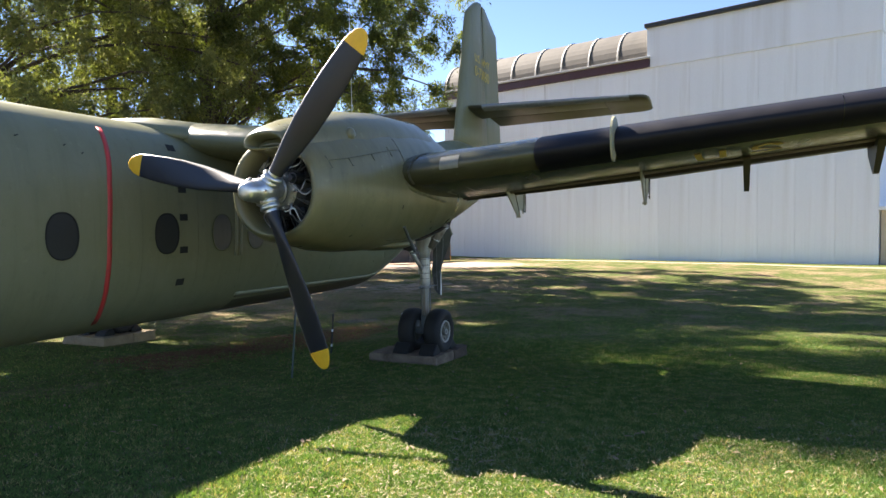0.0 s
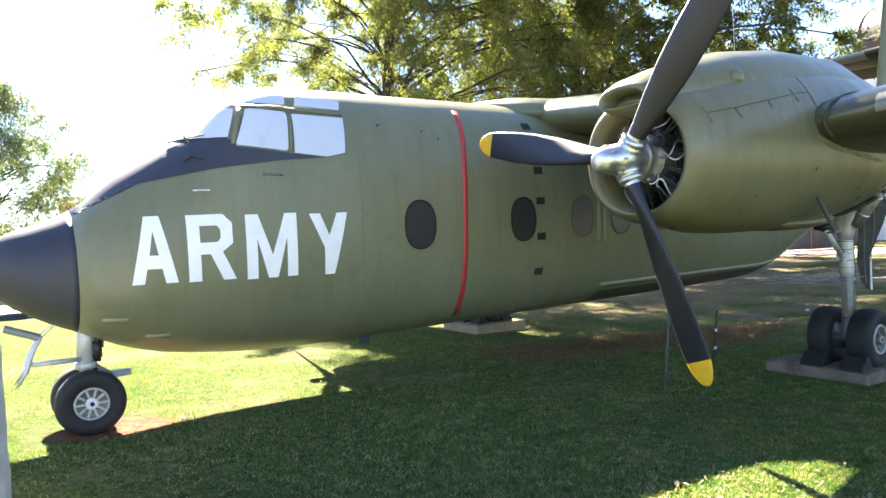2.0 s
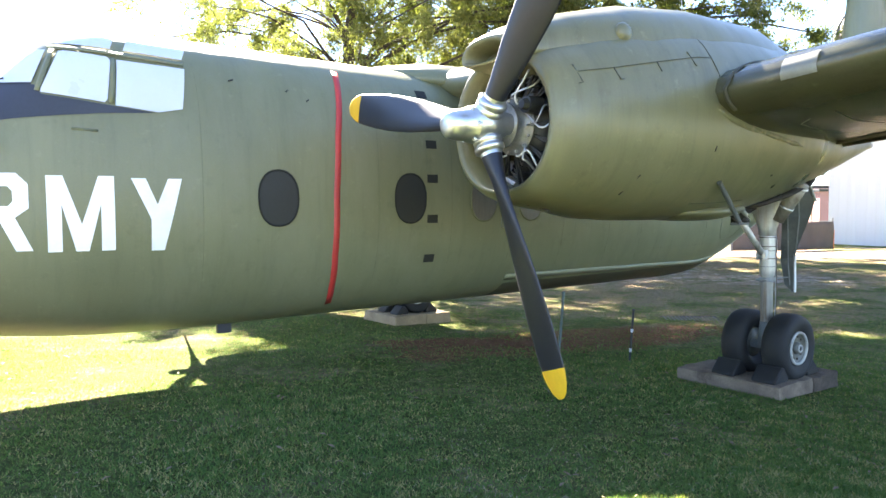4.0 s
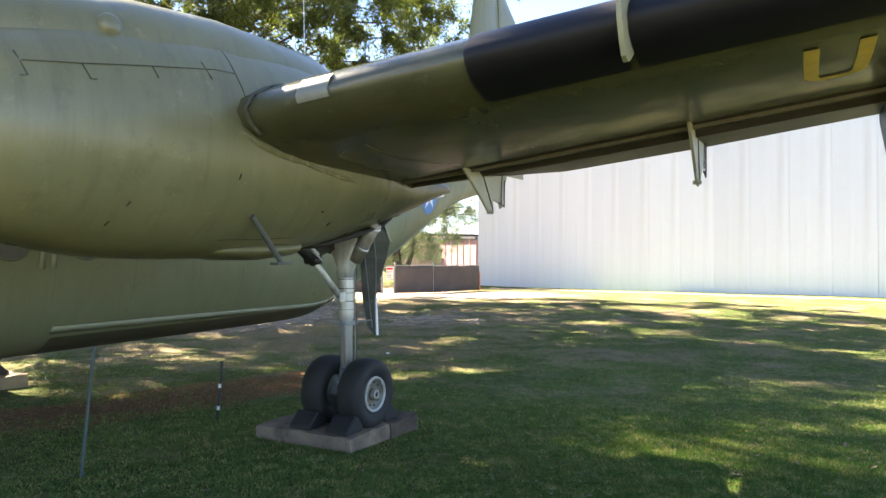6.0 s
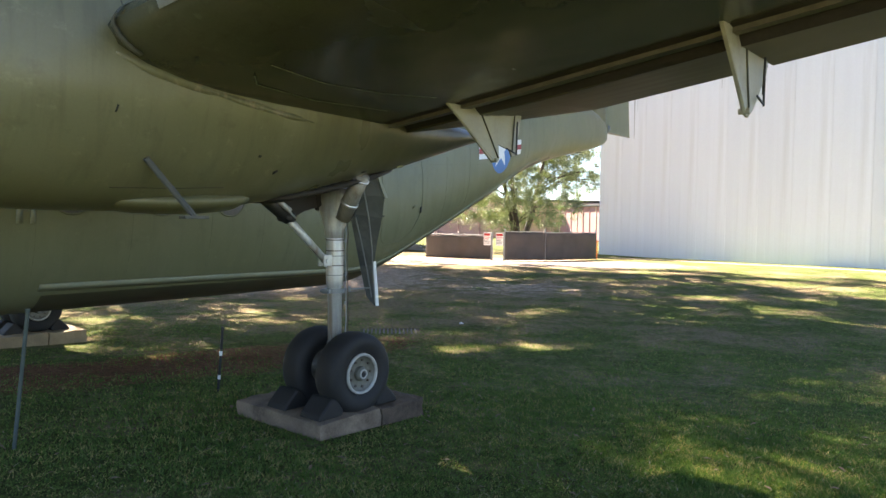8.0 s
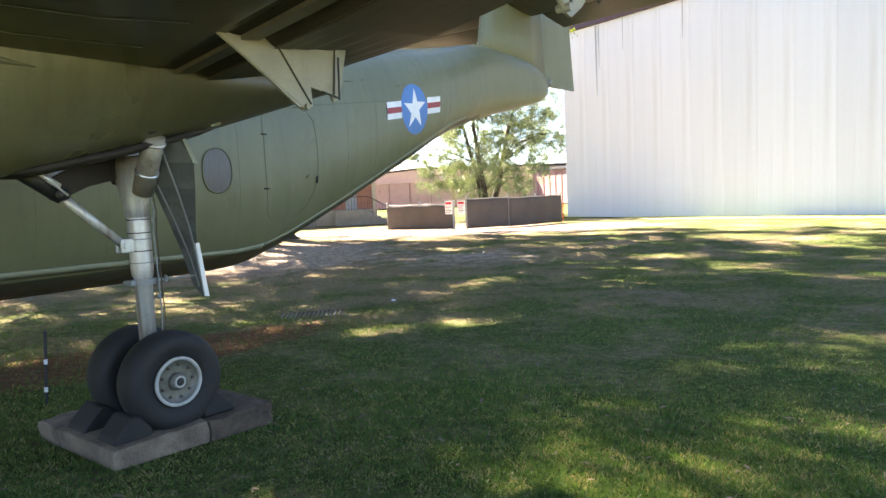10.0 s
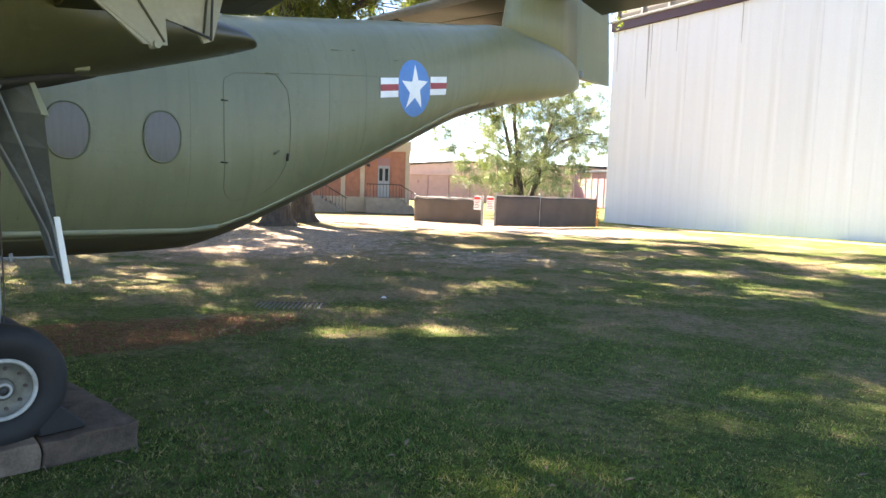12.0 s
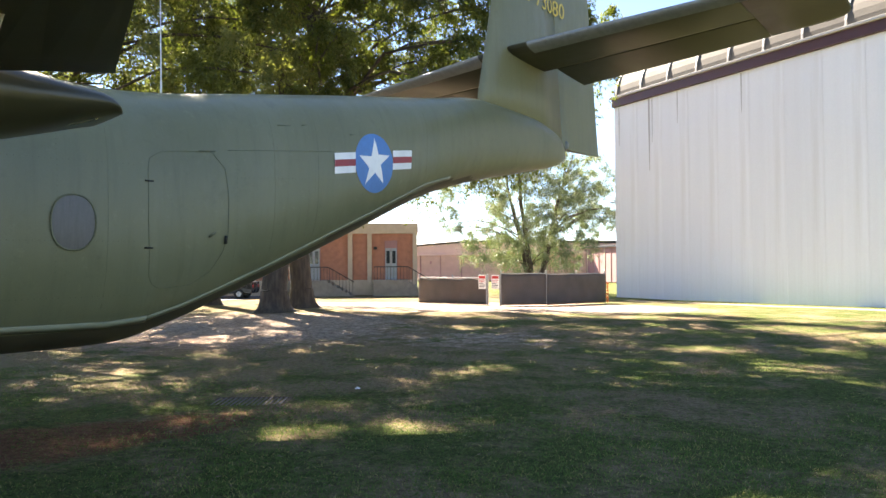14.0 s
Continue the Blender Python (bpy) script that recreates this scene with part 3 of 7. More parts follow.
def letter(ch, a, z, w, h, mat):
    loops = LETTERS[ch]
    bm = bmesh.new()
    if len(loops) == 1:
        bm.faces.new([bm.verts.new((x, 0, y)) for x, y in loops[0]])
    else:
        es = []
        for lp in loops:
            vs = [bm.verts.new((x, 0, y)) for x, y in lp]
            es += [bm.edges.new((vs[i], vs[(i + 1) % len(vs)])) for i in range(len(vs))]
        bmesh.ops.triangle_fill(bm, edges=es, use_beauty=True)
    bmesh.ops.triangulate(bm, faces=bm.faces[:])
    for _ in range(4):
        bmesh.ops.subdivide_edges(bm, edges=[e for e in bm.edges if e.calc_length() > 0.15], cuts=1)
        bmesh.ops.triangulate(bm, faces=[x for x in bm.faces if len(x.verts) > 3])
    for v in bm.verts:
        v.co = side(a + v.co.x * w, z + v.co.z * h, 0.006)
    return part("letter", bm, mat, fuselage, "white painted block letter " + ch)


for ch, a, w, z in (("A", -1.72, 0.375, 1.058), ("R", -1.257, 0.41, 1.052), ("M", -0.748, 0.485, 1.036), ("Y", -0.135, 0.405, 1.021)):
    letter(ch, a, z, w, 0.614, WHITE)

# cockpit glazing, covered in white, and the black anti-glare panel
skin("anti_glare_panel", [(-2.1, 1.72), (-1.99, 1.855), (-1.585, 1.985), (-0.93, 2.1), (-0.35, 2.165), (0.1, 2.195), (-0.2, 2.228), (-0.74, 2.305), (-0.78, 2.385), (-1.1, 2.4), (-1.4, 2.27), (-1.75, 2.03), (-2.05, 1.78)], GLARE, fuselage, 0.004, label="black anti-glare paint ahead of the windscreen")
skin("side_window", [(-0.745, 2.318), (-0.3, 2.256), (-0.278, 2.28), (-0.225, 2.63), (-0.245, 2.66), (-0.55, 2.7), (-0.59, 2.69), (-0.74, 2.35)], COVER, fuselage, 0.012, label="white covered cockpit side window")
skin("side_window", [(-0.222, 2.235), (0.112, 2.198), (0.308, 2.24), (0.37, 2.615), (-0.175, 2.64)], COVER, fuselage, 0.012, label="white covered cockpit side window")
skin("windscreen", [(-1.18, 2.42), (-0.95, 2.405), (-0.8, 2.4), (-0.675, 2.71), (-0.78, 2.735), (-0.95, 2.6), (-1.09, 2.49)], COVER, fuselage, 0.012, label="white covered windscreen pane")
skin("roof_window", [(-0.6, 2.775), (-0.21, 2.742), (-0.165, 2.85), (-0.47, 2.91), (-0.55, 2.86)], COVER, fuselage, 0.012, label="white covered roof window")
skin("roof_window", [(-0.11, 2.737), (0.365, 2.707), (0.42, 2.82), (-0.058, 2.85)], COVER, fuselage, 0.012, label="white covered roof window")
for pts in ([(-0.77, 2.33), (-0.632, 2.715)], [(-0.252, 2.25), (-0.2, 2.65)], [(-0.66, 2.74), (-0.2, 2.698), (0.37, 2.66)]):
    skin_line("window_bar", pts, 0.036, OLIVE, fuselage, 0.016)
bm = bmesh.new()
rod(bm, side(-1.24, 2.38, 0.03), side(-0.98, 2.41, 0.05), 0.008, seg=6)
rod(bm, side(-1.1, 2.37, 0.0), side(-1.12, 2.41, 0.05), 0.01, seg=6)
part("wiper", bm, BLACKMETAL, fuselage, "black windscreen wiper")
bm = bmesh.new()
rod(bm, side(-1.2, 2.17, 0.01), side(-1.12, 2.23, 0.02), 0.009, seg=6)
rod(bm, side(-1.12, 2.23, 0.02), side(-1.04, 2.19, 0.01), 0.011, seg=6)
part("step_handle", bm, BLACKMETAL, fuselage, "small black bent handle below the windscreen")
bm = bmesh.new()
box(bm, -1.2, -1.05, -1.1, -1.05, 1.88, 1.895, 0.005)
part("pitot_probe", bm, ALU, fuselage, "small bare metal probe")
bm = bmesh.new()
box(bm, 0.86, 1.02, -0.12, -0.06, 0.05, 0.26, 0.02)
part("blade_antenna", bm, GLARE, fuselage, "black blade antenna under the belly")
skin_line("handhold", [(-0.55, 2.03), (-0.36, 2.02)], 0.02, RIVET, fuselage, 0.006)
for a, z in ((-1.95, 0.74), (-1.6, 0.55)):
    skin_line("access_panel", [(a, z), (a + 0.2, z - 0.01)], 0.045, OLIVE_PALE, fuselage, 0.005)
# seams of the skin
for a in (0.45, 2.25, 3.2, 4.1, 5.0, 5.9, 6.6, 8.2, 10.1, 10.75, 12.9):
    w_, t_, b_ = hull(a)
    skin_line("skin_seam", [(a, t_ - 0.35 - 0.1 * i * (t_ - b_ - 0.8) / 1.5) for i in range(16)], 0.003, RIVET, fuselage, 0.001)


def rivet_rows(rows, gap=0.05, size=0.0055):
    """Small domed rivet heads in rows on the port skin."""
    vv, ff = [], []
    for (a0, z0), (a1, z1) in rows:
        k = max(1, int(math.hypot(a1 - a0, z1 - z0) / gap))
        for i in range(k):
            a, z = a0 + (a1 - a0) * i / k, z0 + (z1 - z0) * i / k
            b = len(vv)
            vv += [side(a + size * math.cos(q), z + size * math.sin(q), 0.0) for q in (math.pi * j / 3 for j in range(6))]
            vv.append(side(a, z, 0.0035))
            ff += [(b + j, b + (j + 1) % 6, b + 6) for j in range(6)]
    return tagged(mesh("rivets", vv, ff, RIVET, fuselage), kind="stuff")


rivet_rows(([(6.2, 2.02), (8.5, 2.08)], [(6.2, 1.28), (8.5, 1.3)], [(7.75, 1.0), (7.75, 2.35)], [(6.9, 0.75), (8.5, 0.76)], [(9.6, 1.0), (9.6, 2.3)], [(10.6, 1.45), (10.6, 2.4)], [(9.65, 2.05), (11.6, 2.2)]))
skin_line("skin_seam", [(9.5, 2.35), (11.0, 2.52)], 0.006, RIVET, fuselage, 0.003)
# rear cabin door
DOOR = [(8.62, 0.95), (8.66, 0.87), (8.75, 0.815), (9.1, 0.85), (9.32, 0.99), (9.44, 1.2), (9.49, 1.37), (9.49, 1.8), (9.45, 2.13), (9.3, 2.3), (9.0, 2.28), (8.74, 2.247), (8.61, 2.16), (8.59, 2.04), (8.59, 1.5)]
door = skin_line("cabin_door", DOOR, 0.0045, RIVET, fuselage, 0.0045, closed=True, label="rounded cabin door outline")
for z in (1.92, 1.24):
    skin_line("hinge", [(8.55, z), (8.64, z)], 0.016, LINE, door, 0.012)
skin_line("door_latch", [(9.46, 1.3), (9.46, 1.39)], 0.04, LINE, door, 0.02)
skin_line("handle", [(9.25, 1.37), (9.33, 1.42)], 0.025, RIVET, door, 0.02)
# national insignia
ins = skin("insignia", oval(11.737, 2.45, 0.37, 0.405, 36, 2.0), BLUE, fuselage, 0.005, label="faded blue disc with white star and barred sides")
skin("star", [(11.737 + (0.31 if i % 2 == 0 else 0.118) * math.sin(i * math.pi / 5), 2.45 + 0.06 * math.sin(i * math.pi / 5) * 0.6 + (0.345 if i % 2 == 0 else 0.132) * math.cos(i * math.pi / 5)) for i in range(10)], WHITE, ins, 0.009)
for a0, a1, s in ((11.01, 11.375, 2.366), (12.1, 12.515, 2.535)):
    k = 0.146
    skin("bar", [(a0, s - 0.135), (a1, s - 0.135 + k * (a1 - a0)), (a1, s + 0.135 + k * (a1 - a0)), (a0, s + 0.135)], WHITE, ins, 0.008)
    skin("red_bar", [(a0, s - 0.045), (a1, s - 0.045 + k * (a1 - a0)), (a1, s + 0.045 + k * (a1 - a0)), (a0, s + 0.045)], RED_BAR, ins, 0.011)
# lower sill along the cabin floor and up the cargo ramp
SILL = [(4.2, 0.5), (5.5, 0.49), (7.0, 0.475), (8.3, 0.46), (8.7, 0.5), (9.1, 0.62), (10.1, 1.02), (11.6, 1.68), (13.0, 2.28), (13.7, 2.47)]
skin_line("sill", SILL[:5], 0.065, SILLPAINT, fuselage, 0.016, depth=0.02, label="pale worn sill band along the cabin floor")
# the soft highlight on the ramp's edge is painted as a pale band
skin_line("ramp_edge", SILL[4:], 0.045, SILLPAINT, fuselage, 0.01, depth=0.014, label="pale band for the soft highlight on the cargo ramp edge")
for a, z, s in ((10.2, 2.75, 0.18), (10.55, 2.8, 0.08), (9.15, 2.3, 0.2), (11.3, 2.78, 0.1), (1.5, 2.42, 0.03), (1.3, 2.5, 0.03), (0.75, 2.55, 0.05)):
    skin_line("scrape", [(a, z), (a + s, z + 0.02)], 0.012, RIVET if a > 9 else LINE, fuselage, 0.004)


# ---- wings
def foil(n=20, thick=0.17, camber=0.025):
    """A wing section: (chord fraction, height fraction), from the trailing edge over the top and back below."""
    # an extra cluster of clumps with its own centre, radius and count
    up, lo = [], []
    for i in range(n + 1):
        x = 0.5 * (1 - math.cos(math.pi * i / n))
        y = 5 * thick * (0.2969 * math.sqrt(x) - 0.126 * x - 0.3516 * x**2 + 0.2843 * x**3 - 0.1036 * x**4)
        c = camber * 4 * x * (1 - x)
        up.append((x, c + y)), lo.append((x, c - y))
    return up[::-1] + lo[1:-1]


FOIL = foil()


def wing_at(p):
    """Leading edge, chord and chord-line height of the outer wing at a span station."""
    q = (p - 4.4) / 10.1
    return 3.38 + 0.62 * max(0, q), 3.15 - 1.5 * max(0, q), 2.22 + 0.098 * (p - 4.4)


def foil_y(x, top):
    n = 21
    xs = [f[0] for f in FOIL[:n]][::-1]
    if top:
        return float(np.interp(x, xs, [f[1] for f in FOIL[:n]][::-1]))
    lo = [FOIL[20]] + FOIL[21:] + [FOIL[0]]
    return float(np.interp(x, [f[0] for f in lo], [f[1] for f in lo]))


def wing_piece(p, x0, x1, sgn=1, drop=0.0, gap=0.0, k=10):
    """Closed section of the wing between two chord fractions."""
    le, ch, z = wing_at(p)
    xs = [x0 + (x1 - x0) * 0.5 * (1 - math.cos(math.pi * i / k)) for i in range(k + 1)]
    top = [(x, foil_y(x, True)) for x in xs]
    bot = [(x, foil_y(x, False)) for x in xs]
    lst = top[::-1] + bot[1 if x0 == 0 else 0: None]
    return [(le + x * ch + gap, -sgn * p, z + y * ch - 0.07 * x * ch - drop) for x, y in lst]


for sgn in (1, -1):
    wing = mesh("wing", *loft([wing_piece(p, 0.0, 0.69, sgn) for p in (3.4, 4.4, 6.8, 9.2, 12, 14.2, 14.5)]), WING_SHADED, plane, "olive outer wing, dark beneath, with slotted flaps" if sgn > 0 else "olive outer wing")
    edges = (4.08, 6.86, 9.6, 12.0, 14.3) if sgn > 0 else (4.08, 9.6, 14.3)

    def flap_ring(p, x0, x1, d, g, k):
        """Section of a flap; the inboard one reaches further aft and rides higher."""
        le, ch, z = wing_at(p)
        out, far, up = [], max(0, 0.168 * (7.1 - p)) + max(0, 0.13 * (4.9 - p)), max(0, 0.07 * (6.3 - p)) + max(0, 0.12 * (4.9 - p))
        for a, y, h in wing_piece(p, x0, x1, sgn, d, g, k):
            u = max(0, ((a - g - le) / ch - 0.7) / 0.3)
            out.append((a + far * u, y, h + up * u))
        return out

    for p0, p1 in zip(edges[:-1], edges[1:]):
        span = (p0 + 0.015, (p0 + p1) / 2, p1 - 0.015)
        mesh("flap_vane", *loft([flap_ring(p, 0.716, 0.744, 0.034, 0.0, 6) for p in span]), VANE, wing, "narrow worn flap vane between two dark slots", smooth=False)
        # flaps in the darkened olive, which holds their underside shade
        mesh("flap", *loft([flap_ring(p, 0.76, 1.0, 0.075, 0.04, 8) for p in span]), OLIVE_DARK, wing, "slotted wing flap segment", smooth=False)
        # near-black strips for the shade in the two slots, closing them from above
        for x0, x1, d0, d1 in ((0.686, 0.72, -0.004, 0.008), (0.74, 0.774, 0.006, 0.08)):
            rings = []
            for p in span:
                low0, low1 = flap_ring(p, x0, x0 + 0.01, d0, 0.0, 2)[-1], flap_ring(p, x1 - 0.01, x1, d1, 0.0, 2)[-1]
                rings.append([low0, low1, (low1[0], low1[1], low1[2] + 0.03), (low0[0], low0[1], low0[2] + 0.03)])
            mesh("slot_shade", *loft(rings), BAY, wing, "sooty dark slot", smooth=False)
        rings = []
        for p in span:
            le, ch, z = wing_at(p)
            top = [(le + x * ch, -sgn * p, z + foil_y(x, True) * ch - 0.07 * x * ch) for x in (0.67, 0.74, 0.82)]
            rings.append(top + [(a, y, h - 0.02) for a, y, h in top[::-1]])
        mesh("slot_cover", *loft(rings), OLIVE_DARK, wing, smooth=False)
    # black leading-edge boots, as thin sleeves
    for p0, p1 in ((5.95, 6.805), (6.845, 9.02), (9.028, 12.02), (12.028, 14.2)):
        rings = []
        for i in range(9):
            p = p0 + (p1 - p0) * i / 8
            le, ch, z = wing_at(p)
            sec = [(x, foil_y(x, True) + 0.003) for x in (0.11, 0.06, 0.03, 0.012, 0.004)] + [(-0.003, 0)] + [(x, foil_y(x, False) - 0.003) for x in (0.004, 0.012, 0.03, 0.06, 0.11)]
            rings.append([(le + x * ch, -sgn * p, z + y * ch - 0.07 * x * ch) for x, y in sec])
        mesh("deicing_boot", *loft(rings, (False, False), False), BOOT, wing, "black rubber de-icing boot on the leading edge")
    # pale leading-edge patch next to the nacelle
    rings = []
    for p in (4.8, 4.88, 4.96, 5.04):
        le, ch, z = wing_at(p)
        rings.append([(le + x * ch, -sgn * p, z + y * ch - 0.07 * x * ch) for x, y in [(0.02, foil_y(0.02, True) + 0.003), (0.006, foil_y(0.006, True) + 0.003), (-0.002, 0.0), (0.004, foil_y(0.004, False) - 0.003)]])
    mesh("landing_light_cover", *loft(rings, (False, False), False), LEPANEL, wing, "shiny bare metal leading-edge panel")
    # boundary-layer fence
    le, ch, z = wing_at(6.83)
    out = [(le - 0.13 + 0.36 * (1 - math.cos(q)) / 2 * 1.25, z + 0.06 + 0.22 * math.sin(q)) for q in (math.pi * i / 8 for i in range(9))] + [(le + 0.24, z - 0.06), (le + 0.16, z - 0.15), (le + 0.08, z - 0.205), (le + 0.03, z - 0.225), (le - 0.02, z - 0.205), (le - 0.07, z - 0.13), (le - 0.11, z - 0.04)]
    v = [(a, -sgn * 6.815, h) for a, h in out] + [(a, -sgn * 6.84, h) for a, h in out]
    n = len(out)
    mesh("wing_fence", v, [tuple(range(n))[::-1], tuple(range(n, 2 * n))] + [(i, (i + 1) % n, n + (i + 1) % n, n + i) for i in range(n)], OLIVE_PALE, wing, "pale olive wing fence", smooth=False)
    # flap hinge brackets: tapered plates below the trailing edge
    for p, drop in ((4.94, 0.3), (6.87, 0.36), (8.17, 0.36), (9.6, 0.34), (11.2, 0.32), (13.0, 0.3)):
        le, ch, z = wing_at(p)
        zt, k = z - 0.23, ch / 3.0
        a0, a1, tip = le + 0.66 * ch, le + 0.985 * ch, le + (0.873 if p < 5 else 0.83) * ch
        drop = (0.4 if p < 5 else 0.465) * k
        low = [(tip + 0.27, zt - drop + 0.07), (tip + 0.12, zt - drop + 0.05)] if p < 5 else [(a1 - 0.05, zt - 0.12), (tip + 0.13, zt - drop + 0.06)]
        out = [(a0, zt), (a0 + 0.1, zt + 0.08), (a1, zt + 0.06)] + low + [(tip + 0.03, zt - drop), (tip - 0.02, zt - drop + 0.01)]
        if p < 5:
            out = [(5.46, 2.05), (5.56, 2.12), (6.45, 2.1), (6.36, 1.73), (6.31, 1.71), (6.28, 1.76), (6.12, 1.79), (6.13, 1.67), (6.02, 1.66)]
        bm = bmesh.new()
        vs = [[bm.verts.new((a, -sgn * p + s * (0.011 if h > zt - 0.2 else 0.008) * (4 if p > 8 else 1), h)) for a, h in out] for s in (-1, 1)]
        bm.faces.new(vs[0]), bm.faces.new(vs[1][::-1])
        for i in range(len(out)):
            bm.faces.new((vs[0][i], vs[0][(i + 1) % len(out)], vs[1][(i + 1) % len(out)], vs[1][i]))
        rod(bm, (tip - 0.02, -sgn * p - 0.032, zt - drop + 0.03), (tip - 0.02, -sgn * p + 0.032, zt - drop + 0.03), 0.018, seg=8)
        rod(bm, (a0 + 0.03, -sgn * p, zt + 0.0), (tip - 0.03, -sgn * p, zt - drop + 0.03), 0.014, seg=6)
        br = part("flap_bracket", bm, BRACKET if p < 8 else OLIVE_DARK, wing, "pale cream flap hinge bracket" if p < 8 else "dark olive flap hinge bracket")
        bm = bmesh.new()
        rod(bm, (tip + 0.1, -sgn * p - 0.035, zt - drop + 0.13), (tip + 0.24, -sgn * p - 0.035, zt - drop + 0.1), 0.007, seg=6)
        rod(bm, (tip + 0.24, -sgn * p - 0.035, zt - drop + 0.09), (tip + 0.25, -sgn * p - 0.035, zt - 0.05), 0.007, seg=6)
        part("link_rod", bm, BLACKMETAL, br)
        for (e0, e1) in (((a0 + 0.4, zt + 0.02), (tip + 0.02, zt - drop + 0.05)), ((a1 - 0.1, zt + 0.02), (a1 - 0.13, zt - 0.28 * k))):
            bm = bmesh.new()
            rod(bm, (e0[0], -sgn * p - sgn * 0.013, e0[1]), (e1[0], -sgn * p - sgn * 0.013, e1[1]), 0.006, seg=5)
            part("plate_joint", bm, SEAM, br)
    # service letters under the wing, in plain strokes
    if sgn > 0:
        le, ch, z = wing_at(8.2)

        def below(a, p):
            le, ch, z = wing_at(p)
            x = (a - le) / ch
            return (a, -p, z + foil_y(x, False) * ch - 0.07 * x * ch - 0.006)

        def stroke(pts, wid, par):
            rings = []
            for i, (a, p) in enumerate(pts):
                a0, p0 = pts[max(0, i - 1)]
                a1, p1 = pts[min(len(pts) - 1, i + 1)]
                d = math.hypot(a1 - a0, p1 - p0)
                na, np_ = -(p1 - p0) / d * wid / 2, (a1 - a0) / d * wid / 2
                rings.append([below(a + na, p + np_), below(a - na, p - np_)])
            return mesh("underwing_letter", *loft(rings, (False, False), False), YELLOW_DULL, par, "yellow painted block letter under the wing", smooth=False)

        # U opens forward; S beside it
        stroke([(4.12, 7.66), (4.4, 7.66), (4.69, 7.665), (4.745, 7.69), (4.765, 7.74), (4.765, 7.83), (4.745, 7.885), (4.69, 7.91), (4.4, 7.915), (4.12, 7.915)], 0.075, wing)
        stroke([(4.27, 8.5), (4.17, 8.45), (4.13, 8.36), (4.17, 8.27), (4.27, 8.23), (4.38, 8.26), (4.46, 8.36), (4.54, 8.46), (4.65, 8.5), (4.74, 8.45), (4.78, 8.36), (4.74, 8.27), (4.64, 8.22)], 0.075, wing)
        # dark gap round the leading edge where it enters the nacelle, and pale sealant lines behind it
        def rim(p, x, top, g=0.012):
            le, ch, z = wing_at(p)
            return Vector((le + x * ch - (g if x < 0.004 else 0), -p, z + foil_y(max(x, 0), top) * ch - 0.07 * x * ch + (g if top else -g) * 0.6))

        path = [rim(4.42, x, True) for x in (0.2, 0.16, 0.12, 0.09, 0.065, 0.045, 0.03, 0.02, 0.012, 0.007, 0.004, 0.0015)] + [rim(4.41, 0, True)] + [rim(4.4, x, False) for x in (0.0015, 0.004, 0.007, 0.012, 0.02, 0.03, 0.045)]
        mesh("root_gap", *loft([[c_ + Vector((0.01 * math.cos(q), 0.016 * math.sin(q), 0.01 * math.cos(q))) for q in (2 * math.pi * j / 8 for j in range(8))] for c_ in path]), SEAM, wing, "dark gap at the wing root")
        for pts in ([(3.99, 4.92), (4.4, 4.88), (4.85, 4.92), (5.27, 5.03)], [(4.02, 4.72), (4.12, 4.6), (4.6, 4.55), (5.24, 4.58)]):
            st = stroke(pts, 0.009, wing)
            st.name = "sealant_line"
            st.data.materials.clear()
            st.data.materials.append(OLIVE_PALE)
            tagged(st, "thin pale sealant line")
    # inner wing between fuselage and nacelle
    def inner(p):
        z = 2.8 - 0.1 * (p - 1.0)
        ch, le = 3.25, 3.3
        return [(le + x * ch, -sgn * p, z + y * ch - 0.05 * x * ch) for x, y in FOIL]

    mesh("inner_wing", *loft([inner(p) for p in (0.02, 1.0, 1.8, 3.2)]), OLIVE, plane, "olive inner wing between fuselage and nacelle")
# fairing of the wing over the cabin roof
mesh("wing_fairing", *loft([[(a, w * math.cos(q), z0 + h * math.sin(q)) for q in (math.pi * j / 12 for j in range(13))] for a, w, z0, h in ((2.7, 0.5, 2.9, 0.16), (3.3, 0.95, 2.8, 0.36), (4.4, 1.1, 2.75, 0.46), (5.8, 1.05, 2.75, 0.38), (7.2, 0.7, 2.85, 0.22), (7.8, 0.4, 2.9, 0.13))], (True, True), True), OLIVE, plane)


# ---- nacelles, with engine, propeller and gear
NA = (1.93, 1.98, 2.1, 2.4, 2.9, 3.5, 4.2, 4.9, 5.6, 6.3, 7.0, 7.16, 7.25, 7.31, 7.345)
NW = (0.53, 0.59, 0.65, 0.72, 0.79, 0.83, 0.84, 0.81, 0.71, 0.56, 0.43, 0.4, 0.38, 0.35, 0.28)
NT = (2.44, 2.5, 2.56, 2.68, 2.81, 2.9, 2.94, 2.93, 2.72, 2.32, 2.16, 2.14, 2.11, 2.05, 2.0)
NB = (1.47, 1.42, 1.37, 1.32, 1.24, 1.225, 1.235, 1.32, 1.47, 1.66, 1.87, 1.92, 1.95, 1.97, 1.985)


def nacelle_ring(a, sgn, grow=0.0, seg=40, n=2.25):
    w, t, b = curve_at(a, NA, NW) + grow, curve_at(a, NA, NT) + grow, curve_at(a, NA, NB) - grow
    c, h = (t + b) / 2, (t - b) / 2
    return [(a, -sgn * 3.5 + w * math.copysign(abs(math.cos(q)) ** (2 / n), math.cos(q)), c + h * math.copysign(abs(math.sin(q)) ** (2 / n), math.sin(q))) for q in (2 * math.pi * j / seg for j in range(seg))]


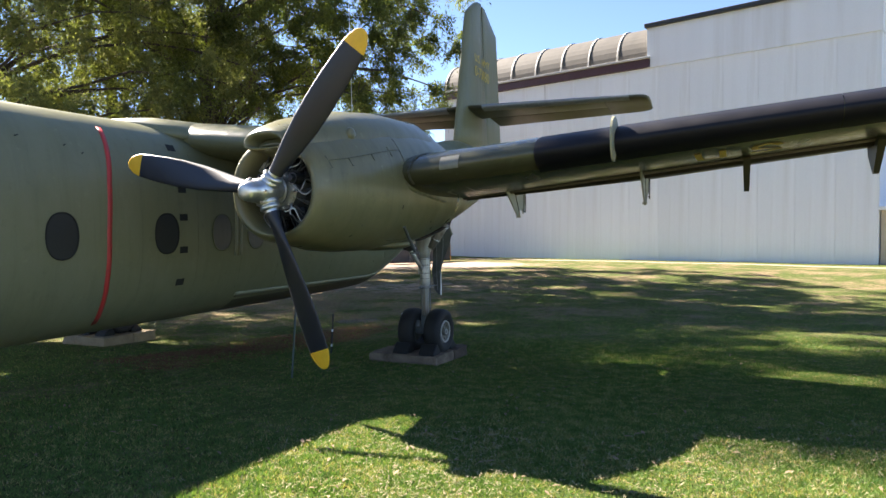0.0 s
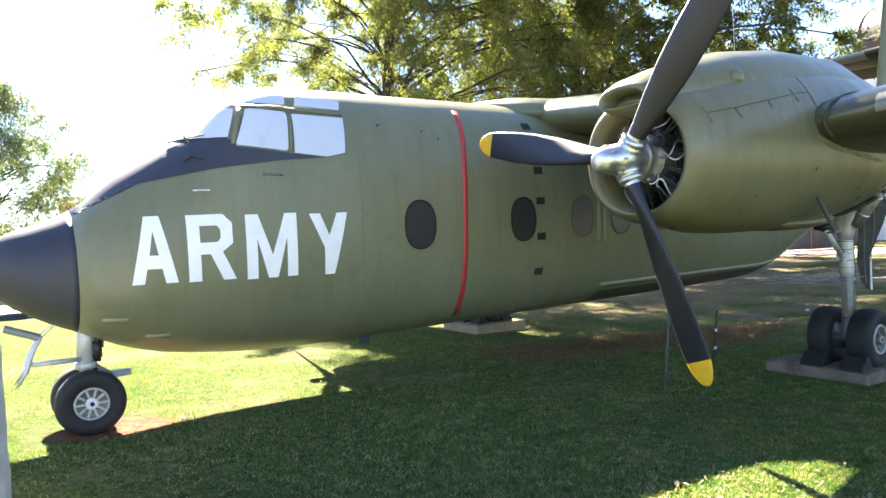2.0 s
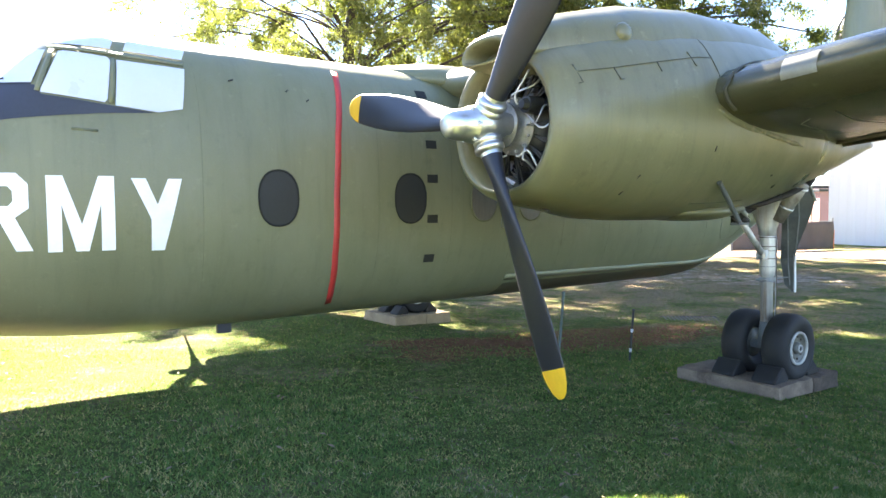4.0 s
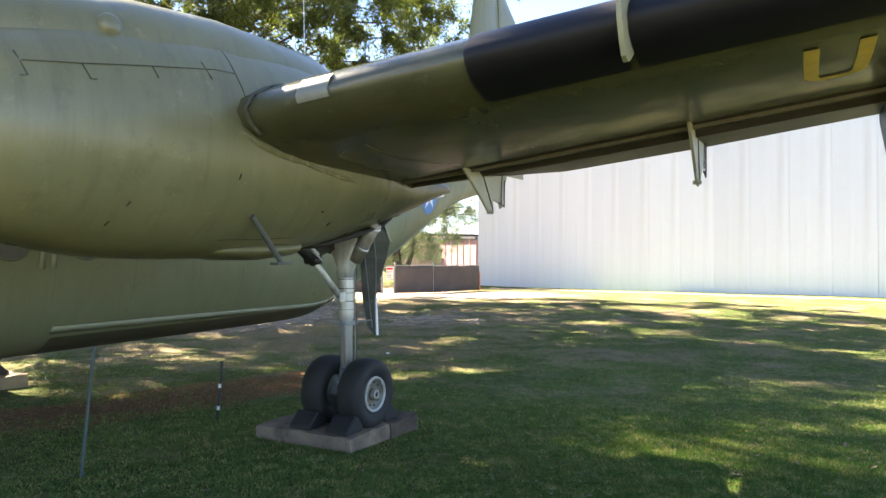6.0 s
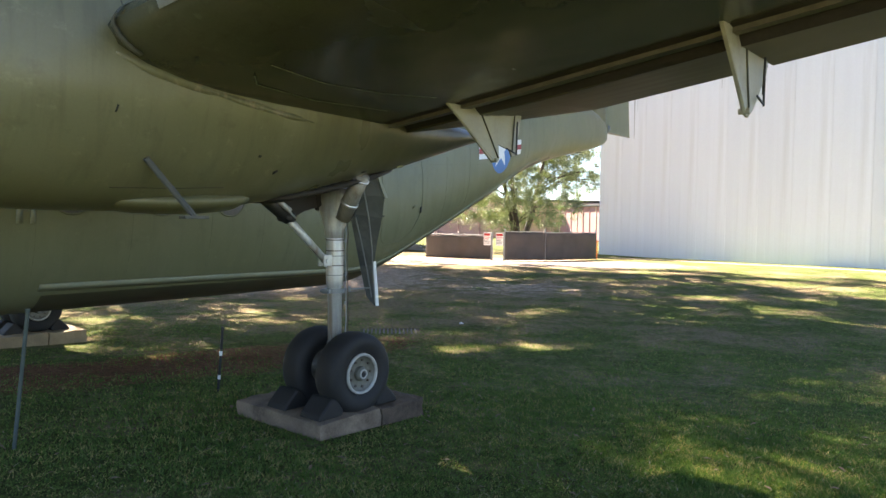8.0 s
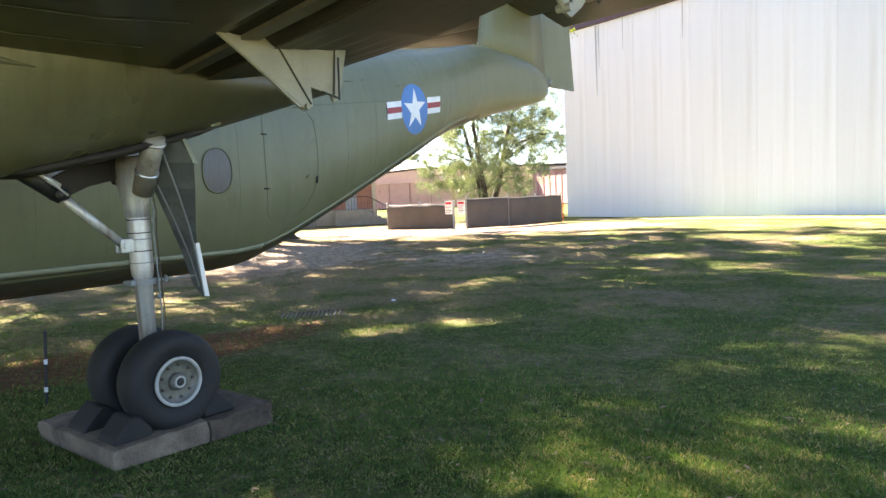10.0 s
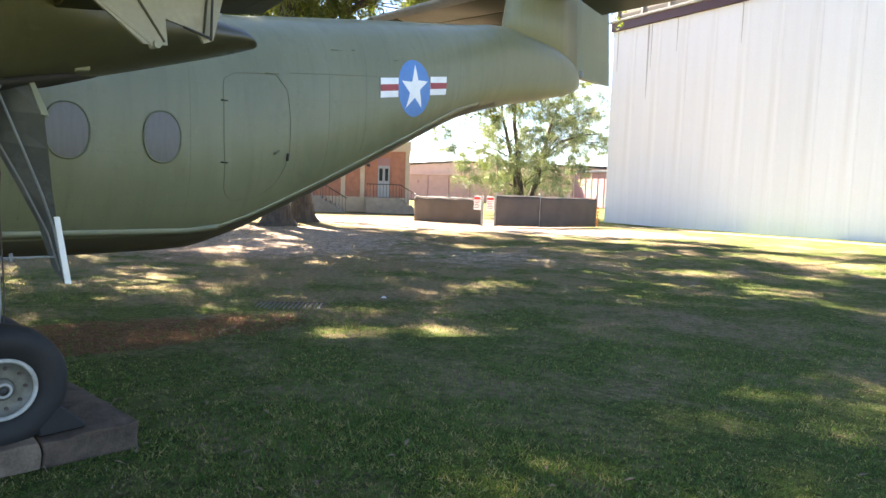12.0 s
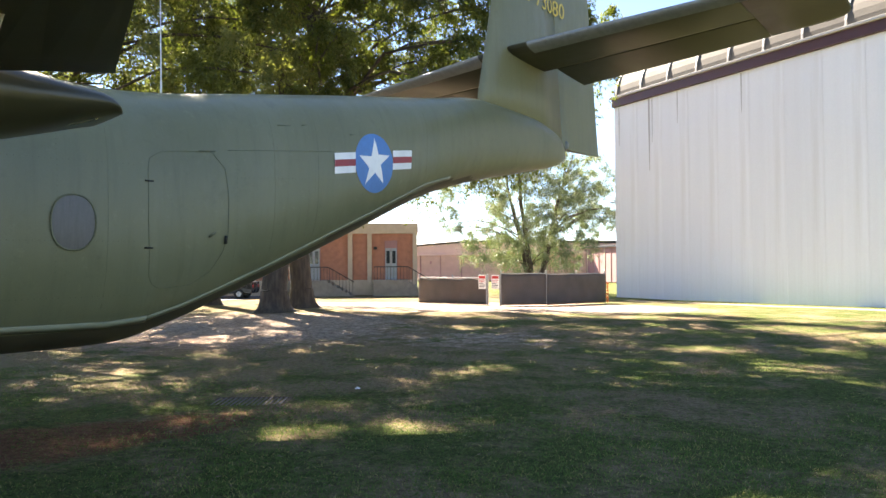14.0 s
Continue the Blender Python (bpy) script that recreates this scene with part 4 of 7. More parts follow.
def nacelle_pt(a, z, sgn=1, proud=0.004, n=2.25):
    w, t, b = curve_at(a, NA, NW), curve_at(a, NA, NT), curve_at(a, NA, NB)
    c, h = (t + b) / 2, (t - b) / 2
    u = max(-0.999, min(0.999, (z - c) / h))
    return (a, -(3.5 + w * (1 - abs(u) ** n) ** (1 / n) + proud), z)


def nacelle_line(name, pts, width, mat, parent, proud=0.004, label="", ragged=False):
    fine = []
    for (a0, z0), (a1, z1) in zip(pts[:-1], pts[1:]):
        k = max(1, int(math.hypot(a1 - a0, z1 - z0) / 0.08))
        fine += [(a0 + (a1 - a0) * i / k, z0 + (z1 - z0) * i / k) for i in range(k)]
    fine.append(pts[-1])
    rings = []
    for i, (a, z) in enumerate(fine):
        a0, z0 = fine[max(0, i - 1)]
        a1, z1 = fine[min(len(fine) - 1, i + 1)]
        d = math.hypot(a1 - a0, z1 - z0) or 1
        w = width if not ragged else width * (0.12 + 0.88 * math.sin(math.pi * i / (len(fine) - 1)) ** 0.6) * (0.75 + 0.6 * noise.noise(Vector((a * 9, z * 9, 0))))
        na, nz_ = -(z1 - z0) / d * w / 2, (a1 - a0) / d * w / 2
        rings.append([nacelle_pt(a + na, z + nz_, 1, -0.004), nacelle_pt(a + na, z + nz_, 1, proud), nacelle_pt(a - na, z - nz_, 1, proud), nacelle_pt(a - na, z - nz_, 1, -0.004)])
    return mesh(name, *loft(rings), mat, parent, label)


def build_nacelle(sgn):
    aa = [1.93, 1.95, 1.98, 2.04, 2.12, 2.25, 2.4] + [2.4 + 0.2 * i for i in range(1, 24)] + [7.08, 7.16, 7.2, 7.25, 7.28, 7.31, 7.33, 7.345]
    outer = [nacelle_ring(a, sgn) for a in aa]
    c0 = 1.95
    lip = [[(a, -sgn * 3.5 + r * math.cos(q), c0 + r * math.sin(q)) for q in (2 * math.pi * j / 40 for j in range(40))] for a, r in ((2.75, 0.5), (2.3, 0.47), (2.05, 0.46), (1.96, 0.48))]
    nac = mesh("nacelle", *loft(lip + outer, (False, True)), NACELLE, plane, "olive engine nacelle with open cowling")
    mesh("firewall", *turned([(2.7, 0.5), (2.74, 0.5)], 32, "x", (0, -sgn * 3.5, c0)), ENGINE, nac)
    # top air scoop
    rings = []
    for a, w, z0, h in ((1.8, 0.22, 2.43, 0.1), (1.78, 0.25, 2.43, 0.125), (1.81, 0.28, 2.43, 0.155), (1.95, 0.35, 2.44, 0.22), (2.3, 0.5, 2.44, 0.34), (2.9, 0.62, 2.45, 0.48), (3.6, 0.66, 2.48, 0.53), (4.6, 0.64, 2.5, 0.53), (5.6, 0.5, 2.45, 0.38), (6.2, 0.3, 2.25, 0.15), (6.7, 0.1, 2.12, 0.05)):
        rings.append([(a, -sgn * 3.5 + w * math.copysign(abs(math.cos(q)) ** 0.8, math.cos(q)), z0 + h * math.copysign(abs(math.sin(q)) ** 0.8, math.sin(q)) * (1 if math.sin(q) > 0 else 0.35)) for q in (2 * math.pi * j / 36 for j in range(36))])
    inn = [[(a + d, -sgn * 3.5 + (y + sgn * 3.5) * s, 2.42 + (z - 2.42) * s) for a, y, z in rings[0]] for d, s in ((0.5, 0.7), (0.15, 0.82))]
    mesh("air_scoop", *loft(inn + rings), NACELLE, nac, "olive carburettor air scoop on top of the cowling")
    # radial engine: crankcase, cylinders, pushrods
    eng = mesh("engine", *turned([(1.84, 0.1), (1.88, 0.105), (1.9, 0.135), (1.94, 0.14), (1.945, 0.17), (1.965, 0.17), (1.97, 0.145), (2.03, 0.155), (2.06, 0.175), (2.065, 0.215), (2.085, 0.215), (2.09, 0.18), (2.14, 0.19), (2.4, 0.21), (2.7, 0.21)], 28, "x", (0, -sgn * 3.5, c0)), CASE, nac, "grey radial engine crankcase")
    for i in range(14):
        q = 2 * math.pi * (i + 0.5) / 14
        x = 2.3 if i % 2 else 2.46
        bm = bmesh.new()
        u = Vector((0, math.cos(q), math.sin(q)))
        o = Vector((x, -sgn * 3.5, c0))
        rod(bm, o + 0.22 * u, o + 0.49 * u, 0.075, 0.068, 12)
        part("cylinder", bm, ENGINE, eng)
        for k in range(5):
            bm = bmesh.new()
            rod(bm, o + (0.26 + 0.036 * k) * u, o + (0.27 + 0.036 * k) * u, 0.092, seg=12)
            part("cooling_fin", bm, ENGINE, eng)
        if i >= 0:
            bm = bmesh.new()
            tq = Vector((0, -math.sin(q), math.cos(q)))
            rod(bm, o + 0.45 * u - 0.06 * tq - Vector((0.08, 0, 0)), o + 0.45 * u + 0.06 * tq - Vector((0.08, 0, 0)), 0.035, 0.028, 10)
            part("rocker_box", bm, ALU, eng, "silver rocker cover")
    for i in range(14):
        q = 2 * math.pi * i / 14
        u = Vector((0, math.cos(q), math.sin(q)))
        o = Vector((0, -sgn * 3.5, c0))
        bm = bmesh.new()
        rod(bm, o + 0.193 * u + Vector((2.045, 0, 0)), o + 0.193 * u + Vector((2.066, 0, 0)), 0.011, seg=6)
        part("case_bolt", bm, STEEL, eng)
        for s in (-1, 1):
            w = Vector((0, math.cos(q + 0.07 * s), math.sin(q + 0.07 * s)))
            bm = bmesh.new()
            rod(bm, o + 0.185 * u + Vector((2.12, 0, 0)), o + 0.44 * w + Vector((2.24, 0, 0)), 0.011, seg=6)
            part("pushrod_tube", bm, ENGINE, eng)
    for q in (0.55, 2.6):
        u = Vector((0, math.cos(q), math.sin(q)))
        o = Vector((0, -sgn * 3.5, c0))
        bm = bmesh.new()
        rod(bm, o + 0.25 * u + Vector((1.99, 0, 0)), o + 0.25 * u + Vector((2.12, 0, 0)), 0.06, 0.068, 14)
        rod(bm, o + 0.25 * u + Vector((1.95, 0, 0)), o + 0.25 * u + Vector((1.99, 0, 0)), 0.03, 0.045, 12)
        part("magneto", bm, ENGINE, eng, "dark round magneto on the nose case")
    # loose ignition leads: pale bent tubes from the nose case out to the cylinders
    rnd = random.Random(5)
    for i in range(12):
        q0 = 2 * math.pi * i / 12 + 0.1
        path, k = [], 14
        for j in range(k + 1):
            u_ = j / k
            q = q0 + 0.5 * math.sin(u_ * 2.4) * (1 if i % 2 else -0.6) + 0.12 * math.sin(7 * u_ + i)
            r = 0.2 + 0.24 * u_ + 0.035 * math.sin(u_ * 5 + i)
            path.append(Vector((2.03 - 0.09 * math.sin(math.pi * u_) + 0.16 * u_, -sgn * 3.5 + r * math.cos(q), c0 + r * math.sin(q))))
        rings = []
        for j, c_ in enumerate(path):
            d = (path[min(k, j + 1)] - path[max(0, j - 1)]).normalized()
            e1 = d.cross(Vector((1, 0.2, 0))).normalized()
            e2 = d.cross(e1)
            rings.append([c_ + 0.008 * (e1 * math.cos(w) + e2 * math.sin(w)) for w in (2 * math.pi * m_ / 6 for m_ in range(6))])
        mesh("ignition_lead", *loft(rings), WHITE if i % 4 == 0 else (ALU if i % 2 else CASE), eng)
    return nac


nacelle = build_nacelle(1)
build_nacelle(-1)
nacelle_line("cowl_seam", [(2.12, 2.26), (2.38, 2.3), (2.8, 2.38), (3.28, 2.47), (3.43, 2.48)], 0.0045, SEAM, nacelle)
nacelle_line("cowl_seam", [(3.42, 2.72), (3.6, 2.75), (4.1, 2.76)], 0.008, SEAM, nacelle)
for pts in ([(2.1, 2.31), (2.13, 2.18), (2.1, 2.175)], [(2.4, 2.3), (2.43, 2.22), (2.46, 2.225)], [(2.81, 2.38), (2.83, 2.31)], [(3.18, 2.5), (3.22, 2.39)]):
    nacelle_line("cowl_latch", pts, 0.006, SEAM, nacelle, 0.005)
nacelle_line("scrape", [(2.64, 1.43), (2.71, 1.57)], 0.009, LINE, nacelle)
nacelle_line("scrape", [(3.43, 1.76), (3.44, 1.8)], 0.009, LINE, nacelle)
nacelle_line("scuffed_fillet", [(3.42, 2.075), (3.6, 2.02), (3.8, 1.98), (4.05, 1.935)], 0.085, SCUFF, nacelle, 0.004, "scuffed pale paint below the wing root", True)
nacelle_line("scuffed_fillet", [(3.9, 1.965), (4.2, 1.92), (4.5, 1.885), (4.8, 1.862)], 0.05, SCUFF, nacelle, 0.005, "scuffed pale paint below the wing root", True)
nacelle_line("hatch_seam", [(3.52, 1.36), (3.9, 1.37), (4.25, 1.39)], 0.005, SEAM, nacelle, 0.004)
nacelle_line("scrape", [(4.58, 1.5), (4.61, 1.52)], 0.02, LINE, nacelle)
nacelle_line("scrape", [(4.4, 1.6), (4.42, 1.6)], 0.015, LINE, nacelle)
nacelle_line("cowl_seam", [(3.48, 2.3), (3.44, 2.48), (3.42, 2.7)], 0.006, SEAM, nacelle)
bm = bmesh.new()
bmesh.ops.create_uvsphere(bm, u_segments=16, v_segments=10, radius=0.085, matrix=Matrix.Translation((2.66, -4.03, 2.6)) @ Matrix.Diagonal((1.0, 0.6, 0.95, 1)))
part("bulge", bm, NACELLE, nacelle, "small round blister on the cowling", smooth=True)
bm = bmesh.new()
rod(bm, (3.64, -4.2, 1.53), (3.94, -4.2, 1.2), 0.02, seg=8)
box(bm, 3.86, 4.02, -4.24, -4.16, 1.18, 1.2, 0.004)
part("drain_strut", bm, DOORGREY, nacelle, "thin grey drain mast")
# open gear bay: its shade as a near-black body on the belly, its lips, and the closed door ahead of it
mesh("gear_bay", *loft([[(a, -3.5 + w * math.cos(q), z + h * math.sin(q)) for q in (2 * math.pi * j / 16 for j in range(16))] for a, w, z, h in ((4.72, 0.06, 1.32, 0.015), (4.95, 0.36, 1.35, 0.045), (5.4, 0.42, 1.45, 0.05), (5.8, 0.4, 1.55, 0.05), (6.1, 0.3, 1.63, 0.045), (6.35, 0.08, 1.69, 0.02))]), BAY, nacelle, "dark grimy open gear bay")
mesh("bay_door", *loft([[(a, -3.58 + w * math.cos(q), z + h * math.sin(q)) for q in (2 * math.pi * j / 20 for j in range(20))] for a, w, z, h in ((3.5, 0.04, 1.3, 0.01), (3.65, 0.28, 1.29, 0.05), (3.9, 0.4, 1.29, 0.078), (4.2, 0.43, 1.3, 0.092), (4.45, 0.38, 1.315, 0.085), (4.62, 0.24, 1.35, 0.06), (4.72, 0.04, 1.37, 0.01))]), NACELLE, nacelle, "bulged closed gear door under the nacelle")
for p0, p1 in (((6.14, -3.82, 1.675), (6.49, -3.68, 1.79)),):
    bm = bmesh.new()
    rod(bm, p0, p1, 0.014, seg=6)
    rod(bm, Vector(p0) + Vector((-0.02, 0, 0)), Vector(p0) + Vector((0.06, 0, 0.01)), 0.026, seg=8)
    part("door_hinge_strip", bm, SILLPAINT, nacelle, "pale hinge strip of the closed bay door")
mesh("flap_seal", *loft([[(a, -p + d, z + e) for d, e in ((-0.025, -0.02), (0.025, -0.02), (0.025, 0.02), (-0.025, 0.02))] for a, p, z in ((6.5, 4.03, 2.13), (6.85, 4.02, 2.15), (7.12, 4.0, 2.17))]), SILLPAINT, nacelle, "pale seal strip between flap and nacelle", smooth=False)


def propeller(sgn, phase):
    hub = mesh("propeller", *turned([(-0.33, 0.03), (-0.325, 0.07), (-0.3, 0.095), (-0.24, 0.108), (-0.13, 0.115), (-0.12, 0.13), (-0.105, 0.13), (-0.095, 0.135), (0.0, 0.145), (0.1, 0.135), (0.14, 0.1), (0.3, 0.1)], 28, "x"), ALU, plane, "three-blade propeller with bare aluminium hub and yellow tips")
    hub.matrix_basis = pose(1.73, -sgn * 3.55, 1.935, 0, -3.8, 0)
    for i in range(3):
        q = phase + 2 * math.pi * i / 3
        u = Vector((0, -math.sin(q), math.cos(q)))     # q runs from up towards port
        tv = Vector((0, -math.cos(q), -math.sin(q)))
        rings, idx = [], []
        rs = [0.14, 0.19, 0.24, 0.32, 0.42, 0.6, 0.85, 1.15, 1.42, 1.66, 1.77, 1.8, 1.87, 1.93, 1.96, 1.97]
        ch = [0.15, 0.15, 0.155, 0.165, 0.19, 0.235, 0.285, 0.31, 0.305, 0.28, 0.262, 0.255, 0.215, 0.15, 0.085, 0.03]
        th = [0.16, 0.16, 0.15, 0.13, 0.1, 0.075, 0.055, 0.042, 0.034, 0.026, 0.023, 0.022, 0.02, 0.018, 0.014, 0.008]
        for r, c, h in zip(rs, ch, th):
            tw = radians(6 + 40 * (1 - r / 1.97) ** 1.6)
            cu = (math.cos(tw) * tv + Vector((1, 0, 0)) * math.sin(tw))
            nu = (math.cos(tw) * Vector((1, 0, 0)) - math.sin(tw) * tv)
            rings.append([u * r + cu * (c / 2) * math.cos(k) + nu * (h / 2) * math.sin(k) for k in (2 * math.pi * j / 16 for j in range(16))])
        v, f = loft(rings)
        idx = [2 if rs[k // 16] < 0.2 else (1 if rs[k // 16] >= 1.77 else 0) for k in range(16 * (len(rs) - 1))] + [2, 1]
        b = mesh("blade", v, f, [BLADE, YELLOW, ALU], hub, "black propeller blade with yellow tip", index=idx)
        mesh("blade_clamp", *turned([(0.1, 0.09), (0.115, 0.105), (0.145, 0.105), (0.15, 0.095), (0.165, 0.095), (0.17, 0.108), (0.2, 0.108), (0.215, 0.085)], 20, "z"), ALU, hub).matrix_basis = Matrix.Identity(4) @ u.to_track_quat("Z", "X").to_matrix().to_4x4()
    for i in range(6):
        q = 2 * math.pi * i / 6
        bm = bmesh.new()
        rod(bm, (-0.14, 0.12 * math.cos(q), 0.12 * math.sin(q)), (-0.1, 0.12 * math.cos(q), 0.12 * math.sin(q)), 0.014, seg=6)
        part("bolt", bm, ALU, hub)
    return hub


propeller(1, 0.716)
propeller(-1, -0.37)


def annulus(profile, seg):
    """A ring round the y axis, open in the middle."""
    v, f = turned(profile, seg, "y")
    return v, f[:-2]


def wheel(parent, a, y, z, r, wid, out, hub_mat=STEEL):
    """A tyre with a rim and hub; out: the side (-1 or 1 in y) to which the hub faces."""
    h = wid / 2
    prof = [(-h * 0.55, r * 0.46), (-h * 0.8, r * 0.53), (-h, r * 0.72), (-h * 0.98, r * 0.84), (-h * 0.82, r * 0.94), (-h * 0.5, r * 0.985), (0, r), (h * 0.5, r * 0.985), (h * 0.82, r * 0.94), (h * 0.98, r * 0.84), (h, r * 0.72), (h * 0.8, r * 0.53), (h * 0.55, r * 0.46)]
    ty = mesh("tyre", *turned(prof, 44, "y"), RUBBER, parent, "worn black rubber tyre")
    ty.matrix_basis = Matrix.Translation((a, y, z))
    s = out
    rim = [(s * h * 0.6, 0.02), (s * h * 0.6, r * 0.3), (s * h * 0.62, r * 0.37), (s * h * 0.8, r * 0.44), (s * h * 0.9, r * 0.47), (s * h * 0.88, r * 0.49), (s * h * 0.6, r * 0.49), (-s * h * 0.6, r * 0.45), (-s * h * 0.6, 0.02)]
    mesh("rim", *turned(rim, 36, "y"), DISH if hub_mat in (STEEL, WHITE) else hub_mat, ty, "grey dished wheel rim")
    mesh("rim_ring", *annulus([(s * h * 0.8, r * 0.43), (s * h * 0.92, r * 0.445), (s * h * 0.93, r * 0.485), (s * h * 0.8, r * 0.5)], 36), FLANGE if hub_mat in (STEEL, WHITE) else hub_mat, ty, "pale rim flange")
    mesh("axle_nut", *turned([(s * h * 0.8, r * 0.068), (s * h * 0.98, r * 0.066), (s * h * 0.985, r * 0.02)], 16, "y"), BLACKMETAL, ty)
    for r0, d in ((0.115, 1.0), (0.16, 0.82)):
        mesh("hub_ring", *annulus([(s * h * (d - 0.12), r * (r0 - 0.03)), (s * h * d, r * (r0 - 0.03)), (s * h * d, r * r0), (s * h * (d - 0.12), r * (r0 + 0.01))], 24), FLANGE if hub_mat is STEEL else hub_mat, ty, "worn hub ring")
    if hub_mat is STEEL:
        for i in range(9):
            q = 2 * math.pi * i / 9
            bm = bmesh.new()
            rod(bm, (0.33 * r * math.cos(q), s * h * 0.55, 0.33 * r * math.sin(q)), (0.33 * r * math.cos(q), s * h * 0.7, 0.33 * r * math.sin(q)), 0.011, seg=6)
            part("bolt", bm, RUST, ty)
    if hub_mat is WHITE:
        for i in range(10):
            q = 2 * math.pi * i / 10
            bm = bmesh.new()
            rod(bm, (0.15 * r * math.cos(q), s * h * 0.66, 0.15 * r * math.sin(q)), (0.43 * r * math.cos(q), s * h * 0.72, 0.43 * r * math.sin(q)), 0.012, seg=6)
            part("spoke", bm, STEEL, ty)
    mesh("hub", *turned([(s * h * 0.2, r * 0.2), (s * h * 0.75, r * 0.18), (s * h * 0.95, r * 0.13), (s * h * 0.94, r * 0.12), (s * h * 0.94, r * 0.06), (s * h * 0.8, r * 0.05)], 20, "y"), DISH if hub_mat is STEEL else hub_mat, ty)
    return ty


def plate(outline, thick, name, mat, parent, label=""):
    """A bent sheet: a strip of quads given by its two edges, with thickness across."""
    n = len(outline)
    t = Vector(thick)
    rings = [[Vector(a), Vector(b), Vector(b) + t, Vector(a) + t] for a, b in outline]
    return mesh(name, *loft(rings), mat, parent, label, smooth=False)


def main_gear(sgn, da=0.0, dz=0.0):
    y = -sgn * 3.5

    def g(a, p, z):
        return (a, -sgn * p, z)

    strut = mesh("main_gear", *turned([(1.12, 0.074), (0.98, 0.076), (0.66, 0.078), (0.6, 0.073), (0.585, 0.062), (0.0, 0.06)], 28, "z", (5.69, y, 0)), STEEL, plane, "silver main landing gear leg with twin wheels, rust streaks")
    strut.matrix_basis = Matrix.Translation((da, 0, dz))
    # forked head of the leg
    rings = []
    for z, ea, ep in ((1.02, 0.077, 0.077), (1.1, 0.08, 0.088), (1.18, 0.086, 0.118), (1.26, 0.09, 0.16), (1.33, 0.09, 0.19), (1.4, 0.085, 0.2), (1.45, 0.07, 0.17)):
        rings.append([(5.685 + ea * math.copysign(abs(math.cos(q)) ** 0.8, math.cos(q)), y + ep * math.copysign(abs(math.sin(q)) ** 0.8, math.sin(q)), z) for q in (2 * math.pi * j / 24 for j in range(24))])
    mesh("fork_head", *loft(rings), STEEL, strut, "flared forked head of the leg, stained")
    bm = bmesh.new()
    rod(bm, g(5.69, 3.6, 1.2), g(5.664, 3.87, 1.56), 0.075, 0.07, 20)
    part("trunnion_sleeve", bm, SLEEVE, strut, "grey trunnion sleeve", smooth=True)
    d = Vector(g(5.664, 3.87, 1.56)) - Vector(g(5.69, 3.6, 1.2))
    for f, w in ((0.34, 0.045), (0.9, 0.03)):
        bm = bmesh.new()
        c = Vector(g(5.69, 3.6, 1.2)) + d * f
        rod(bm, c, c + d * w, 0.081, seg=20)
        part("sleeve_ring", bm, ALU, strut, "bright machined ring", smooth=True)
    bm = bmesh.new()
    rod(bm, g(5.67, 3.38, 1.3), g(5.6, 3.2, 1.66), 0.085, 0.1, 14)
    rod(bm, g(5.6, 3.1, 1.55), g(5.6, 3.95, 1.62), 0.05, seg=12)
    part("trunnion_arm", bm, BAY, strut, "dark trunnion arm in the bay", smooth=True)
    for z, m in ((1.0, RUST), (0.905, RUST), (0.86, GREYMETAL), (0.775, RUST), (0.69, GREYMETAL)):
        bm = bmesh.new()
        rod(bm, (5.69, y, z), (5.69, y, z + 0.008), 0.0795, seg=24)
        part("clamp_band", bm, m, strut)
    bm = bmesh.new()
    rod(bm, (5.69, y, 0.535), (5.69, y, 0.575), 0.088, seg=20)
    box(bm, 5.57, 5.62, y - 0.04, y + 0.04, 0.535, 0.575, 0.006)
    rod(bm, (5.58, y - 0.06, 0.555), (5.58, y + 0.06, 0.555), 0.014, seg=8)
    box(bm, 5.75, 5.81, y - 0.03, y + 0.03, 0.54, 0.57, 0.006)
    part("collar", bm, GREYMETAL, strut, "grey collar with side lugs", smooth=False)
    # folding drag brace
    bm = bmesh.new()
    rod(bm, g(5.555, 3.512, 0.84), g(5.17, 3.487, 1.212), 0.031, seg=14)
    part("drag_strut", bm, STEEL, strut, "silver diagonal drag strut", smooth=True)
    bm = bmesh.new()
    for k in (-1, 1):
        box(bm, 5.53, 5.66, y + k * 0.035 - 0.008, y + k * 0.035 + 0.008, 0.775, 0.875, 0.012)
    rod(bm, (5.57, y - 0.055, 0.825), (5.57, y + 0.055, 0.825), 0.022, seg=10)
    part("strut_lug", bm, STEEL, strut, "pale pinned lug")
    bm = bmesh.new()
    rod(bm, g(5.2, 3.49, 1.18), g(4.96, 3.46, 1.39), 0.05, 0.075, 14)
    rod(bm, g(5.18, 3.4, 1.2), g(5.18, 3.57, 1.2), 0.04, seg=12)
    part("drag_strut_joint", bm, ENGINE, strut, "dark upper joint of the drag strut", smooth=True)
    bm = bmesh.new()
    rod(bm, g(4.98, 3.53, 1.385), g(5.16, 3.56, 1.25), 0.022, seg=8)
    rod(bm, g(5.05, 3.55, 1.34), g(5.2, 3.58, 1.19), 0.008, seg=6)
    part("link_tube", bm, STEEL, strut, "pale link tube", smooth=True)
    plate([(g(5.14, 3.46, 1.3), g(5.2, 3.47, 1.17)), (g(5.35, 3.42, 1.4), g(5.4, 3.43, 1.25)), (g(5.62, 3.36, 1.5), g(5.64, 3.37, 1.3))], (0, sgn * 0.06, 0), "side_brace", BAY, strut, "dark plate brace")
    for off, r in ((0.0, 0.006), (0.022, 0.004)):
        bm = bmesh.new()
        pts = [(5.775, 0.1), (5.79, 0.3), (5.785, 0.55), (5.775, 0.9), (5.79, 1.05), (5.77, 1.2)]
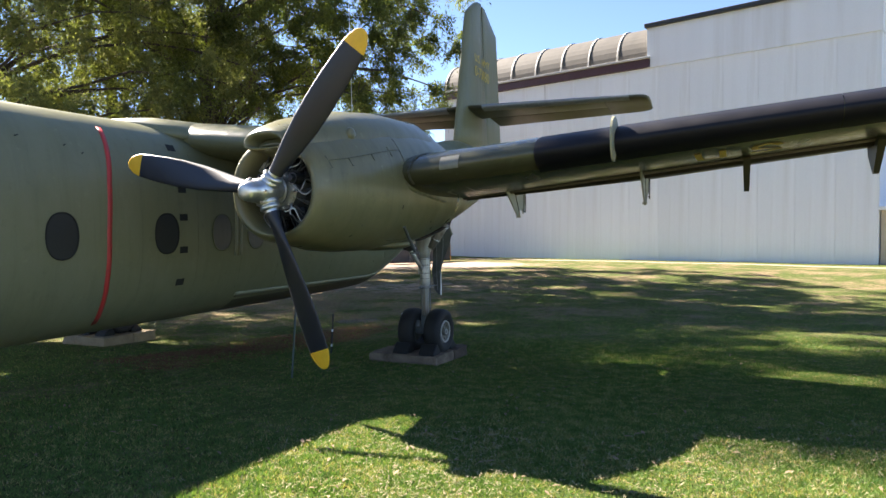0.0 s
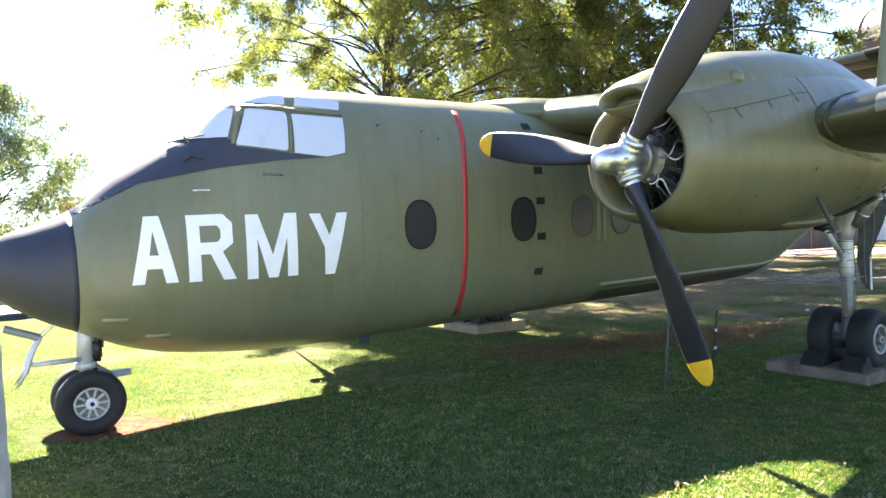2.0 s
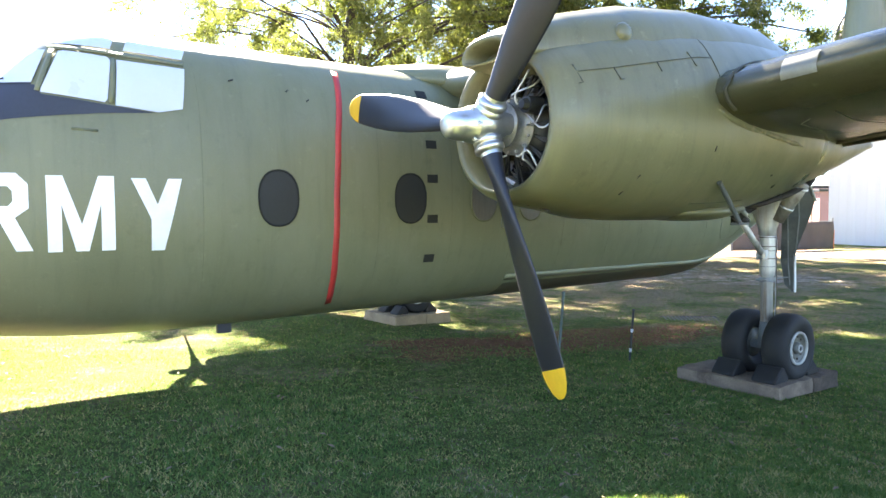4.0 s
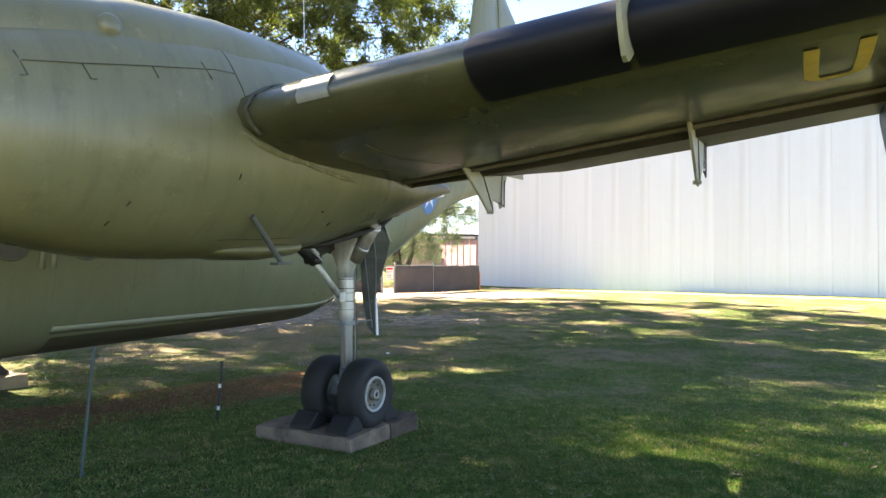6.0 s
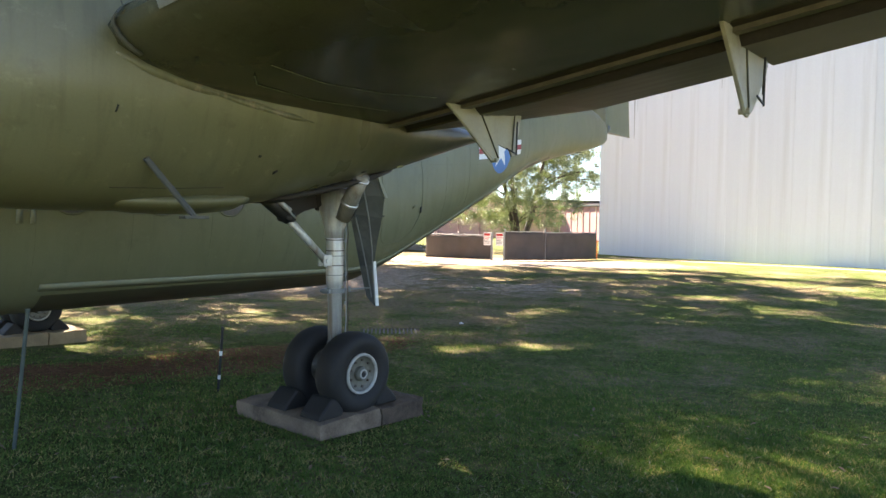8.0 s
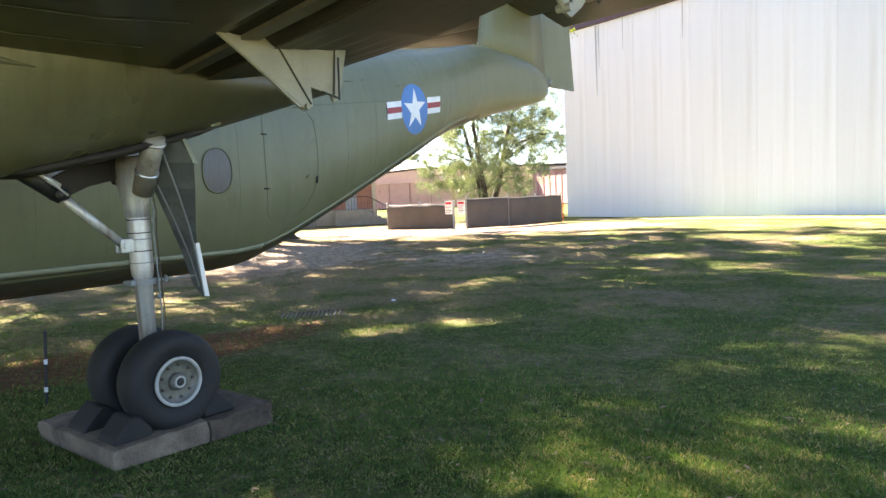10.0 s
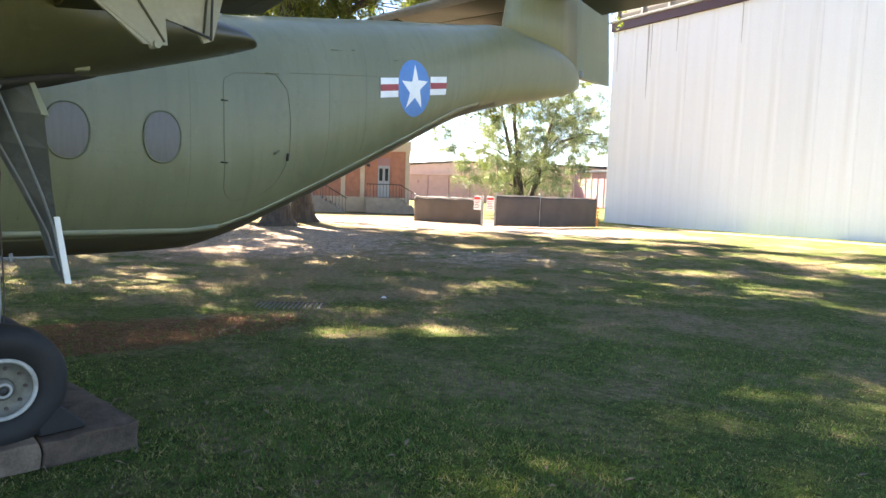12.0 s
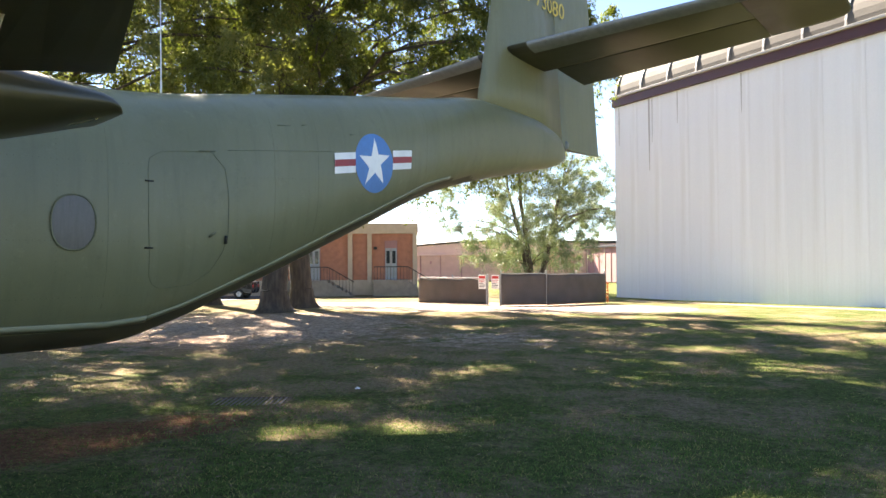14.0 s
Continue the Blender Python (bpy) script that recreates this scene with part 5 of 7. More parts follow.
        for (a0, z0), (a1, z1) in zip(pts[:-1], pts[1:]):
            rod(bm, (a0 + off, y - sgn * 0.04, z0), (a1 + off, y - sgn * 0.04, z1), r, seg=6)
        for z in (0.42, 0.68, 0.98):
            rod(bm, (5.78 + off, y - sgn * 0.04, z), (5.78 + off, y - sgn * 0.04, z + 0.03), r * 2, seg=6)
        part("brake_hose", bm, RUST if off else GREYMETAL, strut)
    bm = bmesh.new()
    rod(bm, (5.67, y - 0.3, -0.15), (5.67, y + 0.3, -0.15), 0.05, seg=14)
    rod(bm, (5.68, y, -0.16), (5.69, y, 0.1), 0.085, 0.068, 16)
    part("axle", bm, GREYMETAL, strut, smooth=True)
    for s in (-1, 1):
        wheel(strut, 5.71, y + s * 0.225, -0.145, 0.355, 0.27, s)
    # long gear door hung aft of the leg
    gd = plate([(g(5.74, 3.74, 1.62), g(5.89, 3.81, 1.57)), (g(5.745, 3.69, 1.4), g(5.945, 3.862, 1.39)), (g(5.762, 3.645, 1.237), g(5.985, 3.79, 1.2)), (g(5.89, 3.57, 1.015), g(6.035, 3.68, 0.98)), (g(6.03, 3.49, 0.757), g(6.085, 3.59, 0.78)), (g(6.105, 3.5, 0.47), g(6.145, 3.562, 0.385))], (-0.012, sgn * 0.02, 0), "gear_door", DOORGREY, strut, "long grey gear door hanging aft of the leg")
    for pts, r in (([g(5.765, 3.672, 1.24), g(5.9, 3.61, 1.0), g(6.05, 3.54, 0.7), g(6.115, 3.53, 0.46)], 0.006), ([g(5.745, 3.79, 1.5), g(5.87, 3.74, 1.2), g(5.99, 3.66, 0.93), g(6.07, 3.59, 0.72), g(6.13, 3.562, 0.42)], 0.007)):
        bm = bmesh.new()
        for a, b in zip(pts[:-1], pts[1:]):
            rod(bm, a, b, r, seg=6)
        part("door_rib", bm, GREYMETAL, gd, "grey rib of the gear door")
    plate([(g(6.068, 3.6, 0.8), g(6.1, 3.6, 0.8)), (g(6.13, 3.577, 0.385), g(6.165, 3.577, 0.38))], (0, sgn * 0.012, 0), "edge_strip", WHITE, gd, "white strip on the lower edge")
    plate([(g(5.875, 3.83, 1.59), g(5.905, 3.83, 1.58)), (g(5.93, 3.875, 1.385), g(5.97, 3.875, 1.38))], (0, sgn * 0.014, 0), "hinge_flange", SILLPAINT, gd, "pale olive hinge flange")
    bm = bmesh.new()
    rod(bm, g(5.78, 3.5, 0.555), g(6.09, 3.52, 0.55), 0.007, seg=6)
    rod(bm, g(5.86, 3.505, 0.53), g(5.86, 3.505, 0.58), 0.012, seg=6)
    part("door_link", bm, GREYMETAL, gd)
    return strut


main_gear(1)
main_gear(-1, -0.1, -0.09)

# ---- nose gear
bm = bmesh.new()
rod(bm, (-2.02, 0, 0.75), (-2.05, 0, 0.26), 0.085, 0.08, 20)
rod(bm, (-2.05, 0, 0.27), (-2.06, 0, 0.06), 0.06, 0.058, 18)
rod(bm, (-2.05, 0, 0.24), (-2.05, 0, 0.3), 0.1, seg=20)
nose_gear = part("nose_gear", bm, STEEL, plane, "silver nose gear leg with twin wheels and steering arms", smooth=True)
for s in (-1, 1):
    wheel(nose_gear, -2.05, s * 0.19, -0.065, 0.312, 0.2, s, WHITE)
bm = bmesh.new()
rod(bm, (-2.05, -0.27, -0.065), (-2.05, 0.27, -0.065), 0.04, seg=12)
rod(bm, (-2.05, 0, -0.09), (-2.05, 0, 0.16), 0.075, seg=12)
part("axle", bm, GREYMETAL, nose_gear, smooth=True)
bm = bmesh.new()
rod(bm, (-1.93, -0.05, 0.75), (-1.95, -0.05, 0.3), 0.035, 0.03, 12)
rod(bm, (-1.95, -0.05, 0.34), (-1.95, -0.05, 0.5), 0.045, seg=12)
rod(bm, (-1.88, 0.04, 0.72), (-1.9, 0.04, 0.42), 0.022, seg=8)
part("steering_jack", bm, ENGINE, nose_gear, "dark hydraulic steering jack", smooth=True)
bm = bmesh.new()
for y in (-0.05, 0.05):
    rod(bm, (-1.97, y, 0.26), (-1.83, y, 0.14), 0.018, seg=8)
    rod(bm, (-1.83, y, 0.14), (-1.99, y, 0.0), 0.018, seg=8)
rod(bm, (-1.83, -0.07, 0.14), (-1.83, 0.07, 0.14), 0.022, seg=10)
part("torque_link", bm, GREYMETAL, nose_gear, "grey scissor link behind the leg", smooth=True)
pts = [(-2.28, 0.72), (-2.42, 0.6), (-2.5, 0.45), (-2.55, 0.3), (-2.62, 0.18)]
for y in (-0.12, 0.12):
    mesh("steering_arm", *loft([[(a + 0.038 * math.cos(q) * 0.8, y + 0.03 * math.sin(q), z + 0.038 * math.cos(q) * 0.6) for q in (2 * math.pi * j / 10 for j in range(10))] for a, z in pts]), STEEL, nose_gear, "bent silver steering arm ahead of the nose wheels")
bm = bmesh.new()
rod(bm, (-2.55, -0.14, 0.3), (-2.55, 0.14, 0.3), 0.02, seg=8)
part("cross_bar", bm, STEEL, nose_gear, smooth=True)
bm = bmesh.new()
rod(bm, (-2.5, -0.12, 0.36), (-2.1, -0.05, 0.34), 0.025, seg=8)
part("steering_link", bm, STEEL, nose_gear, smooth=True)
bm = bmesh.new()
rod(bm, (-2.7, -0.1, 0.72), (-2.42, -0.1, 0.6), 0.035, seg=10)
part("tow_rod", bm, GREYMETAL, nose_gear, "dark tow rod")
bm = bmesh.new()
box(bm, -1.85, -1.68, -0.2, -0.1, 0.14, 0.2, 0.01)
rod(bm, (-1.98, -0.12, 0.13), (-1.7, -0.15, 0.17), 0.02, seg=8)
part("rear_lug", bm, GREYMETAL, nose_gear)

# ---- tail
def fin_ring(z):
    le = 15.15 + 0.22 * (z - 4.0) + (1.5 * max(0, z - 8.25) ** 1.3)
    te = 17.8 - 0.09 * (z - 4.5)
    th = 0.2 - 0.02 * (z - 4)
    return [(le + x * (te - le), y * th * 3.1, z) for x, y in ((1, 0.14), (0.7, 0.3), (0.4, 0.36), (0.15, 0.3), (0.04, 0.17), (0, 0), (0.04, -0.17), (0.15, -0.3), (0.4, -0.36), (0.7, -0.3), (1, -0.14))]


fin = mesh("fin", *loft([fin_ring(z) for z in (3.7, 4.5, 5.5, 6.5, 7.4, 8.0, 8.3, 8.5, 8.7, 8.82)]), OLIVE, plane, "tall olive fin with yellow markings")


def rudder_ring(z):
    le = 17.808 - 0.09 * (z - 4.5)
    te = 19.5 - 0.115 * (z - 3.53) - 1.6 * max(0, z - 8.15)
    return [(le + x * (te - le), y, z) for x, y in ((0, 0.07), (0.1, 0.085), (0.5, 0.06), (1, 0.012), (1, -0.012), (0.5, -0.06), (0.1, -0.085), (0, -0.07))]


mesh("rudder", *loft([rudder_ring(z) for z in (3.53, 3.7, 5, 6.5, 8.0, 8.15, 8.45, 8.8)]), OLIVE, plane, "olive rudder", smooth=False)
for sgn in (1, -1):
    def tp(p, x0, x1, gap=0.0, k=8):
        le, ch, z = 15.85 + 0.1 * p, 2.35 - 0.14 * p, 5.22 + 0.004 * p
        xs = [x0 + (x1 - x0) * 0.5 * (1 - math.cos(math.pi * i / k)) for i in range(k + 1)]
        th = lambda x: 0.55 * (0.2969 * math.sqrt(x) - 0.126 * x - 0.3516 * x**2 + 0.2843 * x**3 - 0.1015 * x**4)
        dz = lambda x: -0.075 * x * ch - 0.16 * max(0, x - 0.55) * ch
        return [(le + x * ch + gap, -sgn * p, z + dz(x) + th(x) * ch) for x in xs[::-1]] + [(le + x * ch + gap, -sgn * p, z + dz(x) - th(x) * ch) for x in xs[1 if x0 == 0 else 0:]]

    # darkened olive here paints in the brownish shade below tailplane, elevator and tip
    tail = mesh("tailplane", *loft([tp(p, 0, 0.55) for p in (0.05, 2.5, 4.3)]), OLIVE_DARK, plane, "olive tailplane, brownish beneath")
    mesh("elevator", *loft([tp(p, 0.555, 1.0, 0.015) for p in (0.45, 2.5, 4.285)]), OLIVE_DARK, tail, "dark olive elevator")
    rings = [[(15.85 + 0.1 * p + x * (2.35 - 0.14 * p) - 0.002, -sgn * p, 5.22 + 0.004 * p - 0.075 * x * (2.35 - 0.14 * p) + y * (2.35 - 0.14 * p)) for x, y in ((0.12, 0.05), (0.05, 0.036), (0.012, 0.018), (-0.002, 0), (0.012, -0.018), (0.05, -0.036), (0.12, -0.05))] for p in (0.6, 2.5, 5.05)]
    mesh("deicing_boot", *loft(rings, (False, False), False), GREYMETAL, tail, "worn grey leading edge")
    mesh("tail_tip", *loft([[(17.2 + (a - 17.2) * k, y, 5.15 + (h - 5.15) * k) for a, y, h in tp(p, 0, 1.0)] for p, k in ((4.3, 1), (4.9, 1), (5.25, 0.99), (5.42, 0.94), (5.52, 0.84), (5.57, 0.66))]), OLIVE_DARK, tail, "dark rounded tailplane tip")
mesh("tail_light", *turned([(18.0, 0.09), (18.04, 0.12), (18.1, 0.1), (18.16, 0.03)], 14, "x", (0, -0.02, 3.62)), GREYMETAL, plane)


def fin_text(body, a, z, size):
    c = bpy.data.curves.new("marking", "FONT")
    c.body, c.size, c.extrude = body, size, 0.002
    me = bpy.data.meshes.new_from_object(new("marking_source", c))
    me.materials.append(YELLOW_DULL)
    src = bpy.data.objects["marking_source"]
    bpy.data.objects.remove(src)
    for v in me.vertices:
        x, h = a + v.co.x, z + v.co.y
        ring = rudder_ring(h) if x > 17.83 - 0.09 * (h - 4.5) else fin_ring(h)
        edge = sorted((q[0], q[1]) for q in ring if q[1] >= 0)
        v.co = (x, -(float(np.interp(x, [q[0] for q in edge], [q[1] for q in edge])) + 0.026 + v.co.z), h)
    ob = new("marking", me)
    ob.parent = fin
    return tagged(ob, "yellow painted " + ("service name" if body[0] == "U" else "serial number"))


fin_text("U.S. ARMY", 16.43, 6.8, 0.35)
fin_text("0-73080", 16.43, 6.33, 0.47)
# whip antenna on the rear cabin roof
bm = bmesh.new()
rod(bm, (9.24, 0, 3.12), (9.24, 0.0, 3.3), 0.012, seg=8)
rod(bm, (9.24, 0, 3.3), (9.22, 0.05, 6.6), 0.008, 0.005, seg=6)
part("whip_antenna", bm, STEEL, plane, "thin pale whip antenna on the roof")

# ---------------------------------------------------------------- things round the aircraft
AX, PX = Vector((0.4147, 0.91)), Vector((0.91, -0.4147))


def at(a, p):
    """The world place of an aircraft station and offset to port."""
    return (-5.802 + a * AX.x + p * PX.x, 6.908 + a * AX.y + p * PX.y)


def concrete_pad(a, p, top, label):
    """Two rough cast slabs side by side, with chipped edges and a crack."""
    x, y = at(a, p)
    ob = thing("concrete_pad", label, "concrete pad", (x, y, top), 65.5, group="pads under the gear")
    rnd = random.Random(3)
    for a0, a1 in ((-0.63, 0.05), (0.06, 0.61)):
        bm = bmesh.new()
        box(bm, a0, a1, -0.58, 0.58, -0.24, -0.012 * (a0 > 0), 0.012)
        bmesh.ops.subdivide_edges(bm, edges=[e for e in bm.edges if e.calc_length() > 0.12], cuts=8, use_grid_fill=True)
        for v in bm.verts:
            edge = (abs(v.co.y) > 0.55) + (v.co.z > -0.03) + (v.co.x - a0 < 0.03 or a1 - v.co.x < 0.03)
            k = 0.007 if edge < 2 else 0.02
            v.co += Vector((noise.noise(v.co * 9 + Vector((p, 0, 0))), noise.noise(v.co * 9 + Vector((0, 7, p))), noise.noise(v.co * 8 + Vector((3, p, 0))) - (0.35 if edge > 1 else 0))) * k
        part("slab", bm, (CONCRETE if a0 < 0 else CONCRETE_DARK) if p > 0 else CONCRETE_TAN, ob)
    return ob


concrete_pad(5.81, 3.34, -0.452, "weathered low concrete pad under the main wheels")
concrete_pad(5.62, -3.56, -0.572, "tan low concrete pad under the far wheels")


def wheel_chock(a, p, turn=0, z=-0.46):
    x, y = at(a, p)
    ob = thing("wheel_chock", "black rubber wheel chock wedged against the tyre", "wheel chock", (x, y, z), 65.5 + turn, group="wheel chocks")
    bm = bmesh.new()
    prof = [(-0.14, 0), (0.12, 0), (0.13, 0.05), (0.05, 0.155), (0.0, 0.165), (-0.125, 0.04)]
    vs = [[bm.verts.new((s, y_, z)) for s, z in prof] for y_ in (-0.13, 0.13)]
    bm.faces.new(vs[0]), bm.faces.new(vs[1][::-1])
    for i in range(6):
        bm.faces.new((vs[0][i], vs[0][(i + 1) % 6], vs[1][(i + 1) % 6], vs[1][i]))
    bmesh.ops.bevel(bm, geom=bm.edges[:], offset=0.012, segments=1, affect="EDGES")
    part("wedge", bm, RUBBER, ob)
    return ob


for p in (3.72, 3.27):
    wheel_chock(5.36, p)
    wheel_chock(6.0, p, 180)
for p in (-3.27, -3.72):
    wheel_chock(5.26, p, 0, -0.58)
    wheel_chock(5.9, p, 180, -0.58)


def stake(a, p, h, mat, bands, lean, label):
    x, y = at(a, p)
    z = ground_z(x, y)
    ob = thing("marker_stake", label, "stake", (x, y, z - 0.08), 0)
    bm = bmesh.new()
    rod(bm, (0, 0, 0), (lean[0], lean[1], h + 0.08), 0.014, seg=8)
    rod(bm, (lean[0], lean[1], h + 0.08), (lean[0], lean[1], h + 0.1), 0.017, seg=8)
    part("rod", bm, mat, ob)
    for f in bands:
        bm = bmesh.new()
        rod(bm, Vector((lean[0] * f, lean[1] * f, (h + 0.08) * f)), Vector((lean[0] * (f + 0.06), lean[1] * (f + 0.06), (h + 0.08) * (f + 0.06))), 0.016, seg=8)
        part("white_band", bm, SIGNWHITE, ob, "white band")
    return ob


stake(5.61, 1.74, 0.66, BLACKMETAL, (0.28, 0.62), (0.05, 0.02), "thin black marker stake with white bands in the grass")
stake(3.45, 2.55, 1.0, GREENPOST, (), (0.06, 0.09), "dark green metal stake leaning in the grass")


def drain_grate():
    x, y = -2.14, 17.35
    ob = thing("drain_grate", "rusty iron drain grate set in the lawn", "drain grate", (x, y, ground_z(x, y) - 0.015), 20)
    bm = bmesh.new()
    for s in (-1, 1):
        box(bm, -0.56, 0.56, s * 0.32 - 0.03, s * 0.32 + 0.03, -0.03, 0.018)
        box(bm, s * 0.55 - 0.03, s * 0.55 + 0.03, -0.35, 0.35, -0.03, 0.017)
    part("frame", bm, CONCRETE_DARK, ob, "weathered concrete collar")
    for i in range(14):
        bm = bmesh.new()
        box(bm, -0.5 + i * 0.077 - 0.014, -0.5 + i * 0.077 + 0.014, -0.29, 0.29, -0.02, 0.024)
        part("bar", bm, GRATEBAR, ob)
    return ob


drain_grate()


def stone_marker():
    ob = thing("stone_marker", "rough grey granite monument post on a low base", "monument", (-4.85, 3.035, ground_z(-4.85, 3.035) - 0.12), 28)
    rnd = random.Random(8)
    bm = bmesh.new()
    box(bm, -0.32, 0.32, -0.22, 0.22, 0.12, 1.34, 0.02)
    bmesh.ops.subdivide_edges(bm, edges=[e for e in bm.edges if e.calc_length() > 0.2], cuts=7, use_grid_fill=True)
    for v in bm.verts:
        v.co += Vector((rnd.uniform(-1, 1), rnd.uniform(-1, 1), rnd.uniform(-1, 1))) * 0.008
        if v.co.z > 1.29:
            v.co.z -= 0.25 * abs(v.co.y) + 0.05 * v.co.x
    part("shaft", bm, GRANITE, ob)
    bm = bmesh.new()
    box(bm, -0.5, 0.5, -0.38, 0.38, 0, 0.13, 0.015)
    part("base", bm, GRANITE, ob)
    return ob


stone_marker()

# ---------------------------------------------------------------- white hangar
HC, HD = Vector((0.45, 53.2)), Vector((0.755, -0.656))     # corner and run of the long wall
HT = math.degrees(math.atan2(HD.y, HD.x))
hangar = thing("hangar", "large white metal-clad hangar with grey vaulted roof", "hangar", (HC.x, HC.y, -1.2), HT)
# local: x along the wall, y outward is negative, z up
bm = bmesh.new()
box(bm, 0, 29.2, 0.12, 12, 0, 12.3)
part("wall", bm, WALLWHITE, hangar, "white sheet metal wall")
rnd = random.Random(4)
sheet = None
for i in range(15):
    if sheet is None:
        prof = [(0.004, 0.05), (0.004, -0.028)]
        for k in range(4):
            prof += [(0.48 * k + 0.02 + d, -0.026 - h) for d, h in ((0.0, 0), (0.008, 0.005), (0.02, 0.005), (0.028, 0))]
        prof += [(1.939, -0.026), (1.939, 0.05)]
        sheet = mesh("wall_panel", *loft([[(x, y, z) for x, y in prof] for z in (0.1, 12.34)]), WALLWHITE, hangar, smooth=False)
        pan = sheet
    else:
        pan = new("wall_panel", sheet.data)
        pan.parent = hangar
    pan.matrix_basis = pose(0.02 + i * 1.943, 0.07 + rnd.uniform(-0.002, 0.002), 0, 0, 0, rnd.uniform(-0.03, 0.03))
bm = bmesh.new()
box(bm, -0.02, 17.0, -0.16, 0.3, 12.35, 12.85, 0.02)
part("fascia", bm, FASCIA, hangar, "maroon eaves fascia")
bm = bmesh.new()
box(bm, -0.1, 17.0, -0.3, 0.3, 12.86, 13.0, 0.02)
part("gutter", bm, ROOFRIB, hangar, "pale gutter")
for x, w0, w1, z0 in ((2.95, 0.03, 0.13, 7.9), (3.2, 0.02, 0.05, 9.6), (5.1, 0.02, 0.06, 10.4), (0.45, 0.02, 0.06, 9.8), (9.3, 0.02, 0.07, 10.2)):
    rings = [[(x - w / 2, 0.022, z), (x + w / 2, 0.022, z), (x + w / 2, 0.03, z), (x - w / 2, 0.03, z)] for w, z in ((w0, z0), ((w0 + w1) * 0.6, (z0 + 12.3) / 2), (w1, 12.3))]
    mesh("stain", *loft(rings), STAIN, hangar, "grey run-off stain below the eaves", smooth=False)
rings = []
for x in (-0.05, 17.0):
    rings.append([(x, 0.1 + 2.2 * (1 - math.cos(q)), 13.0 + 2.3 * math.sin(q)) for q in (math.pi / 2 * j / 10 for j in range(11))] + [(x, 12, 15.4), (x, 12, 12.3), (x, 0.1, 12.3)])
mesh("vault_roof", *loft(rings), ROOFGREY, hangar, "grey vaulted roof", smooth=False)
for i in range(9):
    x = 0.15 + i * 2.08
    rings = [[(x + d, 0.07 + 2.2 * (1 - math.cos(q)) - 0.02, 13.02 + 2.33 * math.sin(q)) for d in (-0.05, 0.05)] + [(x + d, 0.1 + 2.2 * (1 - math.cos(q)), 13.0 + 2.25 * math.sin(q)) for d in (0.05, -0.05)] for q in (math.pi / 2 * j / 10 for j in range(11))]
    mesh("roof_seam", *loft(rings), ROOFRIB, hangar, "pale standing roof seam", smooth=False)
bm = bmesh.new()
box(bm, 16.8, 29.25, -0.06, 12, 12.3, 14.75)
part("upper_wall", bm, WALLWHITE, hangar, "white upper wall of the taller bay")
bm = bmesh.new()
box(bm, 16.7, 29.4, -0.3, 12.2, 14.75, 15.0, 0.03)
part("roof_edge", bm, BLACKMETAL, hangar, "dark roof edge")
bm = bmesh.new()
box(bm, -0.06, 29.2, -0.02, 0.12, -0.4, 0.1, 0.01)
part("plinth", bm, ROOFGREY, hangar, "grey base strip")
bm = bmesh.new()
rod(bm, (-0.06, 0.05, 6.2), (-0.45, 0.05, 6.25), 0.05, seg=8)
part("drain_spout", bm, GREYMETAL, hangar)
bm = bmesh.new()
box(bm, 29.25, 29.65, 0.3, 12, -0.3, 3.2, 0.02)
part("porch_wall", bm, CREAM, hangar, "cream side wall of the entrance")
bm = bmesh.new()
box(bm, 29.65, 44, 0.6, 12, -0.3, 3.2, 0.02)
part("porch_back", bm, CREAM, hangar, "cream entrance wall")
bm = bmesh.new()
box(bm, 29.2, 44.3, 0.0, 12.3, 3.2, 3.4, 0.02)
part("porch_roof", bm, WALLWHITE, hangar)
bm = bmesh.new()
box(bm, 30.2, 32.0, 0.54, 0.6, 0.1, 2.7, 0.02)
part("door", bm, GREYDOOR, hangar, "pale grey metal door")


# ---------------------------------------------------------------- screened fence and signs
def fence_run(x0, y0, x1, y1, posts, h, sag):
    d = Vector((x1 - x0, y1 - y0))
    ln = d.length
    ob = thing("screened_fence", "chain-link fence covered with dark windscreen fabric", "fence", (x0, y0, ground_z(x0, y0)), math.degrees(math.atan2(d.y, d.x)))
    for i in range(posts):
        bm = bmesh.new()
        s = ln * i / (posts - 1)
        rod(bm, (s, 0.05, -0.3), (s, 0.05, h + 0.12), 0.035, seg=10)
        bmesh.ops.create_uvsphere(bm, u_segments=8, v_segments=5, radius=0.045, matrix=Matrix.Translation((s, 0.05, h + 0.12)))
        part("post", bm, POST, ob)
    bm = bmesh.new()
    rod(bm, (0, 0.05, h), (ln, 0.05, h), 0.022, seg=8)
    part("top_rail", bm, POST, ob)
    k, m = int(ln * 6), 8
    rings = []
    for i in range(k + 1):
        s = ln * i / k
        col = []
        for j in range(m + 1):
            u = j / m
            y = 0.035 * noise.noise((s * 1.3, u * 2, sag)) + 0.02 * math.sin(s * 9 + u * 5)
            z = 0.03 + u * (h - 0.04 - sag * abs(math.sin(s * 2.1)) * u) 
            col.append((s, y - 0.02, z))
        col += [(c[0], c[1] + 0.012, c[2]) for c in col[::-1]]
        rings.append(col)
    mesh("screen", *loft(rings), MESHSCREEN, ob, "dark brown fence fabric, wrinkled", smooth=True)
    return ob


fence_run(-8.5, 41.05, -4.55, 40.0, 3, 1.32, 0.06)
fence_run(-3.8, 39.75, -1.81, 40.6, 2, 1.52, 0.03)
fence_run(-1.78, 40.63, 0.69, 43.5, 3, 1.5, 0.03)


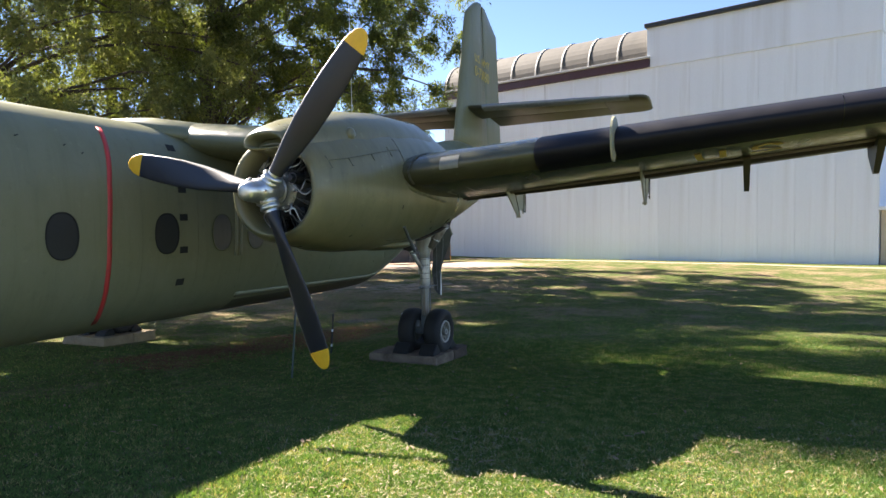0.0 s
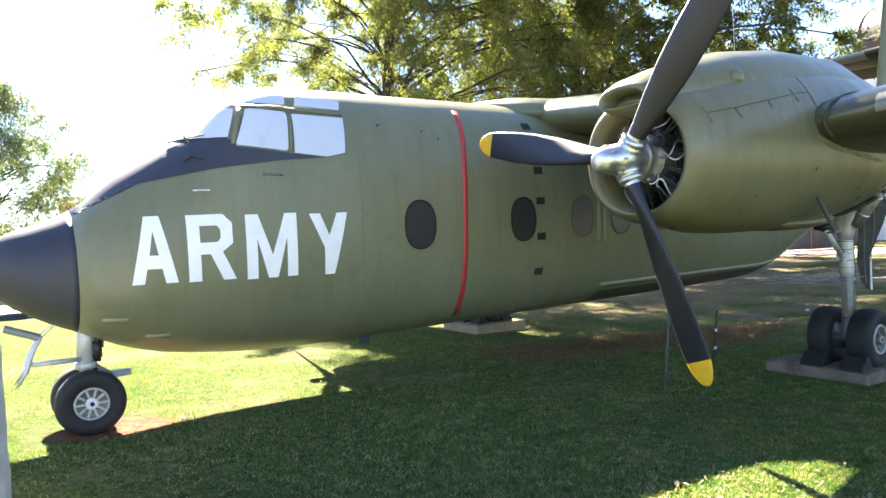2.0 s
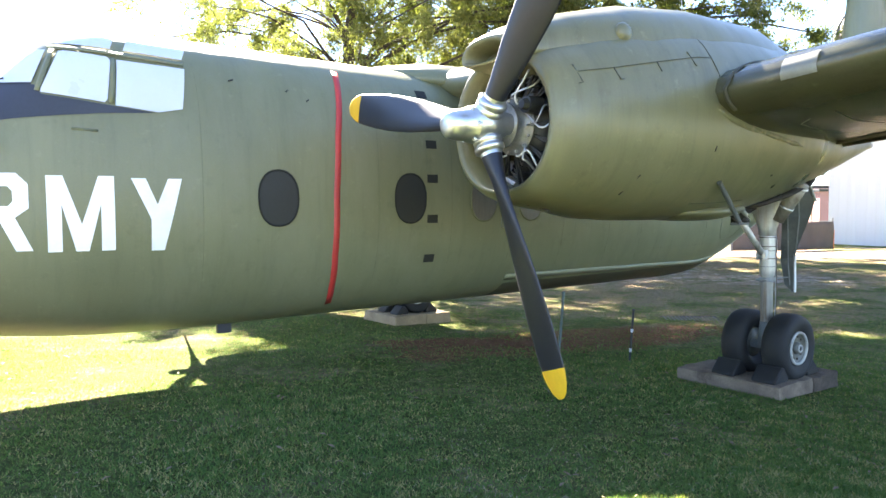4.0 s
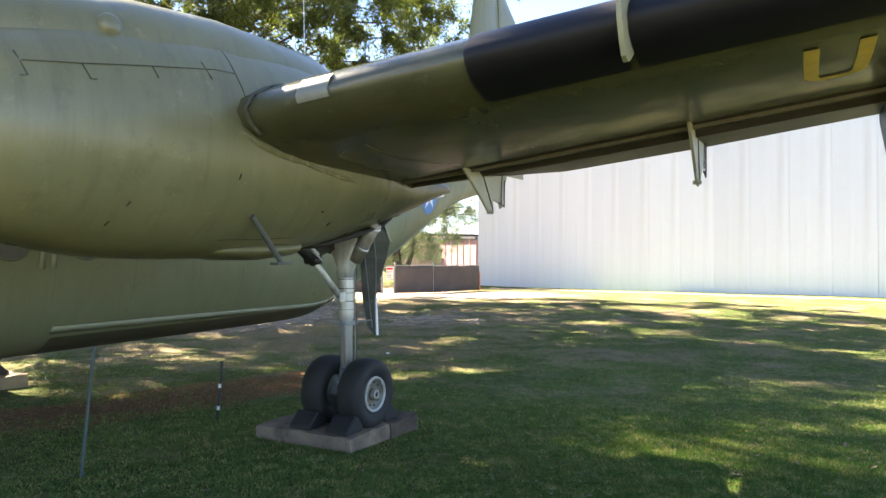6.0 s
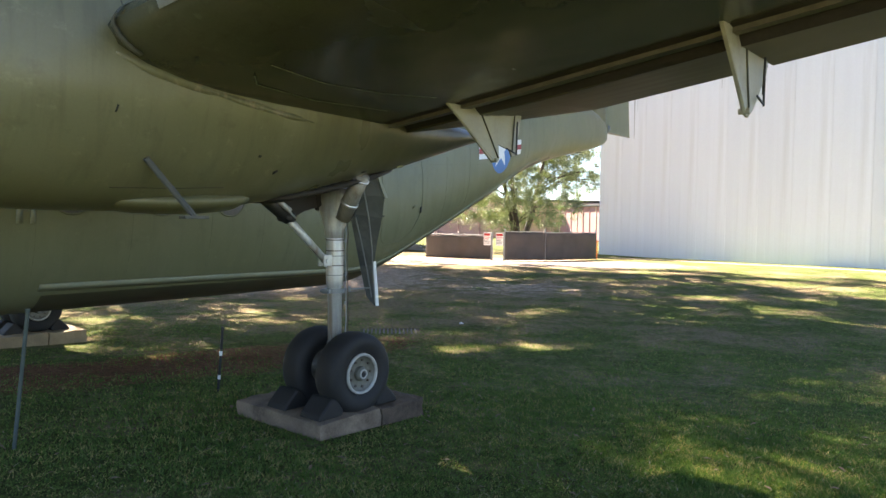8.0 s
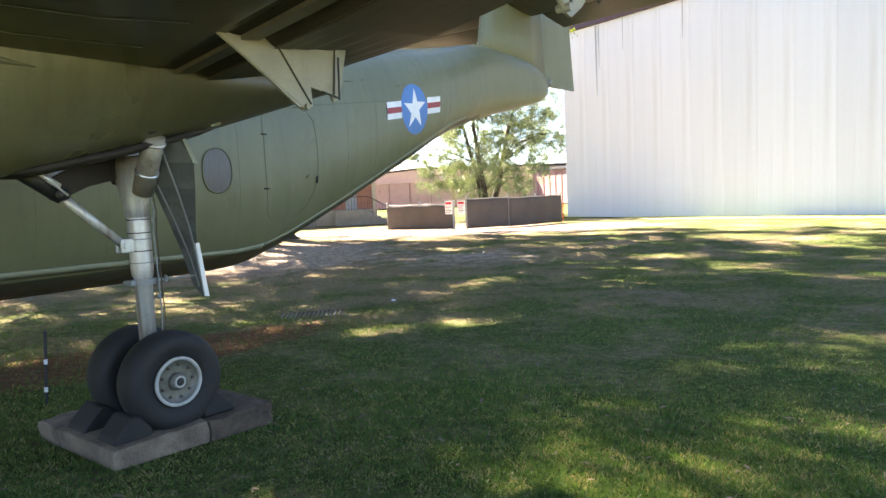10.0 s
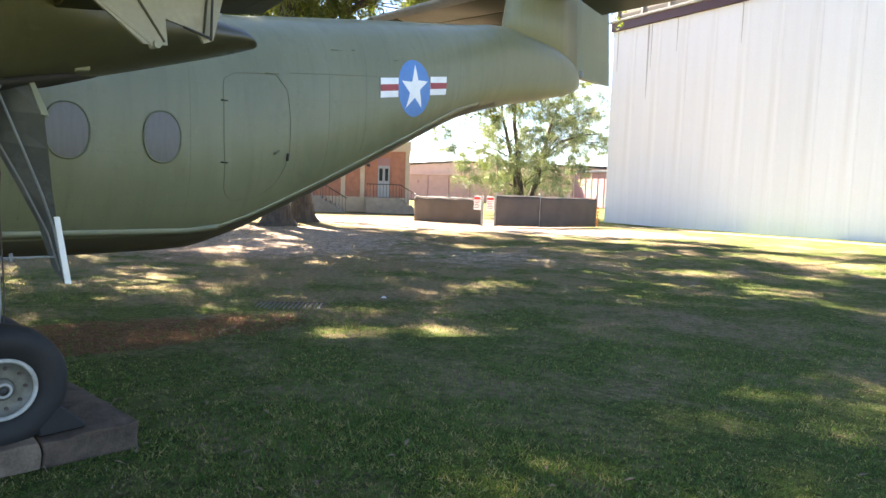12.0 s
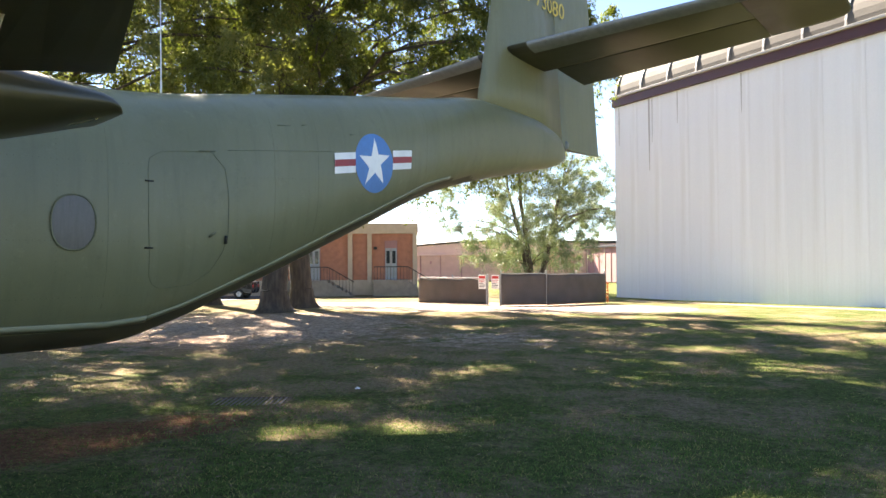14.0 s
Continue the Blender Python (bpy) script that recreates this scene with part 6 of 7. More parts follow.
def notice(x, y, turn):
    z = ground_z(x, y)
    ob = thing("notice_sign", "white and red notice sign tied to the fence", "sign", (x, y, z + 0.78), turn, group="fence signs")
    bm = bmesh.new()
    box(bm, -0.2, 0.2, -0.02, 0, 0, 0.66, 0.004)
    part("plate", bm, SIGNWHITE, ob)
    bm = bmesh.new()
    rod(bm, (0.22, 0.03, -1.1), (0.22, 0.03, 0.7), 0.03, seg=8)
    rod(bm, (-0.24, 0.03, 0.66), (0.24, 0.03, 0.66), 0.02, seg=8)
    part("post", bm, POST, ob, "galvanised sign post")
    bm = bmesh.new()
    box(bm, -0.18, 0.18, -0.025, -0.021, 0.5, 0.63)
    part("red_band", bm, SIGNRED, ob, "red heading band")
    for i in range(5):
        bm = bmesh.new()
        box(bm, -0.17, 0.17 - 0.05 * (i % 3), -0.025, -0.021, 0.41 - 0.08 * i, 0.44 - 0.08 * i)
        part("text_bar", bm, SIGNRED if i < 2 else BLACKMETAL, ob)
    return ob


notice(-4.8, 39.98, -15)
notice(-4.1, 39.8, -12)
ob = thing("orange_barrier", "orange mesh safety barrier beyond the fence", "barrier", (0.6, 44.5, ground_z(0.6, 44.5)), 0)
for i in range(4):
    bm = bmesh.new()
    box(bm, -0.42 + i * 0.17, -0.38 + i * 0.17, 0, 0.03, 0, 1.1)
    part("upright", bm, ORANGE, ob)
for i in range(6):
    bm = bmesh.new()
    box(bm, -0.43, 0.16, -0.004, 0.034, 0.08 + 0.18 * i, 0.16 + 0.18 * i)
    part("slat", bm, ORANGE, ob)


# ---------------------------------------------------------------- brick building with steps
def brick_building():
    ob = thing("brick_building", "red brick building with cream pilasters and grey door", "building", (-13.7, 54.2, -1.1), 202)
    # local x runs to the left along the front, y away from the viewer is negative
    bm = bmesh.new()
    box(bm, 0, 26, -14, 0, 0, 4.45)
    part("wall", bm, BRICK, ob, "red brick wall")
    bm = bmesh.new()
    box(bm, -0.12, 26.1, -14.1, 0.12, 4.45, 5.2, 0.02)
    part("parapet", bm, CREAM, ob, "cream concrete parapet")
    bm = bmesh.new()
    box(bm, -0.05, 26, -0.02, 0.08, 0, 1.1, 0.01)
    part("plinth", bm, CREAM, ob, "cream base course")
    for x in (0.12, 3.4, 4.8, 9.4, 10.8, 15.4, 21.0):
        bm = bmesh.new()
        box(bm, x - 0.16, x + 0.16, 0, 0.16, 0, 4.46, 0.01)
        part("pilaster", bm, CREAM, ob, "cream pilaster")
    for x in (1.85, 7.4):
        bm = bmesh.new()
        box(bm, x - 0.46, x + 0.46, -0.02, 0.07, 1.05, 3.95, 0.01)
        dr = part("door_frame", bm, PINKDARK, ob, "brown door frame")
        for s in (-1, 1):
            bm = bmesh.new()
            box(bm, x + s * 0.21 - 0.2, x + s * 0.21 + 0.2, 0.05, 0.1, 1.1, 3.4, 0.01)
            part("door", bm, GREYDOOR, dr, "grey metal door leaf")
            bm = bmesh.new()
            box(bm, x + s * 0.21 - 0.12, x + s * 0.21 + 0.12, 0.1, 0.108, 2.3, 3.2, 0.005)
            part("pane", bm, GLASS_DARK, dr)
        bm = bmesh.new()
        box(bm, x + 1.0, x + 1.25, 0.05, 0.3, 3.3, 3.5, 0.02)
        part("wall_lamp", bm, BLACKMETAL, ob, "black wall lamp")
        # landing and steps
        bm = bmesh.new()
        box(bm, x - 1.2, x + 1.2, 0.08, 1.8, 0, 1.12, 0.02)
        part("landing", bm, STEPSTONE, ob, "concrete landing")
        for i in range(6):
            bm = bmesh.new()
            box(bm, x - 1.2 - 0.3 * (i + 1), x - 1.2 - 0.3 * i, 0.2, 1.75, 0, 1.12 - 0.18 * (i + 1), 0.01)
            part("step", bm, STEPSTONE, ob)
        bm = bmesh.new()
        for y in (1.72,):
            rod(bm, (x + 1.15, y, 2.05), (x - 1.2, y, 2.05), 0.03, seg=8)
            rod(bm, (x - 1.2, y, 2.05), (x - 3.0, y, 1.0), 0.03, seg=8)
            for i in range(11):
                rod(bm, (x + 1.15 - i * 0.23, y, 1.1), (x + 1.15 - i * 0.23, y, 2.05), 0.014, seg=6)
            for i in range(8):
                rod(bm, (x - 1.3 - i * 0.23, y, 0.85 - i * 0.135), (x - 1.3 - i * 0.23, y, 2.0 - i * 0.135), 0.014, seg=6)
        part("handrail", bm, BLACKMETAL, ob, "black metal handrail")
    return ob


brick_house = brick_building()


def pink_hangar():
    ob = thing("pink_hangar", "long low pink hangar with sliding doors", "hangar", (-31.5, 94, -1.0), -6)
    bm = bmesh.new()
    pts = [(0, 0), (40, 0), (40, 4.3), (13, 5.0), (10, 5.05), (0, 4.5)]
    vs = [[bm.verts.new((x, y, z)) for x, z in pts] for y in (0, 30)]
    bm.faces.new(vs[0]), bm.faces.new(vs[1][::-1])
    for i in range(6):
        bm.faces.new((vs[0][i], vs[0][(i + 1) % 6], vs[1][(i + 1) % 6], vs[1][i]))
    part("wall", bm, PINKWALL, ob, "pale pink painted gable wall")
    bm = bmesh.new()
    for (x0, z0), (x1, z1) in zip(pts[2:-1], pts[3:]):
        rod(bm, (x0, -0.1, z0 + 0.1), (x1, -0.1, z1 + 0.1), 0.16, seg=6)
    part("roof_edge", bm, BLACKMETAL, ob, "dark roof edge")
    bm = bmesh.new()
    box(bm, 0, 40, -0.35, 0.0, 3.3, 3.55, 0.02)
    part("lintel", bm, PINKWALL, ob, "pink ledge over the sliding doors")
    bm = bmesh.new()
    box(bm, 0, 40, -0.06, 0.02, 0, 3.3)
    part("door_recess", bm, PINKDARK, ob, "dark gap behind the doors")
    for i in range(10):
        bm = bmesh.new()
        box(bm, 0.3 + i * 3.0, 3.14 + i * 3.0, -0.2 + 0.06 * (i % 2), -0.08, 0, 3.28, 0.02)
        d = part("sliding_door", bm, PINKDOOR, ob, "pink sliding hangar door")
        if i % 2:
            bm = bmesh.new()
            box(bm, 1.6 + i * 3.0, 1.85 + i * 3.0, -0.17, -0.135, 2.2, 2.6)
            part("vent", bm, PINKDARK, d)
    bm = bmesh.new()
    rod(bm, (10.5, -0.1, 4.3), (10.5, 0.05, 4.3), 0.28, seg=14)
    part("gable_vent", bm, CREAM, ob, "round gable vent")
    return ob


pink_hangar()
ob = thing("mauve_building", "long mauve metal building behind the fence", "building", (-1.5, 84, -1.0), -58)
bm = bmesh.new()
box(bm, -22, 2.5, 0, 14, 0, 3.9)
part("wall", bm, PINKDARK, ob, "mauve ribbed wall")
bm = bmesh.new()
box(bm, -22.2, 2.8, -0.25, 14, 3.9, 4.15, 0.03)
part("roof_edge", bm, BLACKMETAL, ob)
for i in range(16):
    bm = bmesh.new()
    box(bm, -21.5 + i * 1.5, -21.4 + i * 1.5, -0.06, 0.0, 0, 3.9)
    part("rib", bm, PINKDARK if i % 3 else CREAM, ob)

# low building and parked car beyond the nose
ob = thing("low_building", "low red brick building with white roof edge", "building", (-53.4, 29.3, ground_z(-53.4, 29.3)), 58)
bm = bmesh.new()
box(bm, 1.5, 4, 0, 8, 0, 5.3)
part("wall", bm, BRICK, ob, "red brick wall")
bm = bmesh.new()
box(bm, 1.2, 4.3, -0.3, 8.3, 5.3, 5.8, 0.03)
part("roof", bm, WALLWHITE, ob, "white roof edge")


def parked_car(x, y, turn, paint, label):
    ob = thing("parked_car", label, "car", (x, y, ground_z(x, y)), turn)
    prof = [(-2.2, 0.35), (-2.25, 0.75), (-2.1, 0.95), (-1.6, 1.0), (-1.2, 1.05), (-0.6, 1.55), (0.3, 1.62), (1.4, 1.58), (1.95, 1.15), (2.2, 1.05), (2.25, 0.6), (2.15, 0.35)]
    rings = []
    for y_, s in ((-0.88, 0.0), (-0.92, 0.02), (-0.8, 0.06), (0.8, 0.06), (0.92, 0.02), (0.88, 0.0)):
        rings.append([(a, y_ * (0.82 if z > 1.1 else 1.0), z + s * (z > 1.3)) for a, z in prof])
    mesh("body", *loft(rings), paint, ob, smooth=False)
    for s in (-1, 1):
        bm = bmesh.new()
        for q in ([(-0.95, 1.08), (-0.5, 1.5), (0.25, 1.54), (0.25, 1.08)], [(0.33, 1.08), (0.33, 1.54), (1.3, 1.5), (1.7, 1.12)]):
            f = [bm.verts.new((a, s * (0.93 if z < 1.1 else 0.77), z)) for a, z in q]
            g = [bm.verts.new((v.co.x, v.co.y - s * 0.1, v.co.z)) for v in f]
            bm.faces.new(f), bm.faces.new(g[::-1])
            for i in range(4):
                bm.faces.new((f[i], f[(i + 1) % 4], g[(i + 1) % 4], g[i]))
        part("side_window", bm, GLASS_DARK, ob)
        for a in (-1.4, 1.4):
            wheel(ob, a, s * 0.82, 0.32, 0.33, 0.22, s, ALU)
    for a in (-2.25, 2.22):
        for s in (-0.65, 0.65):
            bm = bmesh.new()
            box(bm, a - 0.03, a + 0.03, s - 0.16, s + 0.16, 0.72, 0.88, 0.02)
            part("headlight" if a < 0 else "tail_light", bm, CHROME if a < 0 else RED, ob)
    return ob


parked_car(-22.6, 11.0, 75, CAR_BLUE, "blue-grey estate car parked on the road")
parked_car(-23.4, 44.6, 20, CAR_DARK, "dark grey estate car parked behind the trees")
road = mesh("road", [(x, y, ground_z(x, y) + 0.03) for x, y in [v for i in range(15) for v in ((-26.5, 2 + i * 4), (-20.5, 2 + i * 4))]], [(2 * i, 2 * i + 1, 2 * i + 3, 2 * i + 2) for i in range(14)], PAVE)
tagged(road, "grey asphalt access road", "road", kind="structure")


# ---------------------------------------------------------------- trees
def leaf_cloud(centres, radii, count, size, rnd, droop=0.75, twigs=14):
    """Narrow leaves set along drooping twigs that fan out of each clump: arrays of vertices and faces."""
    m = len(centres)
    cen, rad = np.asarray(centres), np.asarray(radii)
    d = rnd.normal(size=(m, twigs, 3)) * np.array((1, 1, 0.7))
    d /= np.linalg.norm(d, axis=2)[:, :, None]
    ln = rad[:, None] * (0.55 + 0.75 * rnd.random((m, twigs)))
    c, k = rnd.integers(0, m, count), rnd.integers(0, twigs, count)
    t = rnd.random(count) ** 0.65
    tw, L = d[c, k], ln[c, k]
    pos = cen[c] + tw * (L * t)[:, None] + rnd.normal(size=(count, 3)) * (0.05 + 0.06 * rad[c])[:, None]
    pos[:, 2] -= droop * t**2 * L
    u = 0.7 * tw + rnd.normal(size=(count, 3)) * 0.6
    u[:, 2] -= 0.55
    u /= np.linalg.norm(u, axis=1)[:, None]
    w = np.cross(u, rnd.normal(size=(count, 3)))
    w /= np.linalg.norm(w, axis=1)[:, None]
    s = size * (0.6 + 0.8 * rnd.random(count))[:, None]
    v = np.stack([pos - u * s, pos + w * s * 0.3, pos + u * s, pos - w * s * 0.3], 1).reshape(-1, 3)
    f = np.arange(count * 4).reshape(-1, 4)
    return v, f


def fast_mesh(name, v, f, mat, parent=None, label=""):
    me = bpy.data.meshes.new(name)
    n, k = f.shape
    me.vertices.add(len(v)), me.loops.add(n * k), me.polygons.add(n)
    me.vertices.foreach_set("co", np.asarray(v, np.float32).ravel())
    me.loops.foreach_set("vertex_index", f.astype(np.int32).ravel())
    me.polygons.foreach_set("loop_start", np.arange(0, n * k, k, dtype=np.int32))
    me.update()
    me.materials.append(mat)
    ob = new(name, me)
    if parent:
        ob.parent = parent
    if label:
        tagged(ob, label)
    return ob


def tree(x, y, height, spread, trunk_r, seed, leaves, size, mat, low, label, clump=1.5, stems=1, reach=(0, 0), lobe=None, fill=24):
    """A tree: forked tapered trunk, limbs to the clumps of an uneven crown, and small leaves in the clumps."""
    rnd, nr = random.Random(seed), np.random.default_rng(seed)
    ob = thing("tree", label, "tree", (x, y, ground_z(x, y) - 0.05), 0, group="trees round the lawn")
    # clumps through the crown, denser towards the outside, missing where the noise is low
    cs = []
    zc, hz = (height + low) / 2, (height - low) / 2
    while len(cs) < int(40 + spread * fill):
        d = Vector((rnd.gauss(0, 1), rnd.gauss(0, 1), rnd.gauss(0, 1))).normalized()
        r = rnd.uniform(0.05, 1.0) ** 0.42
        taper = 1.0 if d.z < 0.1 else 1.0 - 0.25 * d.z
        c = Vector((reach[0] + d.x * r * spread * taper, reach[1] + d.y * r * spread * taper, zc + d.z * r * hz))
        if noise.noise(c * 0.4 + Vector((seed, 0, 0))) > -0.02:
            cs.append(c)
    if lobe:
        # one heavy side limb with its own foliage
        lc, lr, ln = Vector(lobe[:3]), lobe[3], lobe[4]
        for _ in range(ln):
            d = Vector((rnd.gauss(0, 1), rnd.gauss(0, 1), rnd.gauss(0, 0.7))).normalized()
            cs.append(lc + d * lr * rnd.random() ** 0.4)
    bm = bmesh.new()
    forks = []
    for s in range(stems):
        a = 2 * math.pi * s / stems + 0.5
        lean = Vector((math.cos(a), math.sin(a), 0)) * (0.28 if stems > 1 else 0.03)
        o = Vector((math.cos(a), math.sin(a), 0)) * (trunk_r * 0.8 if stems > 1 else 0)
        d, p, r = (Vector((0, 0, 1)) + lean).normalized(), o, trunk_r
        prev = None
        for zz, k_ in ((-0.3, 2.3), (0.0, 1.75), (0.12, 1.45), (0.3, 1.24), (0.55, 1.12), (0.9, 1.05)):
            ring = []
            for j in range(20):
                q = 2 * math.pi * j / 20
                w = r * (1 + (k_ - 1) * (1 + 0.45 * math.sin(5 * q + seed) + 0.25 * math.sin(3 * q)) + 0.035 * math.sin(9 * q + 4 * zz))
                ring.append(bm.verts.new(p + d * zz + Vector((w * math.cos(q), w * math.sin(q), 0))))
            if prev:
                for j in range(20):
                    bm.faces.new((prev[j], prev[(j + 1) % 20], ring[(j + 1) % 20], ring[j]))
            prev = ring
        p = p + d * 0.9
        k = 9
        for i in range(k):
            q = p + (d + Vector((rnd.uniform(-1, 1), rnd.uniform(-1, 1), 0)) * 0.1).normalized() * (height * 0.84 / k)
            r2 = trunk_r * (1.05 - 0.95 * (i + 1) / k)
            rod(bm, p, q, r, r2, 12, False)
            if q.z > low * 0.75:
                forks.append((q.copy(), r2))
            p, r = q, r2
    for n, c in enumerate(cs):
        if n % 6 and n > 22:
            continue
        f, fr = min(forks, key=lambda w: (w[0] - c).length + 1.2 * max(0, w[0].z - c.z + 1.0) * 2)
        r = min(fr * 0.45, 0.014 + 0.008 * (c - f).length)
        p, k = f, 5
        for i in range(k):
            t = (i + 1) / k
            q = f.lerp(c, t) + Vector((rnd.uniform(-1, 1), rnd.uniform(-1, 1), rnd.uniform(-0.4, 1))) * 0.05 * (c - f).length * (1 - t)
            q.z += 0.12 * (c - f).length * math.sin(math.pi * t)
            rod(bm, p, q, r, r * 0.8, 6, False)
            p, r = q, r * 0.8
        for _ in range(3):
            e = c + Vector((rnd.gauss(0, 1), rnd.gauss(0, 1), rnd.gauss(0, 0.7))) * clump * 0.55
            rod(bm, p, e, r * 0.7, r * 0.2, 4, False)
    part("trunk", bm, BARK, ob, "furrowed brown bark", smooth=True)
    cen = np.array([[c.x, c.y, c.z] for c in cs])
    rad = np.array([clump * rnd.uniform(0.6, 1.25) for _ in cs])
    v, f = leaf_cloud(cen, rad, leaves, size, nr)
    fast_mesh("crown", v, f, mat, ob, "feathery green leaves with gaps")
    return ob


OAK = "tall willow oak with furrowed trunk and feathery crown"
tree(-11.3, 32.0, 23, 10.0, 0.5, 11, 130000, 0.088, LEAF, 4.4, OAK, 0.95, fill=17)
tree(-11.7, 34.8, 21, 11.2, 0.48, 12, 215000, 0.088, LEAF, 4.6, OAK, 0.95, reach=(3.5, 0), fill=25)
# the lobe is unseen high foliage, added to shade the lawn near the wing
tree(-18.0, 26.0, 19, 10.4, 0.46, 13, 400000, 0.073, LEAF_LIGHT, 3.2, "broad willow oak with pale sunlit leaves", 1.0, reach=(0.2, 1.7), lobe=(6.8, -3.5, 15.4, 4.9, 145), fill=33)
tree(-18.0, 36.5, 20, 9.5, 0.5, 14, 40000, 0.1, LEAF, 3.2, OAK, 1.0, fill=12)
tree(-5.9, 58.0, 13, 7.2, 0.24, 15, 180000, 0.066, LEAF_GREY, 1.3, "airy multi-stemmed tree behind the fence", 0.72, 3, lobe=(0.2, 0, 4.4, 4.8, 110), fill=52)
tree(-41.0, 20.0, 12.5, 5.6, 0.3, 16, 55000, 0.1, LEAF_GREY, 0.9, "small round tree beyond the road", 1.2)
tree(-50.0, 10.0, 13, 6.0, 0.35, 17, 40000, 0.12, LEAF_GREY, 1.2, "small round tree beyond the road", 1.4)


# ---------------------------------------------------------------- grass and litter
def ground_heights(x, y):
    ys = np.linspace(-60, 120, 1441)
    t = np.array([curve_at(v, (-60, -10, 0, 10, 19, 24, 31, 56, 120), (0.6, 0.3, -0.08, -0.58, -1.0, -1.0, -0.8, -1.15, -1.0)) for v in ys])
    return np.interp(y, ys, t) + 0.02 * np.sin(0.7 * x + 0.3) * np.sin(0.5 * y) - 0.06 * np.exp(-((x + 6.65) ** 2 + (y - 5.04) ** 2) / 2.5)


def scatter(count, seed, near, far, u0=0.0, u1=1.0):
    """Places on the lawn, thinning out away from a line along the aircraft's port side."""
    g = np.random.default_rng(seed)
    u = u0 + (u1 - u0) * g.random(count)
    r = near * np.exp(g.random(count) * math.log(far / near))
    q = np.radians(g.uniform(-105, 62, count))
    x, y = 3.8 * u + r * np.sin(q), 8.7 * u + r * np.cos(q)
    a, p = (x + 5.802) * 0.4147 + (y - 6.908) * 0.91, (x + 5.802) * 0.91 - (y - 6.908) * 0.4147
    keep = ~((np.abs(a - 5.79) < 0.62) & (np.abs(p - 3.34) < 0.6)) & ~((np.abs(a - 5.62) < 0.62) & (np.abs(p + 3.56) < 0.6))
    keep &= ~((np.abs(a + 2.0) < 0.6) & (np.abs(p) < 0.5))
    bare = np.exp(-((a - 7.0) / 4.0) ** 2) * np.exp(-((p + 0.1) / 1.15) ** 2)
    keep &= g.random(count) > bare * 0.75
    keep &= g.random(count) > np.clip(1.25 * np.exp(-((a - 5.2) / 1.7) ** 2 - ((p + 0.25 - 0.6 * (a - 5.4)) / 0.62) ** 2) - 0.2, 0, 0.97)
    keep &= g.random(count) > 0.85 * np.exp(-((x + 9) / 8.5) ** 2) * np.exp(-((y - 26) / 7.5) ** 2)
    keep &= g.random(count) > 0.25 * np.clip((y - 11) / 7, 0, 1)
    return x[keep], y[keep], g


def build_grass():
    x, y, g = scatter(1150000, 21, 1.4, 22)
    n = len(x)
    patch = 0.5 + 0.5 * np.sin(1.3 * x + 0.7 * np.sin(1.9 * y)) * np.sin(1.1 * y + 0.8 * np.sin(1.4 * x))
    h = (0.012 + 0.022 * g.random(n)) * (0.55 + 0.9 * patch)
    w = 0.0034 + 0.004 * g.random(n)
    q = g.uniform(0, 2 * math.pi, n)
    lx, ly = 0.7 * h * g.normal(size=n), 0.7 * h * g.normal(size=n)
    z = ground_heights(x, y) - 0.004
    v = np.stack([np.stack([x - w * np.cos(q), y - w * np.sin(q), z], 1), np.stack([x + w * np.cos(q), y + w * np.sin(q), z], 1), np.stack([x + lx, y + ly, z + h], 1)], 1).reshape(-1, 3)
    ob = fast_mesh("grass", v, np.arange(3 * n).reshape(-1, 3), BLADES)
    return tagged(ob, "short mown grass blades, green and straw", "grass", kind="stuff")


build_grass()


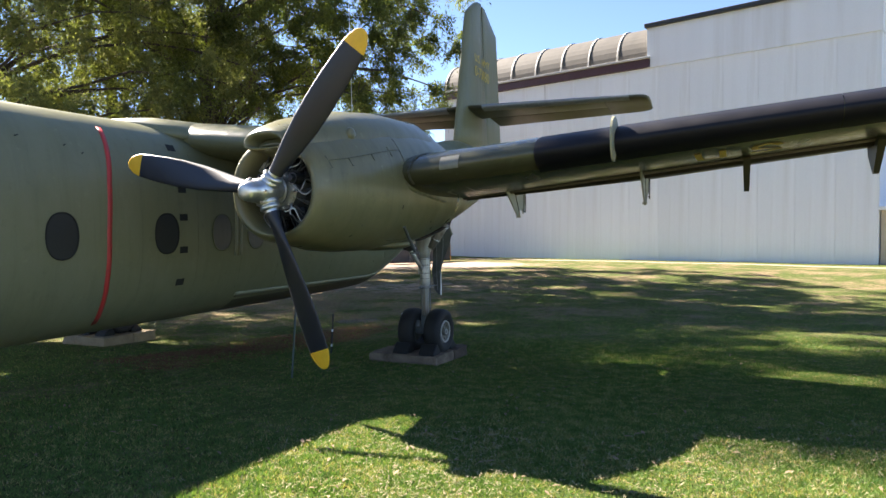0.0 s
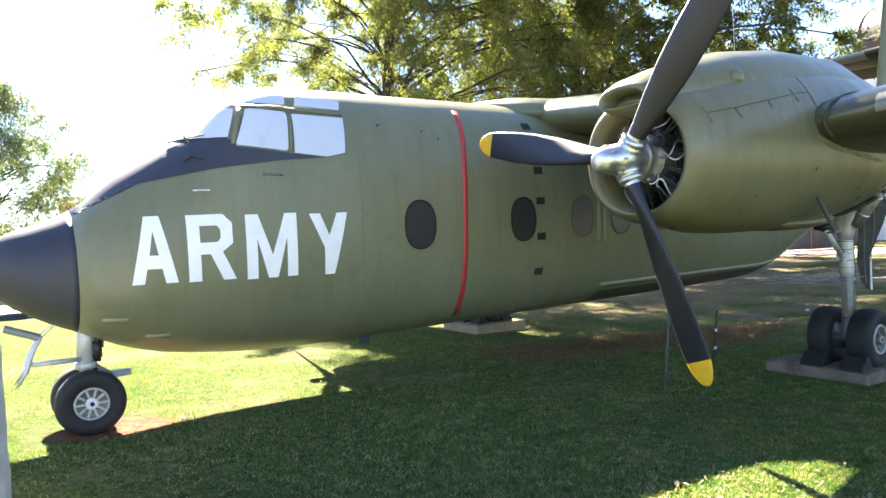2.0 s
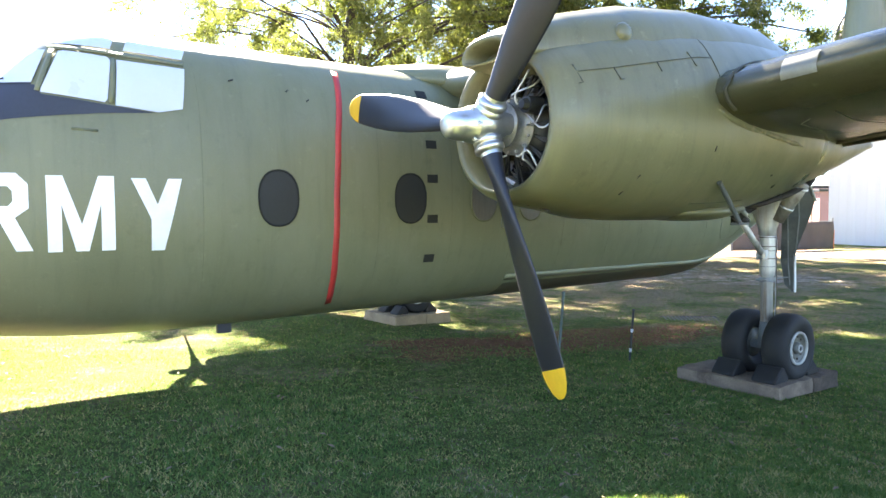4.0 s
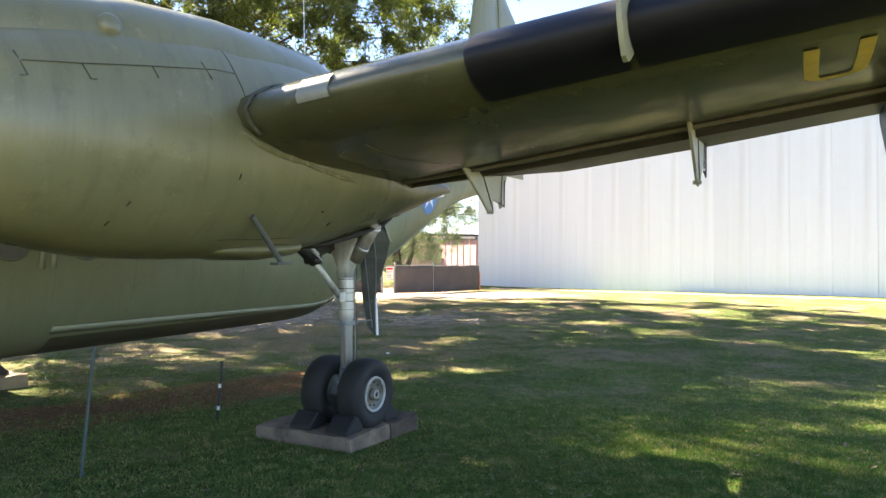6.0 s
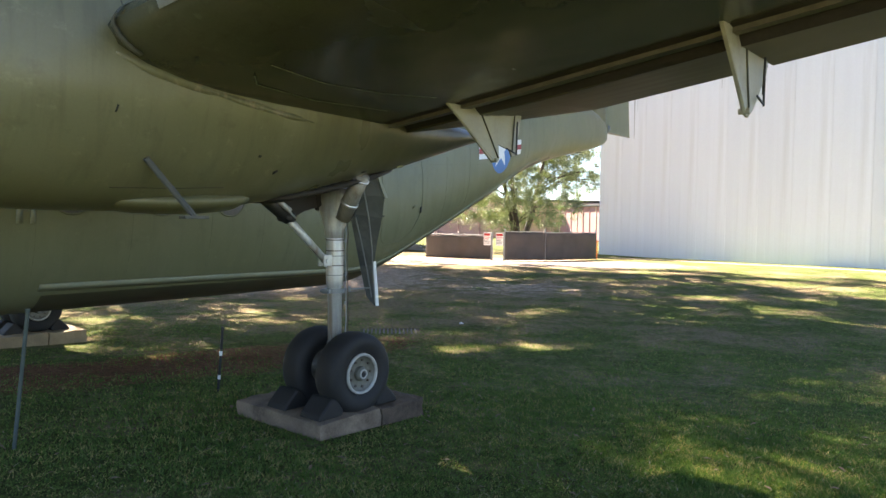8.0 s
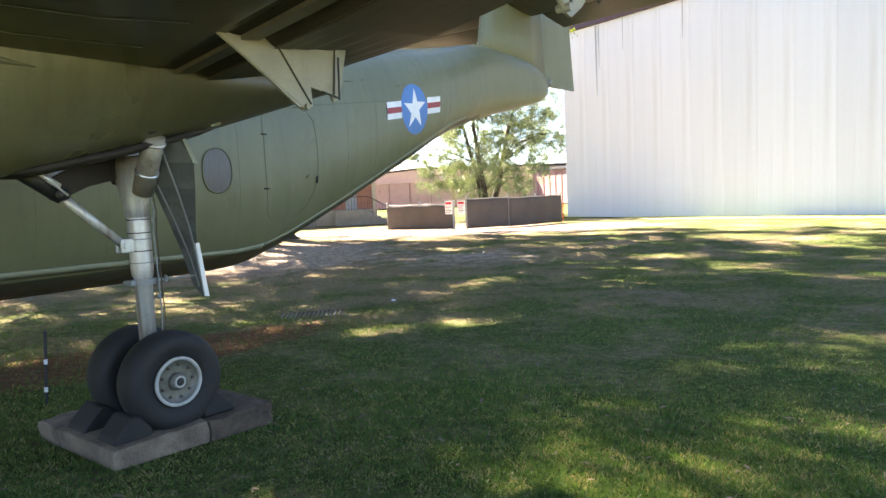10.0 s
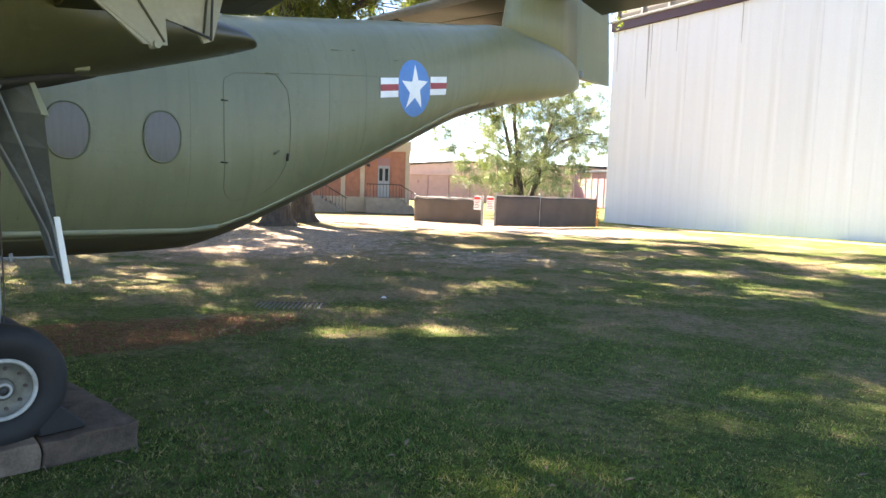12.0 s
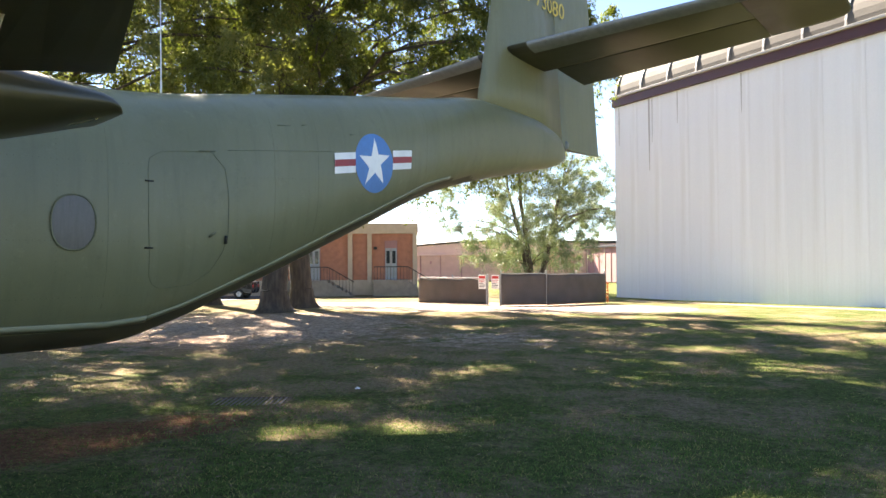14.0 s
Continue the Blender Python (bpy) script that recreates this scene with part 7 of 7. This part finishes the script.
def build_litter():
    x, y, g = scatter(900, 22, 2.0, 26)
    n = len(x)
    z = ground_heights(x, y) + 0.03
    s = 0.02 + 0.025 * g.random(n)
    q = g.uniform(0, 2 * math.pi, n)
    t = 0.5 * g.normal(size=n)
    c, d = np.cos(q), np.sin(q)
    v = np.stack([np.stack([x - s * c, y - s * d, z - s * t * 0.5], 1), np.stack([x - 0.4 * s * d, y + 0.4 * s * c, z + 0.006 + 0 * x], 1), np.stack([x + s * c, y + s * d, z + s * t * 0.5], 1), np.stack([x + 0.4 * s * d, y - 0.4 * s * c, z + 0.006 + 0 * x], 1)], 1).reshape(-1, 3)
    ob = fast_mesh("fallen_leaves", v, np.arange(4 * n).reshape(-1, 4), DEADLEAF)
    return tagged(ob, "dry brown leaves lying on the lawn", "leaves", kind="stuff")


build_litter()


def build_clippings():
    x, y, g = scatter(44000, 23, 1.8, 16)
    k = (y < 6.3) & (x > -1.5) | (g.random(len(x)) < 0.18)
    x, y = x[k], y[k]
    n = len(x)
    z = ground_heights(x, y) + 0.012 + 0.02 * g.random(n)
    s, w = 0.012 + 0.02 * g.random(n), 0.0025 + 0.002 * g.random(n)
    q, t = g.uniform(0, 2 * math.pi, n), 0.35 * g.normal(size=n)
    c, d = np.cos(q), np.sin(q)
    v = np.stack([np.stack([x - s * c - w * d, y - s * d + w * c, z - s * t], 1), np.stack([x - s * c + w * d, y - s * d - w * c, z - s * t], 1), np.stack([x + s * c, y + s * d, z + s * t], 1)], 1).reshape(-1, 3)
    ob = fast_mesh("grass_clippings", v, np.arange(3 * n).reshape(-1, 3), STRAW)
    return tagged(ob, "dry straw clippings lying in the grass", "clippings", kind="stuff")


build_clippings()


def paper_scrap(x, y, turn):
    ob = thing("paper_scrap", "small crumpled white scrap of paper in the grass", "litter", (x, y, ground_z(x, y) + 0.01), turn)
    bm = bmesh.new()
    rnd = random.Random(int(turn))
    bmesh.ops.create_icosphere(bm, subdivisions=2, radius=0.04)
    for v in bm.verts:
        v.co = Vector((v.co.x * 1.3, v.co.y, max(0, v.co.z) * 0.8)) * rnd.uniform(0.6, 1.15)
    part("crumple", bm, SIGNWHITE, ob)
    return ob


paper_scrap(-1.06, 18.8, 20)
